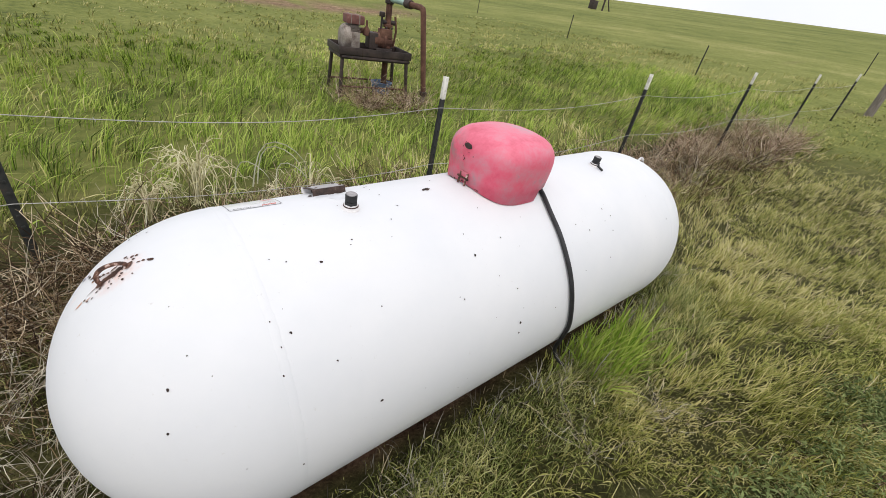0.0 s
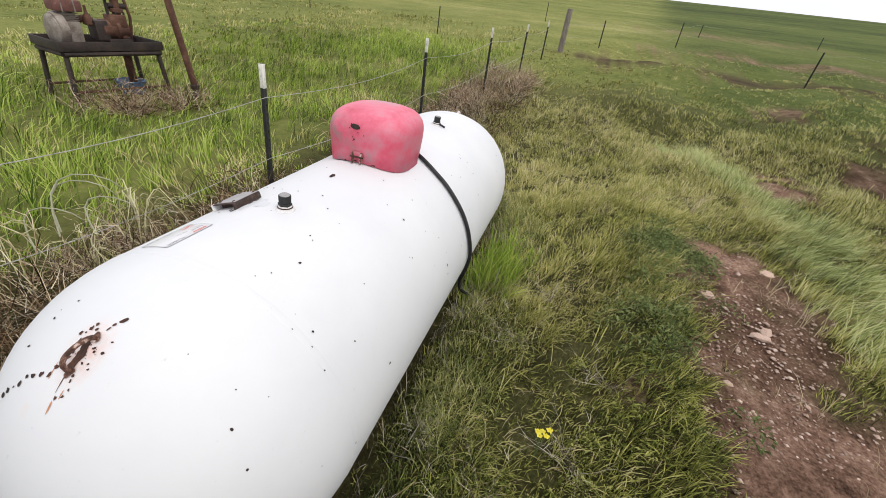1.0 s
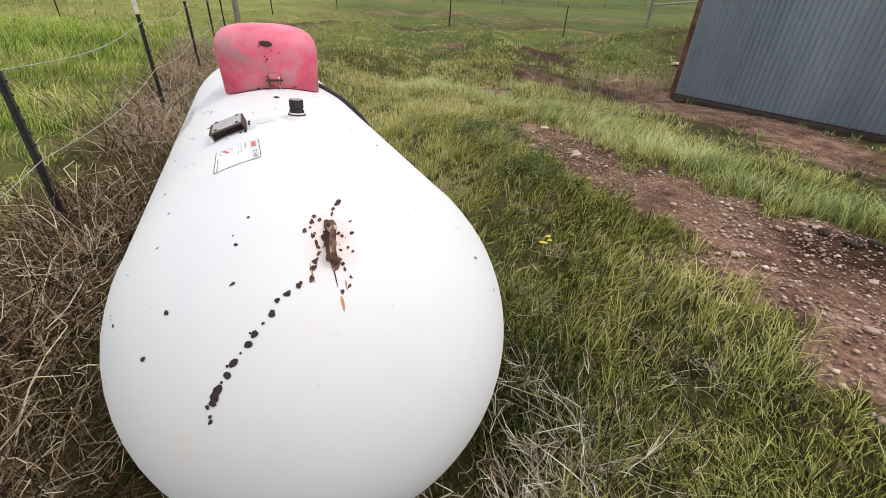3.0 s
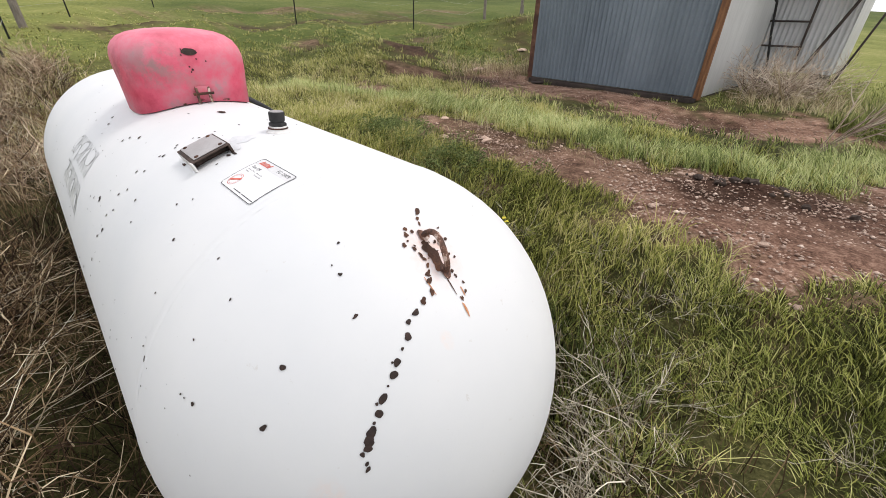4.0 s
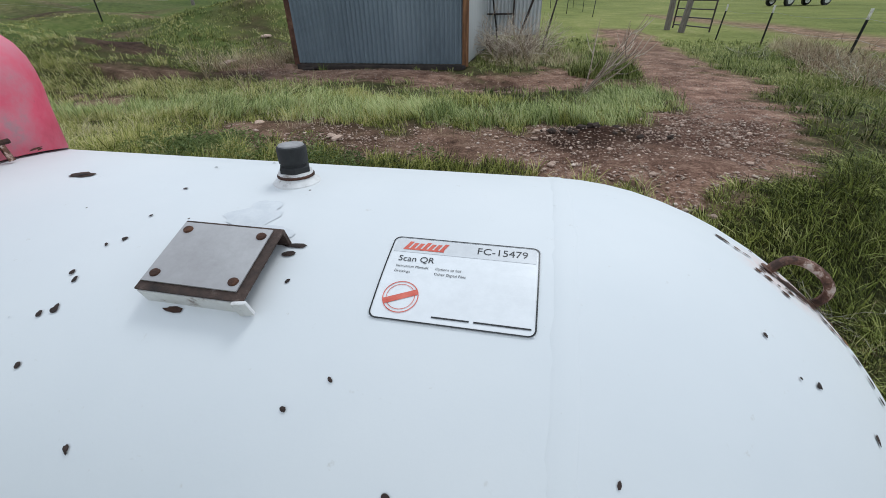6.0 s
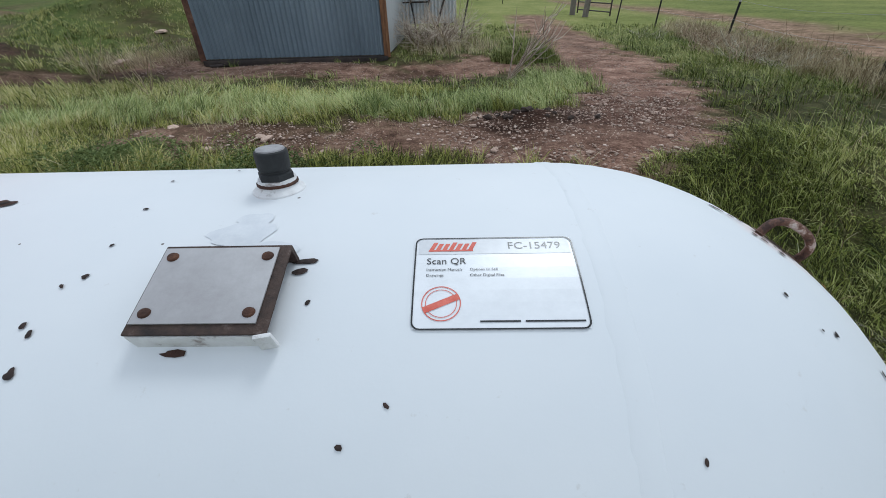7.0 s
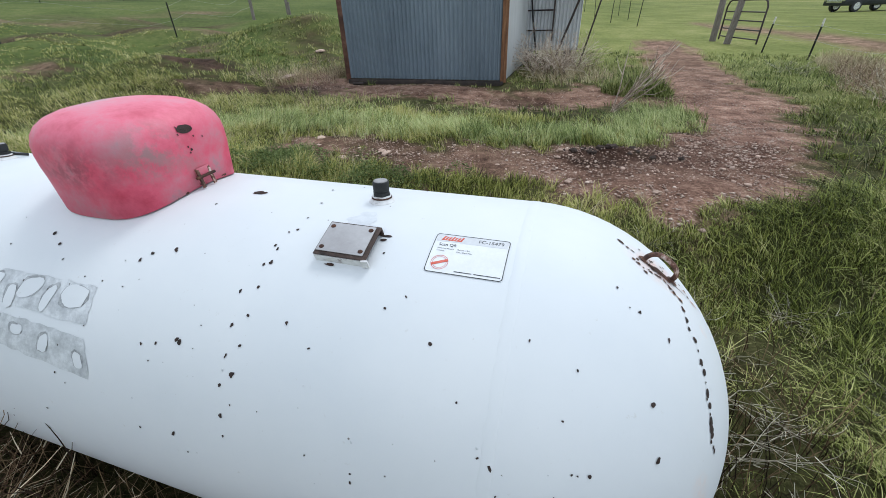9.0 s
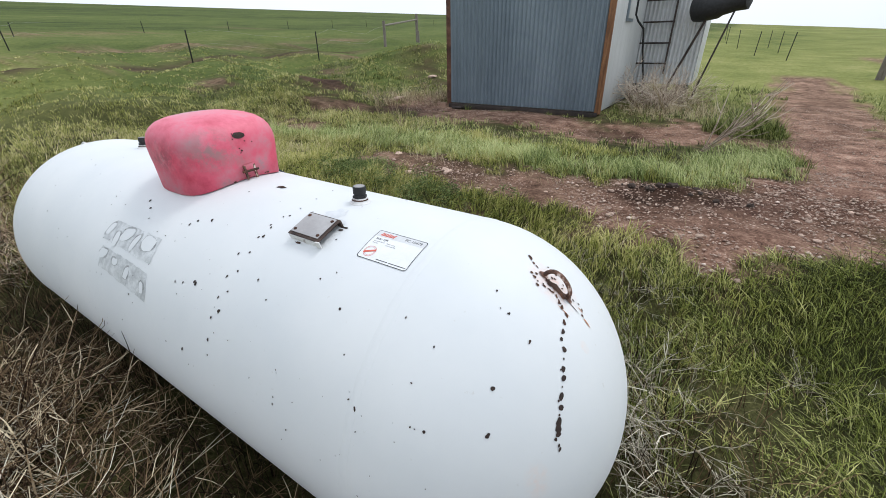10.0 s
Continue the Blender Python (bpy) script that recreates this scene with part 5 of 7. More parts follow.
part("skid_lug", tube([(SX1 - 0.1, SY0 + 0.02, 0.34), (SX1 - 0.12, SY0 + 0.1, 0.36), (SX1 - 0.3, SY0 + 0.1, 0.37), (SX1 - 0.32, SY0 + 0.02, 0.36)], 0.022, 8), PUMP_GREASE, shed)
# vent frame and conduit on the side
part("vent_frame", box((SX0 - 0.03, -6.9, 1.95), (0.03, 0.42, 0.6), 0.006), GALV, shed)
part("vent_panel", box((SX0 - 0.048, -6.9, 1.95), (0.008, 0.34, 0.52), 0.002), GALV_PALE, shed)
part("conduit", tube([(SX0 - 0.05, -7.25, 2.6), (SX0 - 0.05, -7.25, 1.75), (SX0 - 0.09, -7.3, 1.66), (SX0 - 0.16, -7.5, 1.55), (SX0 - 0.18, -7.7, 1.2), (SX0 - 0.24, -7.9, 0.75), (SX0 - 0.26, -8.0, 0.45)], 0.016, 8), BLACK, shed, "drooping black conduit")

# ---- the pale ribbed bin beside the shed ----
binx0, binx1, biny, binz = 0.3, -1.0, -8.42, 0.62
bin_ = thing("ribbed_bin", (-0.35, -9.2, 0.36), 0, "pale ribbed steel bin on skids with a ladder beside the shed", "bin")
part("front_sheet", corrugated(binx1, binx0, binz, 3.4, (0, biny, 0), 0), GALV_PALE, bin_)
part("body", box(((binx0 + binx1) / 2, biny - 0.78, (binz + 3.4) / 2), (abs(binx1 - binx0) - 0.02, 1.5, 3.4 - binz), 0.01), GALV_PALE, bin_)
for x in (0.05, -0.8):
    part("skid_runner", box((x, biny - 0.75, 0.46), (0.12, 1.5, 0.34), 0.01), PUMP_GREASE, bin_)
ladder = part("ladder_rail", tube([(0.08, biny + 0.09, 0.8), (0.08, biny + 0.09, 3.4)], 0.016, 8), PUMP_GREASE, bin_)
part("ladder_rail", tube([(-0.5, biny + 0.09, 0.8), (-0.5, biny + 0.09, 3.4)], 0.016, 8), PUMP_GREASE, bin_)
for k in range(8):
    z = 0.98 + 0.34 * k
    part("rung", tube([(0.1, biny + 0.09, z), (-0.52, biny + 0.09, z)], 0.014, 8), PUMP_GREASE, bin_)

# black motor on a leaning stand
motor = thing("motor", (-1.15, -8.0, 0.36), 0, "black drum motor on a thin leaning steel stand", "motor")
part("drum", lathe([(0.08, -0.36), (0.17, -0.32), (0.2, -0.22), (0.2, 0.04), (0.17, 0.1), (0.15, 0.3), (0.16, 0.44), (0.08, 0.48)], (-1.1, -8.0, 1.86), (-1, 0.25, 0.18), 20), RUBBER, motor, "sooty black drum")
part("bracket", box((-1.0, -8.0, 1.75), (0.14, 0.16, 0.16), 0.02), RUBBER, motor)
part("stand_leg", tube([(-1.02, -8.0, 1.7), (-0.55, -7.95, 0.34)], 0.02, 8), PUMP_GREASE, motor)
part("stand_leg", tube([(-1.42, -7.95, 1.95), (-1.05, -7.7, 0.34)], 0.014, 8), PUMP_GREASE, motor)
wood_post(-0.75, -12.6, 1.9, 0.07, "tall grey wooden post behind the bin", (0, 6))

# ---- the pump on its table behind the fence ----
tbl = (1.93, 4.4, float(land(1.93, 4.4)) - 0.01)
TURN_P = -10.5
pump = thing("pump_table", tbl, TURN_P, "rusty steel table frame with a tray in tall grass", "table")
W2, D2, RAIL = 0.475, 0.27, 0.5
for sx in (-1, 1):
    for sy in (-1, 1):
        part("leg", tube([(sx * (W2 + 0.015), sy * (D2 + 0.02), 0), (sx * (W2 - 0.02), sy * (D2 - 0.02), RAIL)], 0.024, 10), PUMP_GREASE, pump, local=True)
for sy in (-1, 1):
    part("rail", tube([(-W2, sy * D2, RAIL), (W2, sy * D2, RAIL)], 0.026, 10), PUMP_GREASE, pump, local=True)
    part("brace", tube([(-W2, sy * D2, 0.13), (W2, sy * D2, 0.13)], 0.012, 8), PUMP_RUST, pump, local=True)
for sx in (-1, 1):
    part("rail", tube([(sx * W2, -D2, RAIL), (sx * W2, D2, RAIL)], 0.026, 10), PUMP_GREASE, pump, local=True)
tray = bmesh.new()
box((0, 0, RAIL + 0.035), (1.0, 0.58, 0.012), 0.003, 0, tray)
for c, s in (((0, -0.29, RAIL + 0.075), (1.02, 0.012, 0.09)), ((0, 0.29, RAIL + 0.075), (1.02, 0.012, 0.09)), ((-0.505, 0, RAIL + 0.075), (0.012, 0.58, 0.09)), ((0.505, 0, RAIL + 0.075), (0.012, 0.58, 0.09))):
    box(c, s, 0.003, 0, tray)
part("tray", tray, PUMP_GREASE, pump, "dark oily tray", local=True)


def pump_piece(name, label, category):
    e = thing(name, tbl, TURN_P, label, category)
    return e


Z = RAIL + 0.042
engine = pump_piece("engine", "small rusty stationary engine with red fuel tank on the table", "engine")
part("crankcase", box((-0.26, 0.0, Z + 0.13), (0.17, 0.2, 0.22), 0.02), ENGINE, engine, local=True)
part("cylinder", box((-0.25, 0.02, Z + 0.27), (0.13, 0.15, 0.1), 0.012), ENGINE, engine, local=True)
for k in range(6):
    part("cooling_fin", box((-0.25, 0.02, Z + 0.235 + 0.016 * k), (0.17, 0.18, 0.004)), ENGINE, engine, local=True)
part("fuel_tank", box((-0.25, -0.02, Z + 0.385), (0.25, 0.19, 0.11), 0.025), ENGINE_RED, engine, "faded red tank", local=True)
for dx in (-0.06, 0.05):
    part("strap", box((-0.25 + dx, -0.02, Z + 0.386), (0.014, 0.196, 0.116), 0.004), ENGINE, engine, local=True)
part("flywheel", lathe([(0.03, -0.04), (0.13, -0.035), (0.15, -0.02), (0.15, 0.02), (0.13, 0.035), (0.05, 0.03)], (-0.385, -0.02, Z + 0.15), (1, 0, 0), 28), ENGINE, engine, local=True)
part("fan_shroud", lathe([(0.155, -0.03), (0.165, 0.0), (0.155, 0.045), (0.1, 0.055)], (-0.36, -0.02, Z + 0.16), (1, 0, 0), 28), ENGINE, engine, local=True)
part("muffler", lathe([(0.02, -0.08), (0.035, -0.07), (0.035, 0.07), (0.02, 0.08)], (-0.1, 0.03, Z + 0.26), (1, 0.1, 0.2), 16), PUMP_RUST, engine, local=True)
part("air_filter", lathe([(0.02, 0), (0.05, 0.01), (0.05, 0.07), (0.015, 0.12), (0.012, 0.19)], (-0.06, 0.0, Z + 0.2), (0, 0, 1), 16), PUMP_RUST, engine, local=True)
for dx in (-0.08, 0.08):
    part("mount_foot", box((-0.26 + dx, 0, Z + 0.01), (0.04, 0.24, 0.02), 0.004), PUMP_RUST, engine, local=True)

body = pump_piece("pump", "rusty piston pump with flanged riser and elbow pipe on the table", "pump")
part("housing", lathe([(0.07, -0.14), (0.1, -0.12), (0.1, 0.0), (0.115, 0.01), (0.115, 0.04), (0.09, 0.05), (0.08, 0.14)], (0.16, 0, Z + 0.17), (1, 0, 0), 20), PUMP_RUST, body, local=True)
part("gearbox", box((0.02, 0, Z + 0.16), (0.13, 0.18, 0.2), 0.02), PUMP_GREASE, body, local=True)
part("valve_block", box((0.2, -0.02, Z + 0.26), (0.17, 0.14, 0.12), 0.015), PUMP_RUST, body, local=True)
for dx in (0.12, 0.2, 0.28):
    part("bolt", lathe([(0.012, 0), (0.012, 0.02), (0.008, 0.03)], (dx, -0.06, Z + 0.32), (0, 0, 1), 6), PUMP_GREASE, body, local=True)
part("support", box((0.18, 0, Z + 0.04), (0.24, 0.18, 0.08), 0.012), PUMP_GREASE, body, local=True)
part("riser", tube([(0.24, 0.0, -0.08), (0.24, 0.0, Z + 1.1)], 0.042, 14), PUMP_RUST, body, local=True)
for z in (0.1, Z + 0.1, Z + 0.36, Z + 0.82):
    part("flange", lathe([(0.06, -0.02), (0.066, -0.015), (0.066, 0.015), (0.06, 0.02)], (0.24, 0, z), (0, 0, 1), 18), PUMP_RUST, body, local=True)
part("tee", tube([(0.16, 0.0, Z + 0.4), (0.34, 0.0, Z + 0.4)], 0.03, 12), PUMP_GREASE, body, local=True)
part("valve_stem", tube([(0.14, -0.02, Z + 0.3), (0.14, -0.02, Z + 0.5)], 0.016, 8), PUMP_GREASE, body, local=True)
part("valve_cap", lathe([(0.035, 0), (0.04, 0.01), (0.04, 0.05), (0.03, 0.06)], (0.14, -0.02, Z + 0.46), (0, 0, 1), 14), PUMP_GREASE, body, local=True)
part("side_pipe", tube([(0.34, 0.0, Z + 0.1), (0.36, -0.02, Z + 0.3), (0.34, 0, Z + 0.48)], 0.016, 8), PUMP_RUST, body, local=True)
# the outlet runs over to a standing pipe
local_inv = pose(*tbl, 0, 0, TURN_P).inverted()
ex, ey = 2.31, 3.56
top_z = 1.47
start = pose(*tbl, 0, 0, TURN_P) @ Vector((0.24, 0.0, top_z + 0.02 - tbl[2]))
a, b = start, Vector((ex - 0.11, ey + 0.06, top_z))
part("outlet_pipe", tube([local_inv @ a, local_inv @ a.lerp(b, 0.55)], 0.034, 14), MINT, body, "pale mint pipe", local=True)
part("coupling", tube([local_inv @ a.lerp(b, 0.5), local_inv @ a.lerp(b, 0.64)], 0.052, 14), PUMP_GREASE, body, local=True)
part("cross_head", lathe([(0.05, -0.06), (0.06, -0.05), (0.06, 0.06), (0.05, 0.2)], local_inv @ a, (0, 0, 1), 14), PUMP_GREASE, body, local=True)
d = (b - a).normalized()
elbow = [a.lerp(b, 0.6), b - d * 0.07, b - d * 0.02 + Vector((0, 0, -0.012)), b + Vector((0, 0, -0.06)), Vector((ex - 0.05, ey + 0.03, 0.9)), Vector((ex, ey, 0.46))]
part("elbow_pipe", tube([local_inv @ p for p in elbow], 0.036, 14), PUMP_RUST, body, local=True)
part("collar", lathe([(0.036, 0), (0.05, 0.01), (0.05, 0.05), (0.036, 0.06)], local_inv @ Vector((ex, ey, 0.44)), (0, 0, 1), 14), PUMP_GREASE, body, local=True)
part("stub_pipe", tube([local_inv @ Vector((ex, ey, 0.05)), local_inv @ Vector((ex, ey, 0.46))], 0.03, 12), GREY_WOOD, body, local=True)
bucket = thing("bucket", pose(*tbl, 0, 0, TURN_P) @ Vector((0.2, -0.02, 0.0)), 0, "low blue plastic tub under the pump table", "bucket")
part("tub", lathe([(0.12, 0.0), (0.15, 0.16), (0.16, 0.17), (0.15, 0.175), (0.14, 0.165), (0.11, 0.02)], (0, 0, 0), (0, 0, 1), 24), BLUE, bucket, local=True)

# ---- a pickup parked far off ----
px, py = -21.0, -42.5
truck = thing("pickup_truck", (px, py, float(land(px, py))), 20, "dark pickup truck parked far off in the field", "car")
hull = bmesh.new()
box((0, 0, 0.72), (5.2, 1.9, 0.62), 0.09, 0, hull)
part("body", hull, CAR_PAINT, truck, local=True)
part("cab", box((0.2, 0, 1.3), (2.3, 1.7, 0.66), 0.16), CAR_PAINT, truck, local=True)
for sy in (-1, 1):
    part("window", box((0.2, sy * 0.852, 1.35), (1.9, 0.012, 0.4), 0.004), CAR_GLASS, truck, local=True)
part("windscreen", box((1.36, 0, 1.33), (0.02, 1.45, 0.42), 0.006), CAR_GLASS, truck, local=True)
part("grille", box((2.605, 0, 0.75), (0.02, 1.3, 0.3), 0.006), CHROME, truck, local=True)
for sy in (-1, 1):
    part("headlight", box((2.61, sy * 0.75, 0.8), (0.03, 0.28, 0.2), 0.01), CHROME, truck, local=True)
    for sx in (-1.6, 1.65):
        wheel = part("wheel", lathe([(0.3, -0.12), (0.38, -0.1), (0.38, 0.1), (0.3, 0.12)], (sx, sy * 0.86, 0.38), (0, 1, 0), 20), RUBBER, truck, local=True)
        part("rim", lathe([(0.24, -0.13), (0.2, 0.0), (0.24, 0.13)], (sx, sy * 0.86, 0.38), (0, 1, 0), 14), CHROME, wheel, local=True)

# ---- stones ----
srng = random.Random(11)


def stone_mesh(name, seed):
    r = random.Random(seed)
    bm = bmesh.new()
    bmesh.ops.create_icosphere(bm, subdivisions=1, radius=1)
    for v in bm.verts:
        v.co = v.co * r.uniform(0.75, 1.15)
        v.co.z *= 0.62
    return mesh_of(name, bm, STONE, False)


STONES = [stone_mesh("rock", 30 + k) for k in range(6)]
rocks = 0
while rocks < 60:
    x, y = srng.uniform(-2.9, 1.2), srng.uniform(-3.6, -1.2)
    if float(bare(x, y)) < 0.5:
        continue
    s = 0.008 + 0.012 * srng.random() ** 2
    ob = new("rock", STONES[rocks % 6])
    ob.matrix_basis = pose(x, y, float(land(x, y)) + s * 0.25, srng.uniform(-15, 15), 0, srng.uniform(0, 360)) @ Matrix.Diagonal((s * 1.2, s, s, 1))
    tagged(ob, "small pale reddish stone on the gravel track", "rock", "track stones")
    rocks += 1
for x, y, s in ((0.18, -1.89, 0.035), (0.23, -1.93, 0.03), (0.45, -1.72, 0.035), (0.87, -2.13, 0.04), (3.96, -5.95, 0.12), (4.7, -8.3, 0.1)):
    ob = new("rock", STONES[int(s * 1000) % 6])
    ob.matrix_basis = pose(x, y, float(land(x, y)) + s * 0.25, 4, 6, srng.uniform(0, 360)) @ Matrix.Diagonal((s * 1.4, s, s * 0.7, 1))
    tagged(ob, "pale stone lying on the bare soil", "rock", "larger stones")


CLOD = worn("dark_clod", [(0.3, (0.022, 0.015, 0.011)), (0.7, (0.075, 0.05, 0.038))], 30, 0.95, 0, 90, 0.4)


def clod_form(seed):
    q = random.Random(seed)
    bm = bmesh.new()
    bmesh.ops.create_icosphere(bm, subdivisions=2, radius=1)
    for v in bm.verts:
        v.co = v.co * q.uniform(0.7, 1.2)
    return mesh_of("dirt_clod", bm, CLOD, False)


CLODS = [clod_form(k) for k in range(4)]
for k in range(26):
    x, y, q = -1.38 + srng.gauss(0, 0.17), -2.26 + srng.gauss(0, 0.06), 0.008 + 0.02 * srng.random() ** 2
    ob = new("dirt_clod", CLODS[k % 4])
    ob.matrix_basis = pose(x, y, float(land(x, y)) + q * 0.3, srng.uniform(-30, 30), 0, srng.uniform(0, 360)) @ Matrix.Diagonal((q * 1.2, q, q * 0.8, 1))
    tagged(ob, "dark crumbly clod of earth on the track", "dirt clod", "dark clods")

jx, jy = 55.0, 35.0
jz = float(land(jx, jy))
jack = thing("pump_jack", (jx, jy, jz), 0, "small dark oil pump jack far up the hillside", "pump jack")
part("mast", tube([(jx, jy, jz - 0.1), (jx, jy, jz + 2.4)], 0.12, 8), PUMP_GREASE, jack)
part("mast_leg", tube([(jx + 0.9, jy - 0.6, jz - 0.1), (jx, jy, jz + 2.3)], 0.08, 8), PUMP_GREASE, jack)
part("walking_beam", tube([(jx - 1.4, jy + 0.9, jz + 2.1), (jx + 1.3, jy - 0.8, jz + 2.7)], 0.12, 8), PUMP_GREASE, jack)
part("gear_box", box((jx - 1.2, jy + 0.8, jz + 0.5), (1.0, 0.7, 1.0), 0.05), PUMP_GREASE, jack)


def scatter(name, verts, faces, mat, label, category):
    """Many small pieces as one mesh: verts (n, k, 3) and one piece's faces, given as vertex tuples."""
    n, k = verts.shape[:2]
    flat_f = np.array([v for f in faces for v in f], np.int64)
    starts = np.cumsum([0] + [len(f) for f in faces[:-1]])
    total = len(flat_f)
    loops_ = (np.arange(n)[:, None] * k + flat_f[None]).ravel().astype(np.int32)
    ls = (np.arange(n)[:, None] * total + starts[None]).ravel().astype(np.int32)
    me = bpy.data.meshes.new(name)
    me.vertices.add(n * k)
    me.vertices.foreach_set("co", verts.reshape(-1).astype(np.float32))
    me.loops.add(len(loops_))
    me.loops.foreach_set("vertex_index", loops_)
    me.polygons.add(len(ls))
    me.polygons.foreach_set("loop_start", ls)
    me.update(calc_edges=True)
    me.materials.append(mat)
    ob = new(name, me)
    return tagged(ob, label, category, kind="stuff")


nr = np.random.default_rng(3)
OCTA = np.array([(1, 0, 0), (0, 1, 0), (-1, 0, 0), (0, -1, 0), (0.15, 0.1, 0.5), (0, 0, -0.5)], float)
OCTA_F = [(0, 1, 4), (1, 2, 4), (2, 3, 4), (3, 0, 4), (1, 0, 5), (2, 1, 5), (3, 2, 5), (0, 3, 5)]
gx, gy = nr.uniform(-3.6, 3.2, 100000), nr.uniform(-8.0, -1.0, 100000)
keep = (bare(gx, gy) > nr.uniform(0.3, 1.0, 100000)) & (nr.random(100000) < np.where(gy > -3.5, 1, 0.4))
gx, gy = gx[keep], gy[keep]
size = 0.0028 + 0.0095 * nr.random(len(gx)) ** 2.6
piece = OCTA[None] * size[:, None, None] * nr.uniform(0.6, 1.35, (len(gx), 6, 1))
ang = nr.uniform(0, 6.283, len(gx))
rot = np.stack([piece[..., 0] * np.cos(ang)[:, None] - piece[..., 1] * np.sin(ang)[:, None], piece[..., 0] * np.sin(ang)[:, None] + piece[..., 1] * np.cos(ang)[:, None], piece[..., 2]], -1)
scatter("gravel", rot + np.stack([gx, gy, land(gx, gy) + size * 0.1 + 0.004], -1)[:, None], OCTA_F, STONE, "loose reddish gravel on the bare track", "gravel")


gx, gy = nr.uniform(-2.9, 1.0, 3400), nr.uniform(-2.8, -1.1, 3400)
keep = bare(gx, gy) > nr.uniform(0.35, 1.0, 3400)
gx, gy = gx[keep], gy[keep]
size = 0.0045 + 0.0115 * nr.random(len(gx)) ** 4
piece = OCTA[None] * size[:, None, None] * nr.uniform(0.6, 1.35, (len(gx), 6, 1))
ang = nr.uniform(0, 6.283, len(gx))
rot = np.stack([piece[..., 0] * np.cos(ang)[:, None] - piece[..., 1] * np.sin(ang)[:, None], piece[..., 0] * np.sin(ang)[:, None] + piece[..., 1] * np.cos(ang)[:, None], piece[..., 2]], -1)
scatter("pebbles", rot + np.stack([gx, gy, land(gx, gy) + size * 0.2 + 0.004], -1)[:, None], OCTA_F, PEBBLE, "pale pinkish pebbles strewn over the track", "pebbles")


# ---- grass and weeds ----
def clearance(x, y):
    """Room for growth under the curve of the tank."""
    d = np.hypot(np.maximum(np.abs(x) - HALF, 0), y)
    return np.where(d < RAD, AXIS - np.sqrt(np.maximum(RAD * RAD - d * d, 0)) - land(x, y) - 0.014, 9.0)


def combed(x, y):
    """The way in which wind and feet have laid the grass, which turns from place to place."""
    return -0.5 + 1.5 * wobble(x, y, 0.33, 61) + 1.1 * wobble(x, y, 1.1, 62)


def tufts(name, x, y, h, w, droop, mat, label, category="grass", seed=0, each=13, comb=0.5, foot=0.014):
    """Tufts whose tapering blades spring from one foot, bend over and are combed by the wind."""
    r = np.random.default_rng(seed)
    vigour = r.uniform(0.55, 1.3, len(x))
    x, y, h, w, droop, vigour = (np.repeat(v, each) for v in (x, y, h, w, droop, vigour))
    n = len(x)
    az, lean = r.uniform(0, 6.283, n), droop * r.uniform(0.1, 1.0, n)
    lay = combed(x, y) + r.normal(0, 0.35, n)
    wx, wy = np.cos(az) * lean + comb * np.cos(lay), np.sin(az) * lean + comb * np.sin(lay)
    bend = np.minimum(np.hypot(wx, wy), 1.7)
    h = h * vigour * r.uniform(0.4, 1.15, n)
    x, y = x + r.normal(0, 1, n) * foot + np.cos(az) * foot, y + r.normal(0, 1, n) * foot + np.sin(az) * foot
    room = np.minimum(clearance(x, y), clearance(x + wx * h * 0.8, y + wy * h * 0.8))
    h = np.minimum(h, np.maximum(room, 0.0))
    k = h > 0.012
    x, y, h, w, wx, wy, bend = (v[k] for v in (x, y, h, w, wx, wy, bend))
    n = len(x)
    foot_at = np.stack([x, y, land(x, y) - 0.005], -1)
    turn = np.arctan2(wy, wx) + r.normal(0, 0.5, n)
    side = np.stack([-np.sin(turn), np.cos(turn), r.normal(0, 0.25, n)], -1) * (w / 2)[:, None]

    def at(q):
        return foot_at + np.stack([wx * h * 0.8 * q ** 1.8, wy * h * 0.8 * q ** 1.8, h * (q - 0.4 * bend * q ** 2.3)], -1)

    m1, m2, tip = at(0.4), at(0.75), at(1.0)
    v = np.stack([foot_at - side * 0.8, foot_at + side * 0.8, m1 + side, m1 - side, m2 + side * 0.7, m2 - side * 0.7, tip], 1)
    return scatter(name, v, [(0, 1, 2, 3), (3, 2, 4, 5), (5, 4, 6)], mat, label, category)


def leafage(name, x, y, rad, tall, leaf, mat, label, seed=0, each=60):
    """Low mounds of small folded leaves."""
    r = np.random.default_rng(seed)
    x, y, rad, tall, leaf = (np.repeat(v, each) for v in (x, y, rad, tall, leaf))
    n = len(x)
    az, q = r.uniform(0, 6.283, n), np.sqrt(r.random(n))
    x, y = x + np.cos(az) * q * rad, y + np.sin(az) * q * rad
    up = tall * (1 - 0.8 * q * q) * r.uniform(0.25, 1.0, n)
    up = np.minimum(up, clearance(x, y) - 0.02)
    k = up > 0.004
    x, y, up, leaf, az = (v[k] for v in (x, y, up, leaf, az))
    n = len(x)
    az, pitch = az + r.normal(0, 1.0, n), r.uniform(-0.7, 0.9, n)
    size = leaf * r.uniform(0.5, 1.3, n)
    d = np.stack([np.cos(az) * np.cos(pitch), np.sin(az) * np.cos(pitch), np.sin(pitch)], -1) * size[:, None]
    e = np.stack([-np.sin(az), np.cos(az), r.normal(0, 0.5, n)], -1) * (size * r.uniform(0.08, 0.17, n))[:, None]
    c = np.stack([x, y, land(x, y) + up], -1)
    rise = np.array([0, 0, 1.0]) * (size * 0.12)[:, None]
    v = np.stack([c, c + d * 0.45 + e + rise, c + d - rise, c + d * 0.45 - e + rise], 1)
    return scatter(name, v, [(0, 2, 1), (0, 3, 2)], mat, label, "weeds")


def free_of_tank(x, y):
    return np.hypot(np.maximum(np.abs(x) - HALF, 0), y) > 0.33


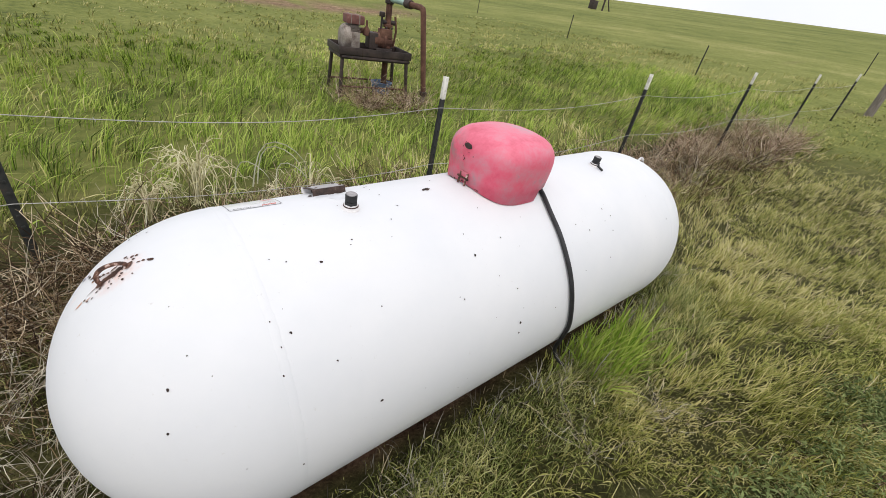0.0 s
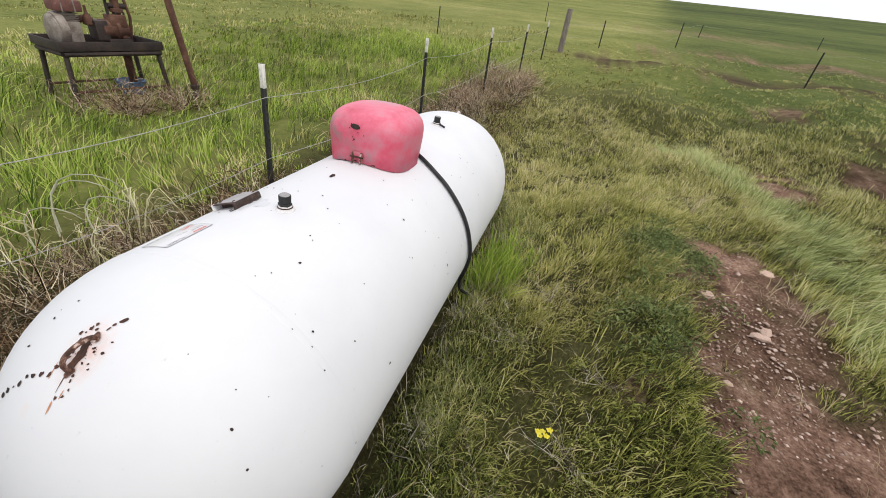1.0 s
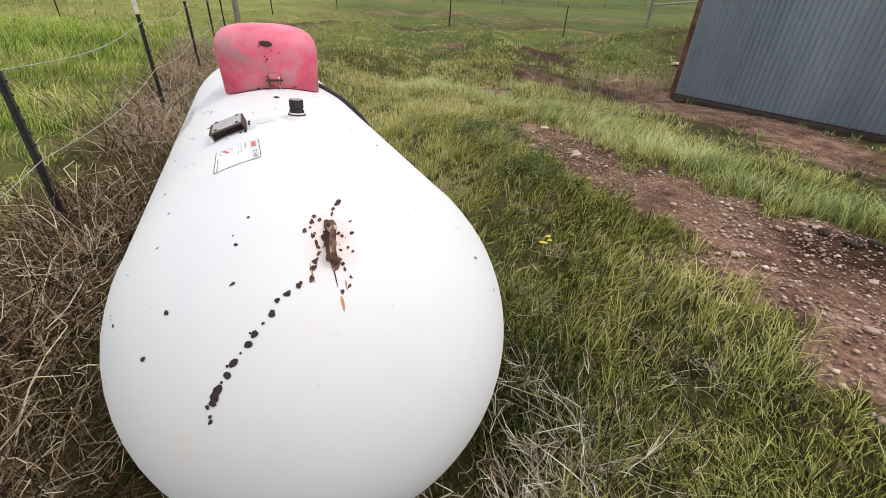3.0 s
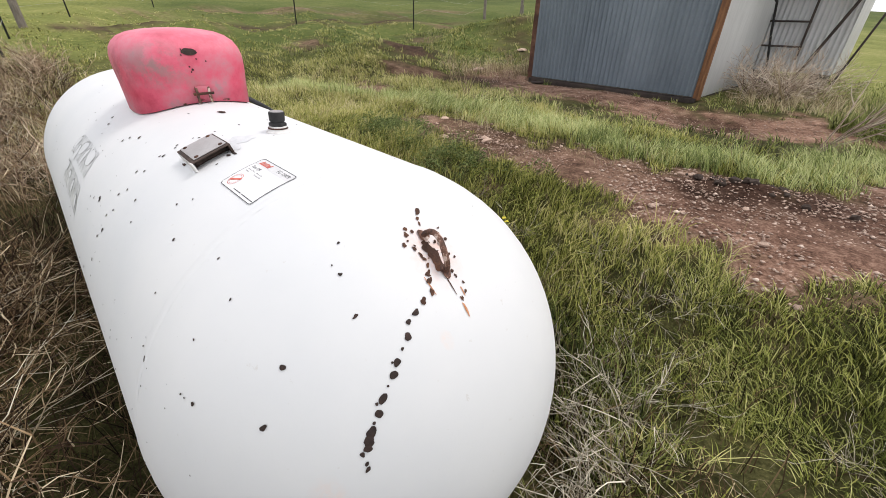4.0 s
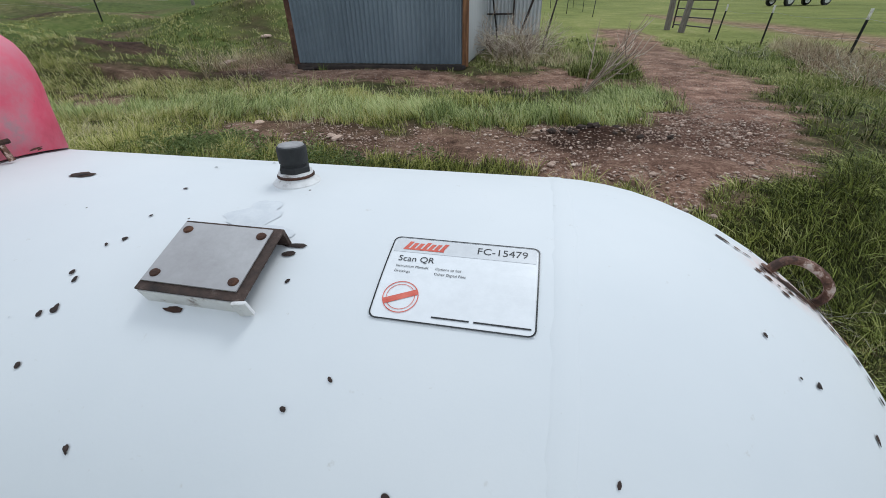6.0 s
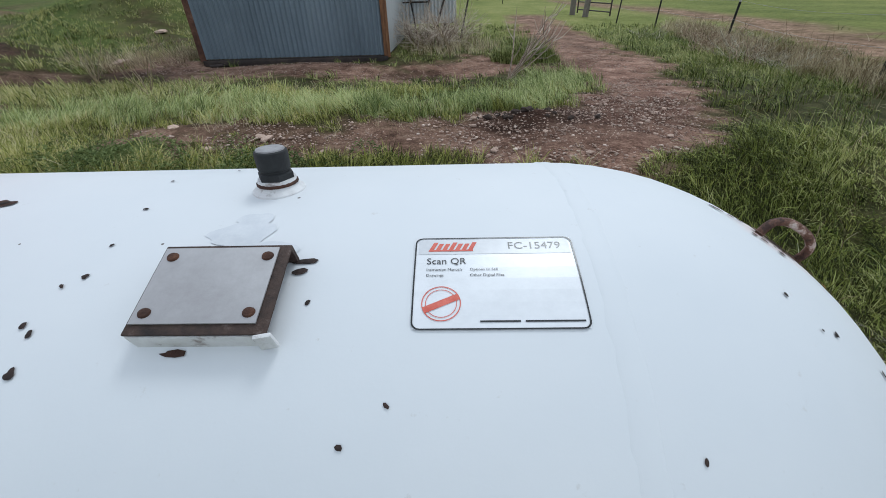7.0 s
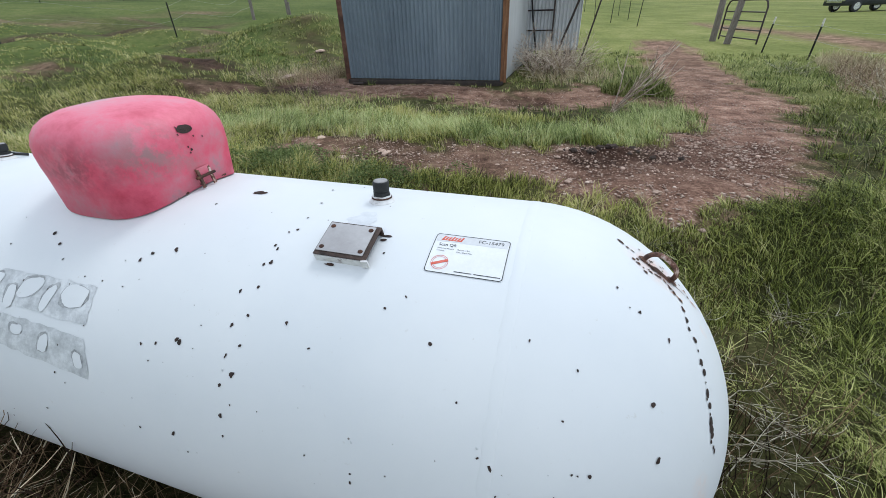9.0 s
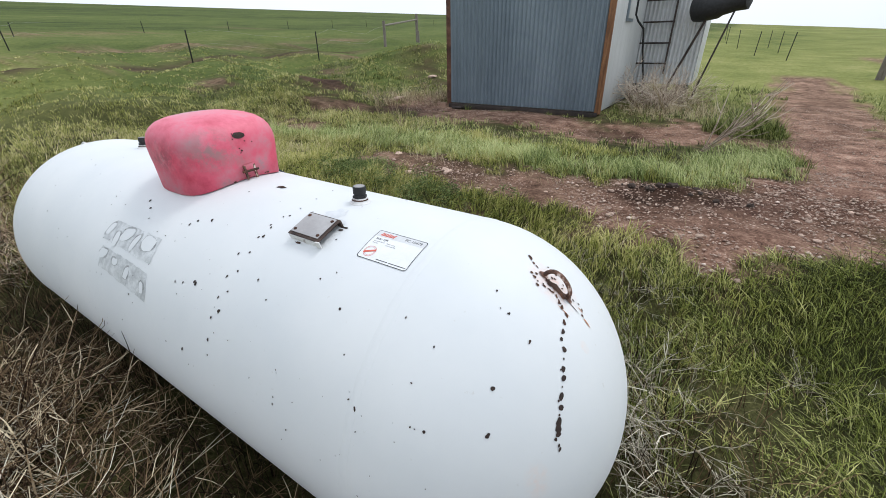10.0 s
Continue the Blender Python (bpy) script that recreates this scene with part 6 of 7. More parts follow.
def free_of_shed(x, y):
    return ~((x > -0.05) & (x < 2.7) & (y < -5.58) & (y > -8.3)) & ~((x > -1.05) & (x < 0.3) & (y < -8.4) & (y > -9.95))


def sow(n, x0, x1, y0, y1, seed, density=None, limit=0.45):
    r = np.random.default_rng(seed)
    x, y = r.uniform(x0, x1, n), r.uniform(y0, y1, n)
    k = (bare(x, y) < limit + 0.25 * (r.random(n) - 0.5)) & free_of_tank(x, y) & free_of_shed(x, y)
    if density is not None:
        k &= r.random(n) < density(x, y)
    return x[k], y[k], r


def clumped(x, y, seed):
    return np.clip(0.55 + 0.5 * wobble(x, y, 2.2, seed) + 0.35 * wobble(x, y, 6.0, seed + 1), 0.06, 1)


def hummock(x, y):
    """Taller and shorter growth, a hand's width to an arm's length apart."""
    return np.clip(0.8 + 0.38 * wobble(x, y, 2.9, 71) + 0.3 * wobble(x, y, 6.3, 72) + 0.15 * wobble(x, y, 1.0, 73), 0.3, 1.5)


FENCE_Y = lambda x: 1.12 - 0.07 * x
# short mixed turf between tank and track
x, y, r = sow(31000, -3.0, 4.2, -3.4, -0.4, 21, lambda x, y: np.clip(clumped(x, y, 5) * 1.4, 0.35, 1) * np.where(y > -2.2, 1, 0.6) * np.clip((x + 2.3) / 0.7, 0.1, 1) * np.where((x < -1.3) & (y > -0.72), 0.15, 1) * np.clip((np.hypot(np.maximum(np.abs(x) - HALF, 0), y) - 0.5) / 0.35, 0.2, 1) * np.clip(1.1 - 0.3 * np.maximum(x, 0), 0.1, 1))
h = (0.05 + 0.075 * r.random(len(x))) * hummock(x, y)
tufts("turf", x, y, h, 0.0022 + 0.0018 * r.random(len(x)), 0.7 + 0.6 * r.random(len(x)), GRASS, "short mixed green and straw prairie grass", seed=1, each=12, comb=0.45)
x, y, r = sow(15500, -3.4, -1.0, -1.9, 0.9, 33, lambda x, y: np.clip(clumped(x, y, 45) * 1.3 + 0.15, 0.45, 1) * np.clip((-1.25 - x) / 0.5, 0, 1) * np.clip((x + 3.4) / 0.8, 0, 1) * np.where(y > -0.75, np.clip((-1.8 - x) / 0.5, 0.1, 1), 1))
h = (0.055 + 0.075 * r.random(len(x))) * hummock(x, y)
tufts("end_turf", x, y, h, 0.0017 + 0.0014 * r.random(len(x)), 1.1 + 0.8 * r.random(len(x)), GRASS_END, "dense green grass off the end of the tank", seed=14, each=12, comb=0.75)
x, y, r = sow(15000, 1.3, 6.5, -4.4, 0.5, 39, lambda x, y: np.clip(clumped(x, y, 48) * 1.3, 0.4, 1) * np.clip((x - 1.3) / 1.2, 0, 1) * np.clip((6.5 - x) / 2.0, 0, 1))
tufts("slope_turf", x, y, (0.07 + 0.08 * r.random(len(x))) * hummock(x, y), 0.0034 + 0.0026 * r.random(len(x)), 0.8 + 0.7 * r.random(len(x)), GRASS_OLIVE, "rough olive grass on the rise past the tank", seed=20, each=8, comb=0.4, foot=0.02)
# dark grass and dead stalks by the tank's flank; the deeper green carries part of its shade
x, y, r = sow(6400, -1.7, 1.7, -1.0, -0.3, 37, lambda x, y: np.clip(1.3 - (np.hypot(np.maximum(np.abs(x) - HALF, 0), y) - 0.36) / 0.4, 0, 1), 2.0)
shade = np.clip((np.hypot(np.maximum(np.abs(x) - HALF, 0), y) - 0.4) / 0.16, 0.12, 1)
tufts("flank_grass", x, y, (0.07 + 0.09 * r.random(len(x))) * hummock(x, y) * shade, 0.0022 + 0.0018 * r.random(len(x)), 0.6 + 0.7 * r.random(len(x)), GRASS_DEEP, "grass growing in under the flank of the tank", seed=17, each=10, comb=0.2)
x, y, r = sow(420, -1.8, 1.8, -0.8, -0.4, 38, lambda x, y: np.clip(1.2 - (np.hypot(np.maximum(np.abs(x) - HALF, 0), y) - 0.4) / 0.25, 0, 1), 2.0)
tufts("flank_stalks", x, y, 0.08 + 0.12 * r.random(len(x)), 0.0018 + 0.0012 * r.random(len(x)), 0.9 + 0.8 * r.random(len(x)), GRASS_ASH, "grey dead stalks in under the flank of the tank", "weeds", seed=19, each=5, comb=0.1)
# feathery low weeds in patches
x, y, r = sow(1700, -3.4, 3.2, -2.5, 0.2, 22, lambda x, y: np.clip(1.3 * wobble(x, y, 1.5, 9) + 0.05, 0, 1))
n = len(x)
leafage("leafy_weeds", x, y, 0.03 + 0.045 * r.random(n), (0.05 + 0.06 * r.random(n)) * hummock(x, y), 0.012 + 0.01 * r.random(n), LEAF, "low feathery green weeds among the grass", 2, 64)
# a patch of broader low leaves at the edge of the track
r = np.random.default_rng(52)
x, y = np.concatenate([r.normal(0.85, 0.2, 70), r.normal(0.2, 0.35, 36)]), np.concatenate([r.normal(-1.6, 0.11, 70), r.normal(-1.45, 0.12, 36)])
n = len(x)
leafage("broad_leaf_patch", x, y, 0.05 + 0.05 * r.random(n), 0.06 + 0.06 * r.random(n), 0.014 + 0.013 * r.random(n), LEAF_DEEP, "leafy dark green weeds at the track's edge", 18, 110)
# straw litter
x, y, r = sow(2400, -4.0, 5.0, -3.6, -0.3, 23, lambda x, y: np.clip(0.5 + 0.6 * wobble(x, y, 1.9, 12), 0.1, 1) * np.where(x < -1.3, 0.4, 1), 0.8)
tufts("straw", x, y, 0.07 + 0.1 * r.random(len(x)), 0.002 + 0.0014 * r.random(len(x)), 1.1 + 0.8 * r.random(len(x)), GRASS_TAN, "dry straw lying among the grass", "straw", seed=3, each=5, comb=0.4)
# tall pale band inside the bend of the track
BAND = ((4.6, -2.3), (3.4, -2.75), (2.2, -2.85), (1.0, -2.6), (0.0, -2.6), (-0.6, -2.5), (-1.3, -2.65), (-1.85, -3.1), (-2.15, -4.1))
x, y, r = sow(13000, -2.6, 5.0, -4.6, -1.9, 24, lambda x, y: np.clip(1.25 - (along(x, y, BAND) + 0.16 * wobble(x, y, 3.0, 40)) / 0.34, 0, 1), 0.6)
tufts("tall_pale_grass", x, y, (0.1 + 0.12 * r.random(len(x))) * hummock(x, y), 0.002 + 0.0016 * r.random(len(x)), 0.5 + 0.5 * r.random(len(x)), GRASS_PALE, "tall pale seeding grass along the track", seed=4, each=13, comb=0.85)
# lush tuft by the hose
r = np.random.default_rng(8)
x, y = r.normal(0.46, 0.1, 46), r.normal(-0.62, 0.08, 46)
tufts("lush_tuft", x, y, 0.2 + 0.16 * r.random(46), 0.005 + 0.004 * r.random(46), 0.5 + 0.5 * r.random(46), GRASS_BRIGHT, "lush bright green grass tuft beside the tank", seed=5, each=8, comb=0.2)
# grass beyond the fence: tall and green, in lush and in duller drifts
def lushness(x, y):
    return np.clip(0.62 + 0.75 * wobble(x, y, 0.42, 81) + 0.3 * wobble(x, y, 1.6, 82) - 0.25 * sst(4.5, 8.0, y) + 0.2 * np.exp(-((x - 0.2) / 1.6) ** 2), 0, 1)


x, y, r = sow(23000, -9.0, 12.0, 1.2, 9.0, 25, lambda x, y: np.clip((x + 9) / 3, 0, 1) * np.clip(clumped(x, y, 15), 0.12, 1) * np.clip(1.25 - y / 9, 0.2, 1) * np.clip((y - FENCE_Y(x)) / 0.5, 0.05, 1) * (0.35 + 0.65 * lushness(x, y)))
h = (0.12 + 0.12 * r.random(len(x)) + 0.1 * lushness(x, y)) * np.clip((y - FENCE_Y(x)) / 1.0, 0.35, 1)
tufts("meadow_grass", x, y, h * np.clip(1.35 - y / 9, 0.35, 1) * np.where(np.hypot(x - 1.9, y - 3.6) < 0.9, 0.5, 1), 0.0045 + 0.0035 * r.random(len(x)) + 0.001 * np.maximum(y - 3, 0), 0.5 + 0.6 * r.random(len(x)), GRASS_LUSH, "tall lush green meadow grass behind the fence", seed=6, each=9, comb=0.6, foot=0.02)
x, y, r = sow(20000, -8.0, 18.0, 1.2, 18.0, 26, lambda x, y: np.clip(0.5 + 0.6 * wobble(x, y, 1.1, 19), 0.1, 1) * np.clip(1.3 - y / 20, 0.2, 1) * (1.15 - lushness(x, y)))
tufts("meadow_mixed", x, y, (0.12 + 0.14 * r.random(len(x))) * np.clip(1.2 - y / 16, 0.35, 1), 0.004 + 0.004 * r.random(len(x)) + 0.0006 * y, 0.6 + 0.7 * r.random(len(x)), GRASS_OLIVE, "duller olive and straw meadow grass", seed=7, each=8, comb=0.6, foot=0.025)
# around the shed and out to the field
x, y, r = sow(12500, -6.5, 9.0, -11.0, -3.0, 27, lambda x, y: np.clip(clumped(x, y, 23), 0.1, 1))
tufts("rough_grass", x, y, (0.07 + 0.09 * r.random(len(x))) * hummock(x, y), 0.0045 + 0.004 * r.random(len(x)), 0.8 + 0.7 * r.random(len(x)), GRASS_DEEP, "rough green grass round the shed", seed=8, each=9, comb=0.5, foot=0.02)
x, y, r = sow(12500, -9.0, -2.4, -9.0, 2.5, 28, lambda x, y: np.clip(clumped(x, y, 27), 0.1, 1) * np.clip((x + 9) / 3.2, 0, 1))
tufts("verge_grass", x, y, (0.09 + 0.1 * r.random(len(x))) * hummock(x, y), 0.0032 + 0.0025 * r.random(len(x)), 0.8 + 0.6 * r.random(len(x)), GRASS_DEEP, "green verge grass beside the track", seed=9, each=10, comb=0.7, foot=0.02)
x, y, r = sow(16500, 3.2, 16.0, -10.0, 1.0, 29, lambda x, y: np.clip(clumped(x, y, 31), 0.12, 1) * np.clip(1.3 - x / 16, 0.3, 1))
tufts("slope_grass", x, y, (0.06 + 0.1 * r.random(len(x))) * np.clip(1.3 - x / 14, 0.4, 1) * hummock(x * 0.5, y * 0.5), 0.004 + 0.003 * r.random(len(x)) + 0.0004 * x, 0.8 + 0.7 * r.random(len(x)), GRASS_OLIVE, "green and straw grass on the rising slope", seed=10, each=9, comb=0.5, foot=0.02)


# dead weeds: dry tangle along the fence and at the tank's ends
def dry_zone(x, y):
    a = np.clip(1.5 - along(x, y, ((-3.2, 1.25), (-1.75, 0.8), (-1.0, 0.72), (0.6, 0.7), (1.6, 0.65))) / 0.45, 0, 1)
    b = np.clip(1.4 - along(x, y, ((1.5, 0.62), (2.6, 0.6), (4.5, 0.5), (7.6, 0.9))) / 0.6, 0, 1)
    c = 0.8 * np.clip(1.4 - along(x, y, ((-1.5, -0.65), (-1.78, -0.1), (-1.85, 0.4), (-1.8, 0.9))) / 0.35, 0, 1)
    return np.maximum(np.maximum(a, b), c)


x, y, r = sow(17000, -7.0, -3.0, -11, -1.5, 35, lambda x, y: np.clip(1.2 - (along(x, y, ((-4.6, -2.8), (-5.2, -4.8), (-5.3, -6.5), (-6.2, -10.0))) + 0.25 * wobble(x, y, 1.7, 5)) / 0.42, 0, 1))
tufts("tan_grass", x, y, 0.16 + 0.16 * r.random(len(x)), 0.003 + 0.0025 * r.random(len(x)), 0.6 + 0.6 * r.random(len(x)), GRASS_TAN, "tan dead grass along the track fence", "grass", seed=15, each=8)
x, y, r = sow(2600, -2.6, 0.2, -10.5, -5.2, 36, lambda x, y: np.clip(1.1 - np.hypot((x + 0.95) / 0.8, (y + 6.6) / 1.3), 0, 1))
tufts("tan_tufts", x, y, 0.1 + 0.16 * r.random(len(x)), 0.003 + 0.0025 * r.random(len(x)), 0.6 + 0.8 * r.random(len(x)), GRASS_TAN, "tan grass tufts round the brush heap", "grass", seed=16, each=8)
x, y, r = sow(2600, 2.7, 5.2, -8.0, -4.6, 40, lambda x, y: np.clip(1.1 - np.hypot((x - 3.6) / 0.9, (y + 6.1) / 1.2), 0, 1), 0.9)
tufts("tan_verge", x, y, 0.1 + 0.16 * r.random(len(x)), 0.003 + 0.0025 * r.random(len(x)), 0.6 + 0.8 * r.random(len(x)), GRASS_TAN, "tan dead grass at the corner of the shed", "grass", seed=22, each=7)
x, y, r = sow(2600, 1.4, 8.0, -0.2, 1.6, 41, lambda x, y: np.clip(1.2 - (along(x, y, ((1.5, 0.62), (2.6, 0.65), (4.5, 0.65), (7.6, 0.9))) + 0.15 * wobble(x, y, 2.1, 51)) / 0.42, 0, 1), 2.0)
tufts("fence_straw", x, y, 0.12 + 0.16 * r.random(len(x)), 0.0026 + 0.0022 * r.random(len(x)), 0.9 + 0.9 * r.random(len(x)), GRASS_TAN, "pinkish straw matted along the fence past the tank", "straw", seed=23, each=6, comb=0.2, foot=0.03)
x, y, r = sow(11000, -3.9, 6.6, -1.2, 2.0, 31, dry_zone, 2.0)
tufts("dry_weeds", x, y, 0.08 + 0.16 * r.random(len(x)), 0.002 + 0.0016 * r.random(len(x)), 0.9 + 1.0 * r.random(len(x)), GRASS_DRY, "dead brown weed stalks matted along the fence", "weeds", seed=12, each=7, comb=0.2, foot=0.03)


def tangle(seed, mat, stems, reach, r0, rise=1.25):
    """A dead weed: stems that lean out from a broad foot, each with side twigs that fork off along it."""
    q = random.Random(seed)
    bm = bmesh.new()
    for k in range(stems):
        az, el = q.uniform(0, 6.283), q.uniform(0.1, rise)
        d = Vector((math.cos(az) * math.cos(el), math.sin(az) * math.cos(el), math.sin(el)))
        p = Vector((q.gauss(0, 0.07), q.gauss(0, 0.07), 0.0))
        length = reach * q.uniform(0.5, 1.15)
        pts_ = [p.copy()]
        for j in range(5):
            d = (d + Vector((q.gauss(0, 0.16), q.gauss(0, 0.16), q.gauss(-0.03, 0.15)))).normalized()
            p = p + d * length / 5
            p.z = max(p.z, 0.004)
            pts_.append(p.copy())
        r = r0 * q.uniform(0.6, 1.35)
        tube(pts_, r, 3, bm, 0.35, False)
        for f in range(5):
            i = q.randint(1, 5)
            o = pts_[i]
            fwd = (pts_[i] - pts_[i - 1]).normalized()
            e = (fwd + Vector((q.gauss(0, 0.6), q.gauss(0, 0.6), q.gauss(0, 0.5)))).normalized()
            g = (e + Vector((q.gauss(0, 0.35), q.gauss(0, 0.35), q.gauss(0, 0.35)))).normalized()
            m_ = length * q.uniform(0.09, 0.2)
            tube([o, o + e * m_, o + e * m_ + g * m_], r * 0.6, 3, bm, 0.4, False)
    return mesh_of("dry_bush", bm, mat, False)


WEEDS = [tangle(50 + k, m_, n_, l_, r_, e_) for k, (m_, n_, l_, r_, e_) in enumerate(((TWIG_MIX, 38, 0.42, 0.0028, 1.2), (TWIG_MIX, 38, 0.36, 0.0026, 0.95), (TWIG_MIX, 32, 0.48, 0.0034, 1.3), (TWIG_ROSE, 32, 0.38, 0.003, 1.2), (TWIG_ROSE, 30, 0.34, 0.0032, 1.3), (TWIG_BONE, 34, 0.36, 0.0025, 1.0), (TWIG_BONE, 16, 0.46, 0.0028, 1.0)))]
wr = random.Random(77)


def branchy(name, seed, mat, stems, reach, r0):
    """A sparse dead weed whose thin stems fork again and again."""
    q = random.Random(seed)
    bm = bmesh.new()
    def grow(p, d, length, r, depth):
        mid = p + d * length * 0.5 + Vector((q.uniform(-1, 1), q.uniform(-1, 1), q.uniform(-0.5, 0.8))) * length * 0.07
        end = p + d * length
        end.z = max(end.z, 0.0)
        tube([p, mid, end], r, 3, bm, 0.6, False)
        if depth:
            for k in range(3 if depth > 1 else 4):
                e = (d + Vector((q.gauss(0, 0.55), q.gauss(0, 0.55), q.gauss(0.05, 0.4)))).normalized()
                grow(mid if k == 0 else end, e, length * q.uniform(0.5, 0.8), r * 0.62, depth - 1)
    for k in range(stems):
        az, el = q.uniform(0, 6.283), q.uniform(0.1, 1.1)
        grow(Vector((q.uniform(-0.06, 0.06), q.uniform(-0.06, 0.06), 0)), Vector((math.cos(az) * math.cos(el), math.sin(az) * math.cos(el), math.sin(el))), reach * q.uniform(0.35, 0.6), r0, 3)
    return mesh_of(name, bm, mat, False)


def weeping(seed, mat, stems, tall, reach, r0):
    """A bleached weed whose stems rise from one root, arch over and hang, with short side twigs."""
    q = random.Random(seed)
    bm = bmesh.new()
    for k in range(stems):
        az, out, up = q.uniform(0, 6.283), reach * q.uniform(0.35, 1.0), tall * q.uniform(0.65, 1.05)
        pts_ = []
        for j in range(8):
            f = j / 7
            pts_.append(Vector((math.cos(az) * out * f + q.gauss(0, 0.008), math.sin(az) * out * f + q.gauss(0, 0.008), max(0.01, up * math.sin(math.pi * (0.04 + 0.82 * f ** 0.8)) + q.gauss(0, 0.006)))))
        tube(pts_, r0, 4, bm, 0.4, False)
        for f in range(5):
            o = pts_[q.randint(2, 7)]
            e = Vector((math.cos(az) + q.gauss(0, 0.6), math.sin(az) + q.gauss(0, 0.6), q.gauss(0, 0.6))).normalized()
            tube([o, o + e * 0.04, o + (e + Vector((0, 0, -0.4))).normalized() * 0.085], r0 * 0.6, 3, bm, 0.4, False)
    return mesh_of("tumbleweed", bm, mat, False)


WEEDS.append(branchy("dry_bush", 71, TWIG_BONE, 6, 0.42, 0.0026))
WEEDS.append(branchy("dry_bush", 72, TWIG_MIX, 6, 0.42, 0.0026))
WEEDS.append(branchy("dry_bush", 73, TWIG_BONE, 4, 0.38, 0.0044))
WEEDS.append(branchy("dry_bush", 74, TWIG_HEAP, 6, 0.6, 0.0075))
TUMBLES = [weeping(91, TWIG_STRAW, 26, 0.36, 0.3, 0.004), tangle(92, TWIG_ROSE, 60, 0.3, 0.003, 1.4), weeping(93, TWIG_STRAW, 11, 0.4, 0.36, 0.0036)]
for x, y, sc_, k in ((-0.88, 1.62, 1.15, 0), (-1.15, 1.5, 0.8, 0), (-0.32, 1.45, 0.8, 1), (-0.6, 1.38, 0.7, 1), (-2.1, 1.2, 1.0, 1), (-2.6, 0.95, 0.9, 1), (2.0, 3.5, 0.8, 1), (1.6, 3.6, 0.8, 1), (2.3, 0.75, 0.8, 1), (3.6, 0.75, 0.9, 1), (-0.32, 1.25, 1.0, 2), (-0.62, 1.2, 0.8, 2)):
    ob = new("tumbleweed" if k == 1 else "arching_weed", TUMBLES[k])
    ob.matrix_basis = pose(x, y, float(land(x, y)) - 0.01, wr.uniform(-10, 10), wr.uniform(-10, 10), wr.uniform(0, 360)) @ Matrix.Diagonal((sc_, sc_, sc_, 1))
    if k == 1:
        tagged(ob, "brown tumbleweed lodged among dead weeds", "tumbleweed", "tumbleweeds")
    else:
        tagged(ob, "bleached arching weed standing at the wire fence", "weed", "arching weeds")


def bush(x, y, s, k, label, group, sink=0.02, category="dry bush"):
    ob = new("dry_bush", WEEDS[k])
    ob.matrix_basis = pose(x, y, float(land(x, y)) - sink, wr.uniform(-12, 12), wr.uniform(-12, 12), wr.uniform(0, 360)) @ Matrix.Diagonal((s, s, s * wr.uniform(0.75, 1.05), 1))
    return tagged(ob, label, category, group)


for k in range(68):
    x = -3.0 + 3.9 * (k + wr.random()) / 68
    y = wr.choice((0.76, 0.86, 0.98, 1.12)) + wr.uniform(-0.08, 0.1) - 0.03 * x
    if x < -1.1:
        y = wr.uniform(0.3, 1.3) if x < -1.75 else wr.uniform(0.62, 1.25)
    bush(x, y, wr.uniform(0.75, 1.1), wr.choice((0, 0, 1, 1, 2, 8)), "dead brown tangled weed along the fence", "fence weeds")
for k in range(9):
    x = -2.6 + 3.0 * (k + wr.random()) / 9
    bush(x, wr.uniform(0.75, 1.2), wr.uniform(0.8, 1.0), 6, "long bleached stalks over the dead brown weeds", "fence stalks")
for k in range(42):
    x = 1.7 + 6.0 * wr.random() ** 1.3
    bush(x, wr.uniform(0.25, 1.15) - 0.01 * x, wr.uniform(0.9, 1.3), wr.choice((3, 3, 4, 4, 7, 2)), "dry pinkish straw-coloured weed past the end of the tank", "end weeds")
for x, y, q in ((-1.6, -0.36, 0.75), (-1.56, -0.5, 0.8), (-1.66, -0.2, 0.7), (-1.45, -0.62, 0.7), (-1.62, 0.02, 0.6), (-1.2, -0.62, 0.45), (-0.75, -0.62, 0.35), (-1.6, 0.3, 0.65), (-1.68, 0.46, 0.75), (1.66, -0.1, 0.6), (1.6, -0.35, 0.55)):
    bush(x, y, q, 5, "bleached dry weed beside the tank", "tank weeds", 0.0)
for x, y, q in ((-1.72, -0.4, 0.75), (-1.86, 0.3, 0.8)):
    bush(x, y, q, 9, "bleached branching weed off the end of the tank", "branching weeds", 0.0)
for k in range(16):
    bush(wr.uniform(-1.15, -0.25), wr.uniform(-7.7, -6.5), wr.uniform(0.85, 1.25), 10, "bleached dry brush heaped by the shed", "shed brush")
for k in range(12):
    bush(wr.uniform(1.25, 2.3), wr.uniform(3.3, 4.0), wr.uniform(0.9, 1.25), wr.randrange(1, 5), "dry weed under the pump table", "pump weeds")
for k in range(24):
    bush(wr.uniform(-5.4, -4.4), wr.uniform(-8.5, -3.0), wr.uniform(0.9, 1.3), wr.choice((3, 4, 5)), "dry weed beside the track fence", "track weeds")
for x, y in ((3.1, -6.3), (3.3, -6.9), (2.9, -5.6), (4.2, -7.2), (3.6, -6.0)):
    bush(x, y, 0.8, 4, "dry weed at the corner of the shed", "corner weeds")

for x, y, q in ((-1.36, -1.02, 0.5), (-1.5, -0.72, 0.5), (-1.5, -1.12, 0.42), (-0.72, -1.1, 0.4), (-0.95, -0.88, 0.45), (0.28, -0.95, 0.4), (-0.1, -0.82, 0.42), (-1.1, -1.2, 0.35), (-0.35, -1.2, 0.35), (-2.05, -0.85, 0.4), (-2.3, -0.4, 0.4)):
    bush(x, y, q, 6, "small bleached dry sprig in the grass", "dry sprigs", 0.0)

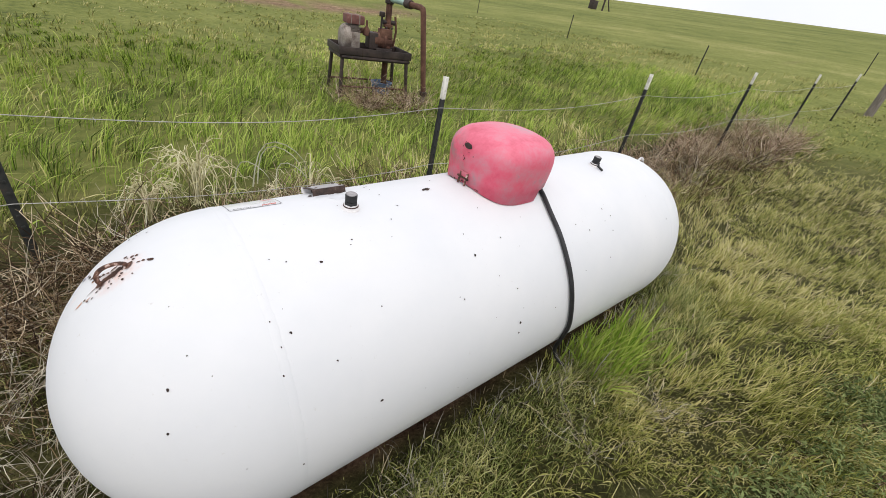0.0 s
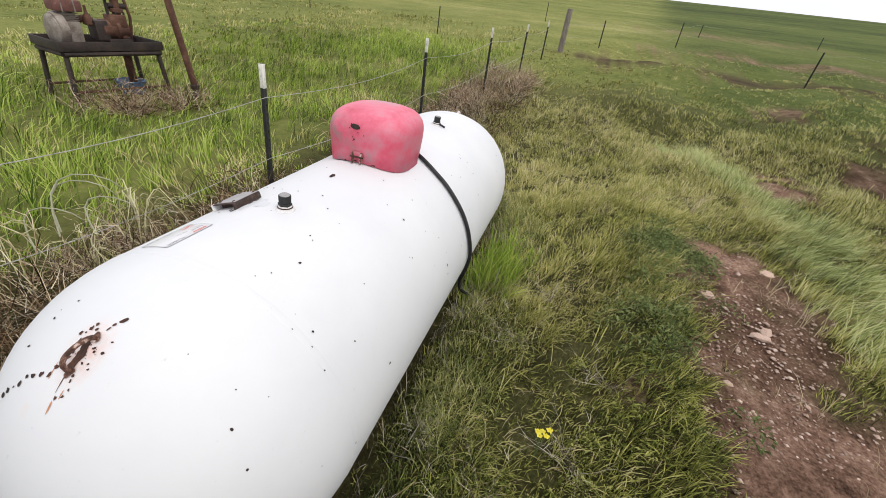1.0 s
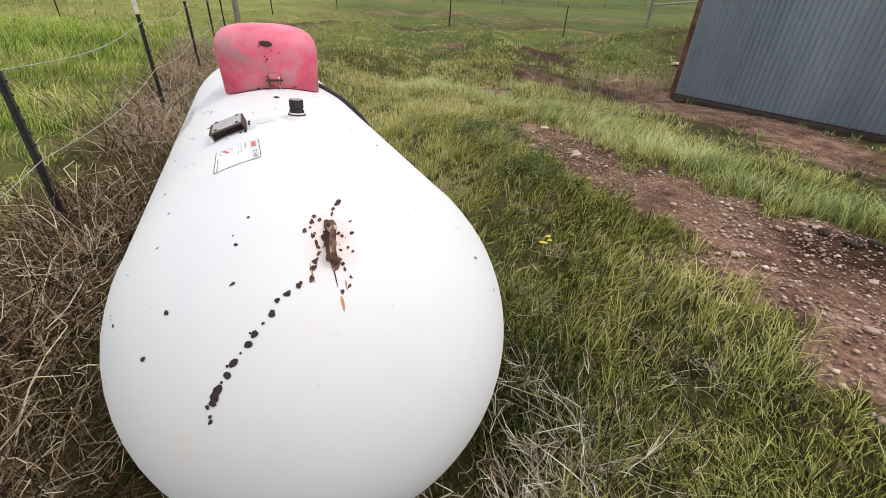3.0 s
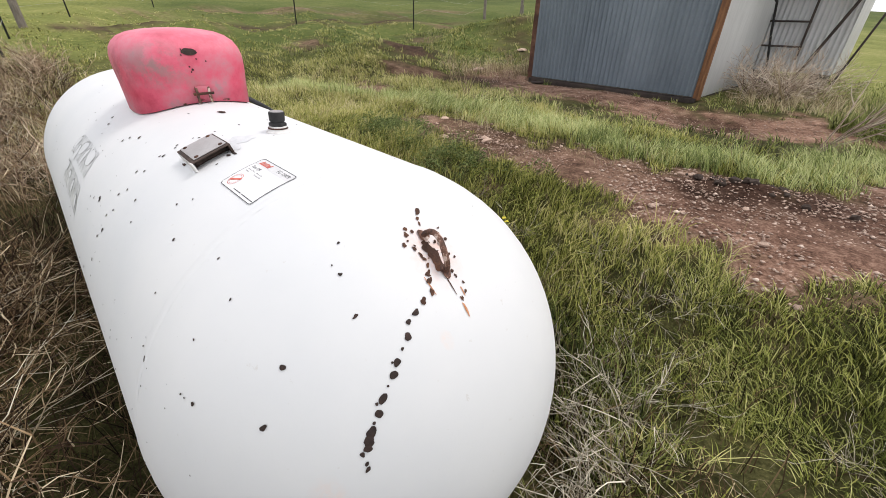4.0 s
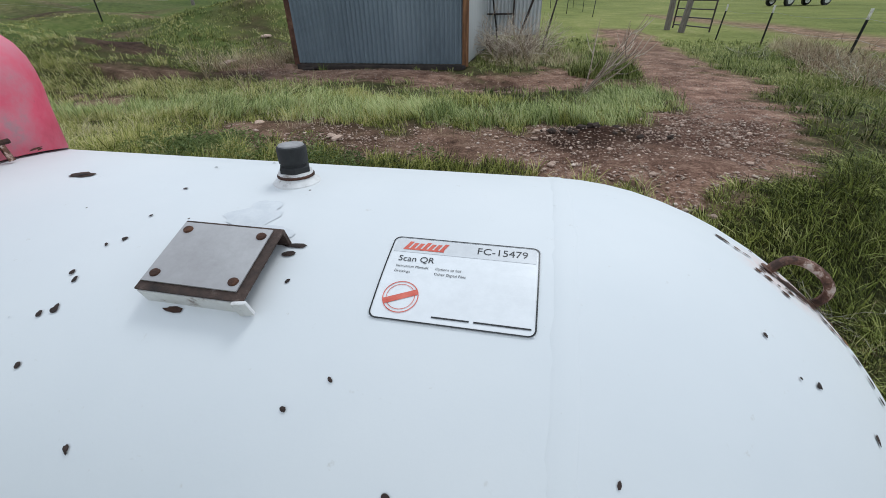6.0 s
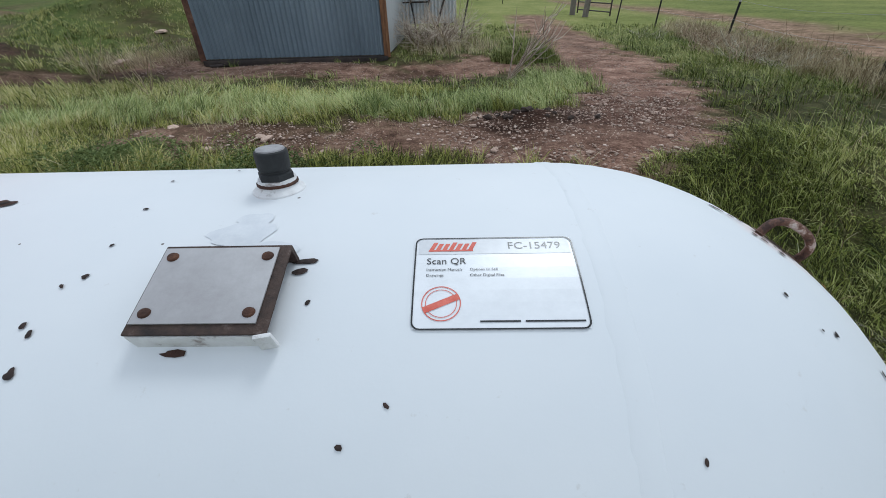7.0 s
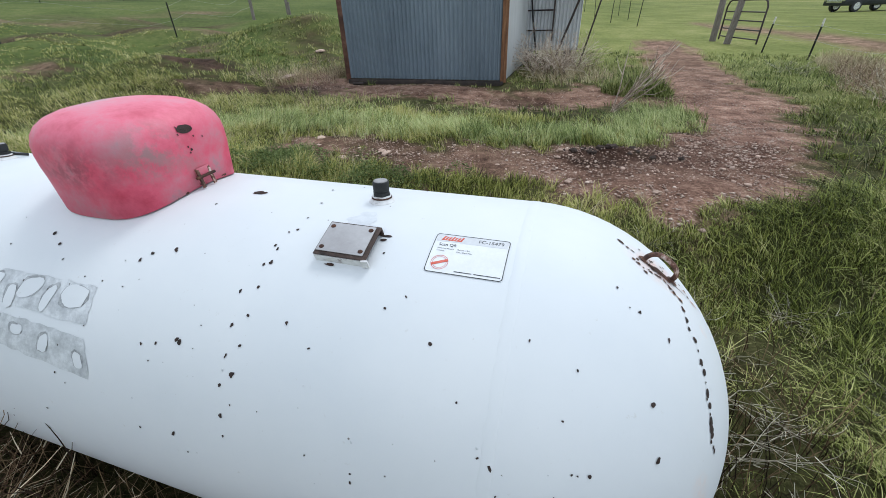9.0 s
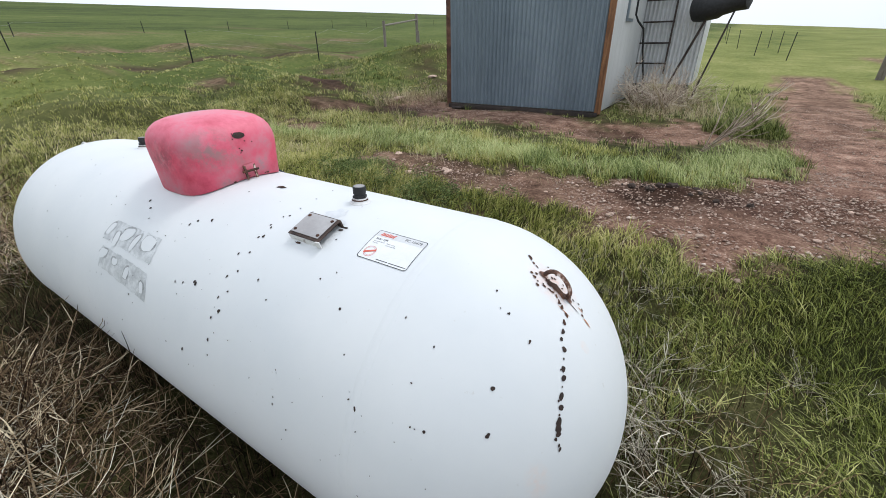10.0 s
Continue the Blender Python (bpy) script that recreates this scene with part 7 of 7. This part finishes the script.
# arching pale-green dead stems at the fence
arch = thing("arching_weed", (-0.5, 1.4, float(land(-0.5, 1.4))), 0, "pale green arching dead stems at the fence", "weed")
for dx, dy, h, w in ((0, 0, 0.42, 0.36), (0.05, 0.08, 0.36, 0.3), (-0.1, 0.02, 0.3, 0.22), (0.12, -0.06, 0.3, 0.2)):
    pts_ = [(-0.6 + dx + w * (k / 9), 1.38 + dy + 0.1 * math.sin(k * 0.7), float(land(-0.5, 1.4)) + 0.05 + h * math.sin(math.pi * (0.12 + 0.75 * k / 9))) for k in range(10)]
    part("stem", tube(pts_, 0.0042, 6, None, 0.5), TWIG_LICHEN, arch)
# tall pale stalks by the path
for x, y, h in ((2.0, -3.6, 0.5), (3.3, -4.6, 0.5), (-0.9, -6.2, 0.45)):
    st = thing("dead_stalk", (x, y, float(land(x, y))), 0, "bleached branching dead stalk standing in the grass", "weed", "dead stalks")
    for k in range(7):
        az = wr.uniform(0, 6.28)
        b = Vector((x, y, float(land(x, y)) - 0.01))
        part("stem", tube([b + Vector((math.cos(az) * 0.055 * s + 0.01 * math.sin(s * 2 + k), math.sin(az) * 0.055 * s, h * s / 5 * (0.7 + 0.06 * k))) for s in range(6)], 0.005, 5, None, 0.4), TWIG, st)

# one tall bleached weed that leans over the bend of the track
bx, by = -1.48, -4.05
bz = float(land(bx, by))
leaner = thing("dead_stalk", (bx, by, bz), 0, "tall bleached branching dead weed leaning over the grass", "weed")
lr = random.Random(19)
for k in range(8):
    d = Vector((-0.55 + lr.gauss(0, 0.16), -0.25 + lr.gauss(0, 0.2), 0.8 + lr.gauss(0, 0.12))).normalized()
    p = Vector((bx + lr.uniform(-0.02, 0.02), by + lr.uniform(-0.02, 0.02), bz - 0.01))
    pts_ = [p.copy()]
    for q in range(5):
        d = (d + Vector((lr.gauss(0, 0.1), lr.gauss(0, 0.1), lr.gauss(0.02, 0.08)))).normalized()
        p = p + d * lr.uniform(0.1, 0.16)
        pts_.append(p.copy())
    bm = tube(pts_, 0.0085, 5, None, 0.5)
    for q in range(5):
        a = pts_[lr.randint(2, 5)]
        e = (d + Vector((lr.gauss(0, 0.5), lr.gauss(0, 0.5), lr.gauss(0, 0.35)))).normalized()
        tube([a, a + e * 0.1, a + (e + Vector((0, 0, 0.25))).normalized() * 0.22], 0.0048, 4, bm, 0.4)
    part("stem", bm, TWIG_HEAP, leaner)

# green bush by the bin
shrub_x, shrub_y = -1.85, -5.3
r = np.random.default_rng(41)
n = 700
ang, rad, hh = r.uniform(0, 6.283, n), np.sqrt(r.random(n)) * 0.42, r.random(n)
x, y = shrub_x + rad * np.cos(ang), shrub_y + rad * np.sin(ang) * 0.8
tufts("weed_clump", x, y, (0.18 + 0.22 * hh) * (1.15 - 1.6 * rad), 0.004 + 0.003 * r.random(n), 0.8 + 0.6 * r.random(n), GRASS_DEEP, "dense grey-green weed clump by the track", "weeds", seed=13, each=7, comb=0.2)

# a little yellow flower
fx, fy = -0.71, -0.99
fz = float(land(fx, fy))
flower = thing("yellow_flower", (fx, fy, fz), 0, "small yellow wildflower in the grass", "flower")
for k in range(5):
    a = 1.25 * k
    tipp = Vector((fx + 0.018 * math.cos(a), fy + 0.018 * math.sin(a), fz + 0.125 + 0.008 * k))
    stem = part("stem", tube([(fx, fy, fz), (fx + 0.006 * math.cos(a), fy + 0.006 * math.sin(a), fz + 0.07), tipp], 0.0014, 5), STALK, flower)
    bl = bmesh.new()
    for j in range(5):
        w = 1.2566 * j
        own = blob(0.006, 0.0045, wr, 8, 0.1)
        bmesh.ops.transform(own, matrix=Matrix.Translation(tipp + Vector((0.006 * math.cos(w), 0.006 * math.sin(w), 0.002))) @ pose(0, 0, 0, wr.uniform(-25, 25), wr.uniform(-25, 25), 57.3 * w), verts=own.verts)
        bl = join(bl, own)
    part("petal", bl, PETAL, stem, smooth=False)
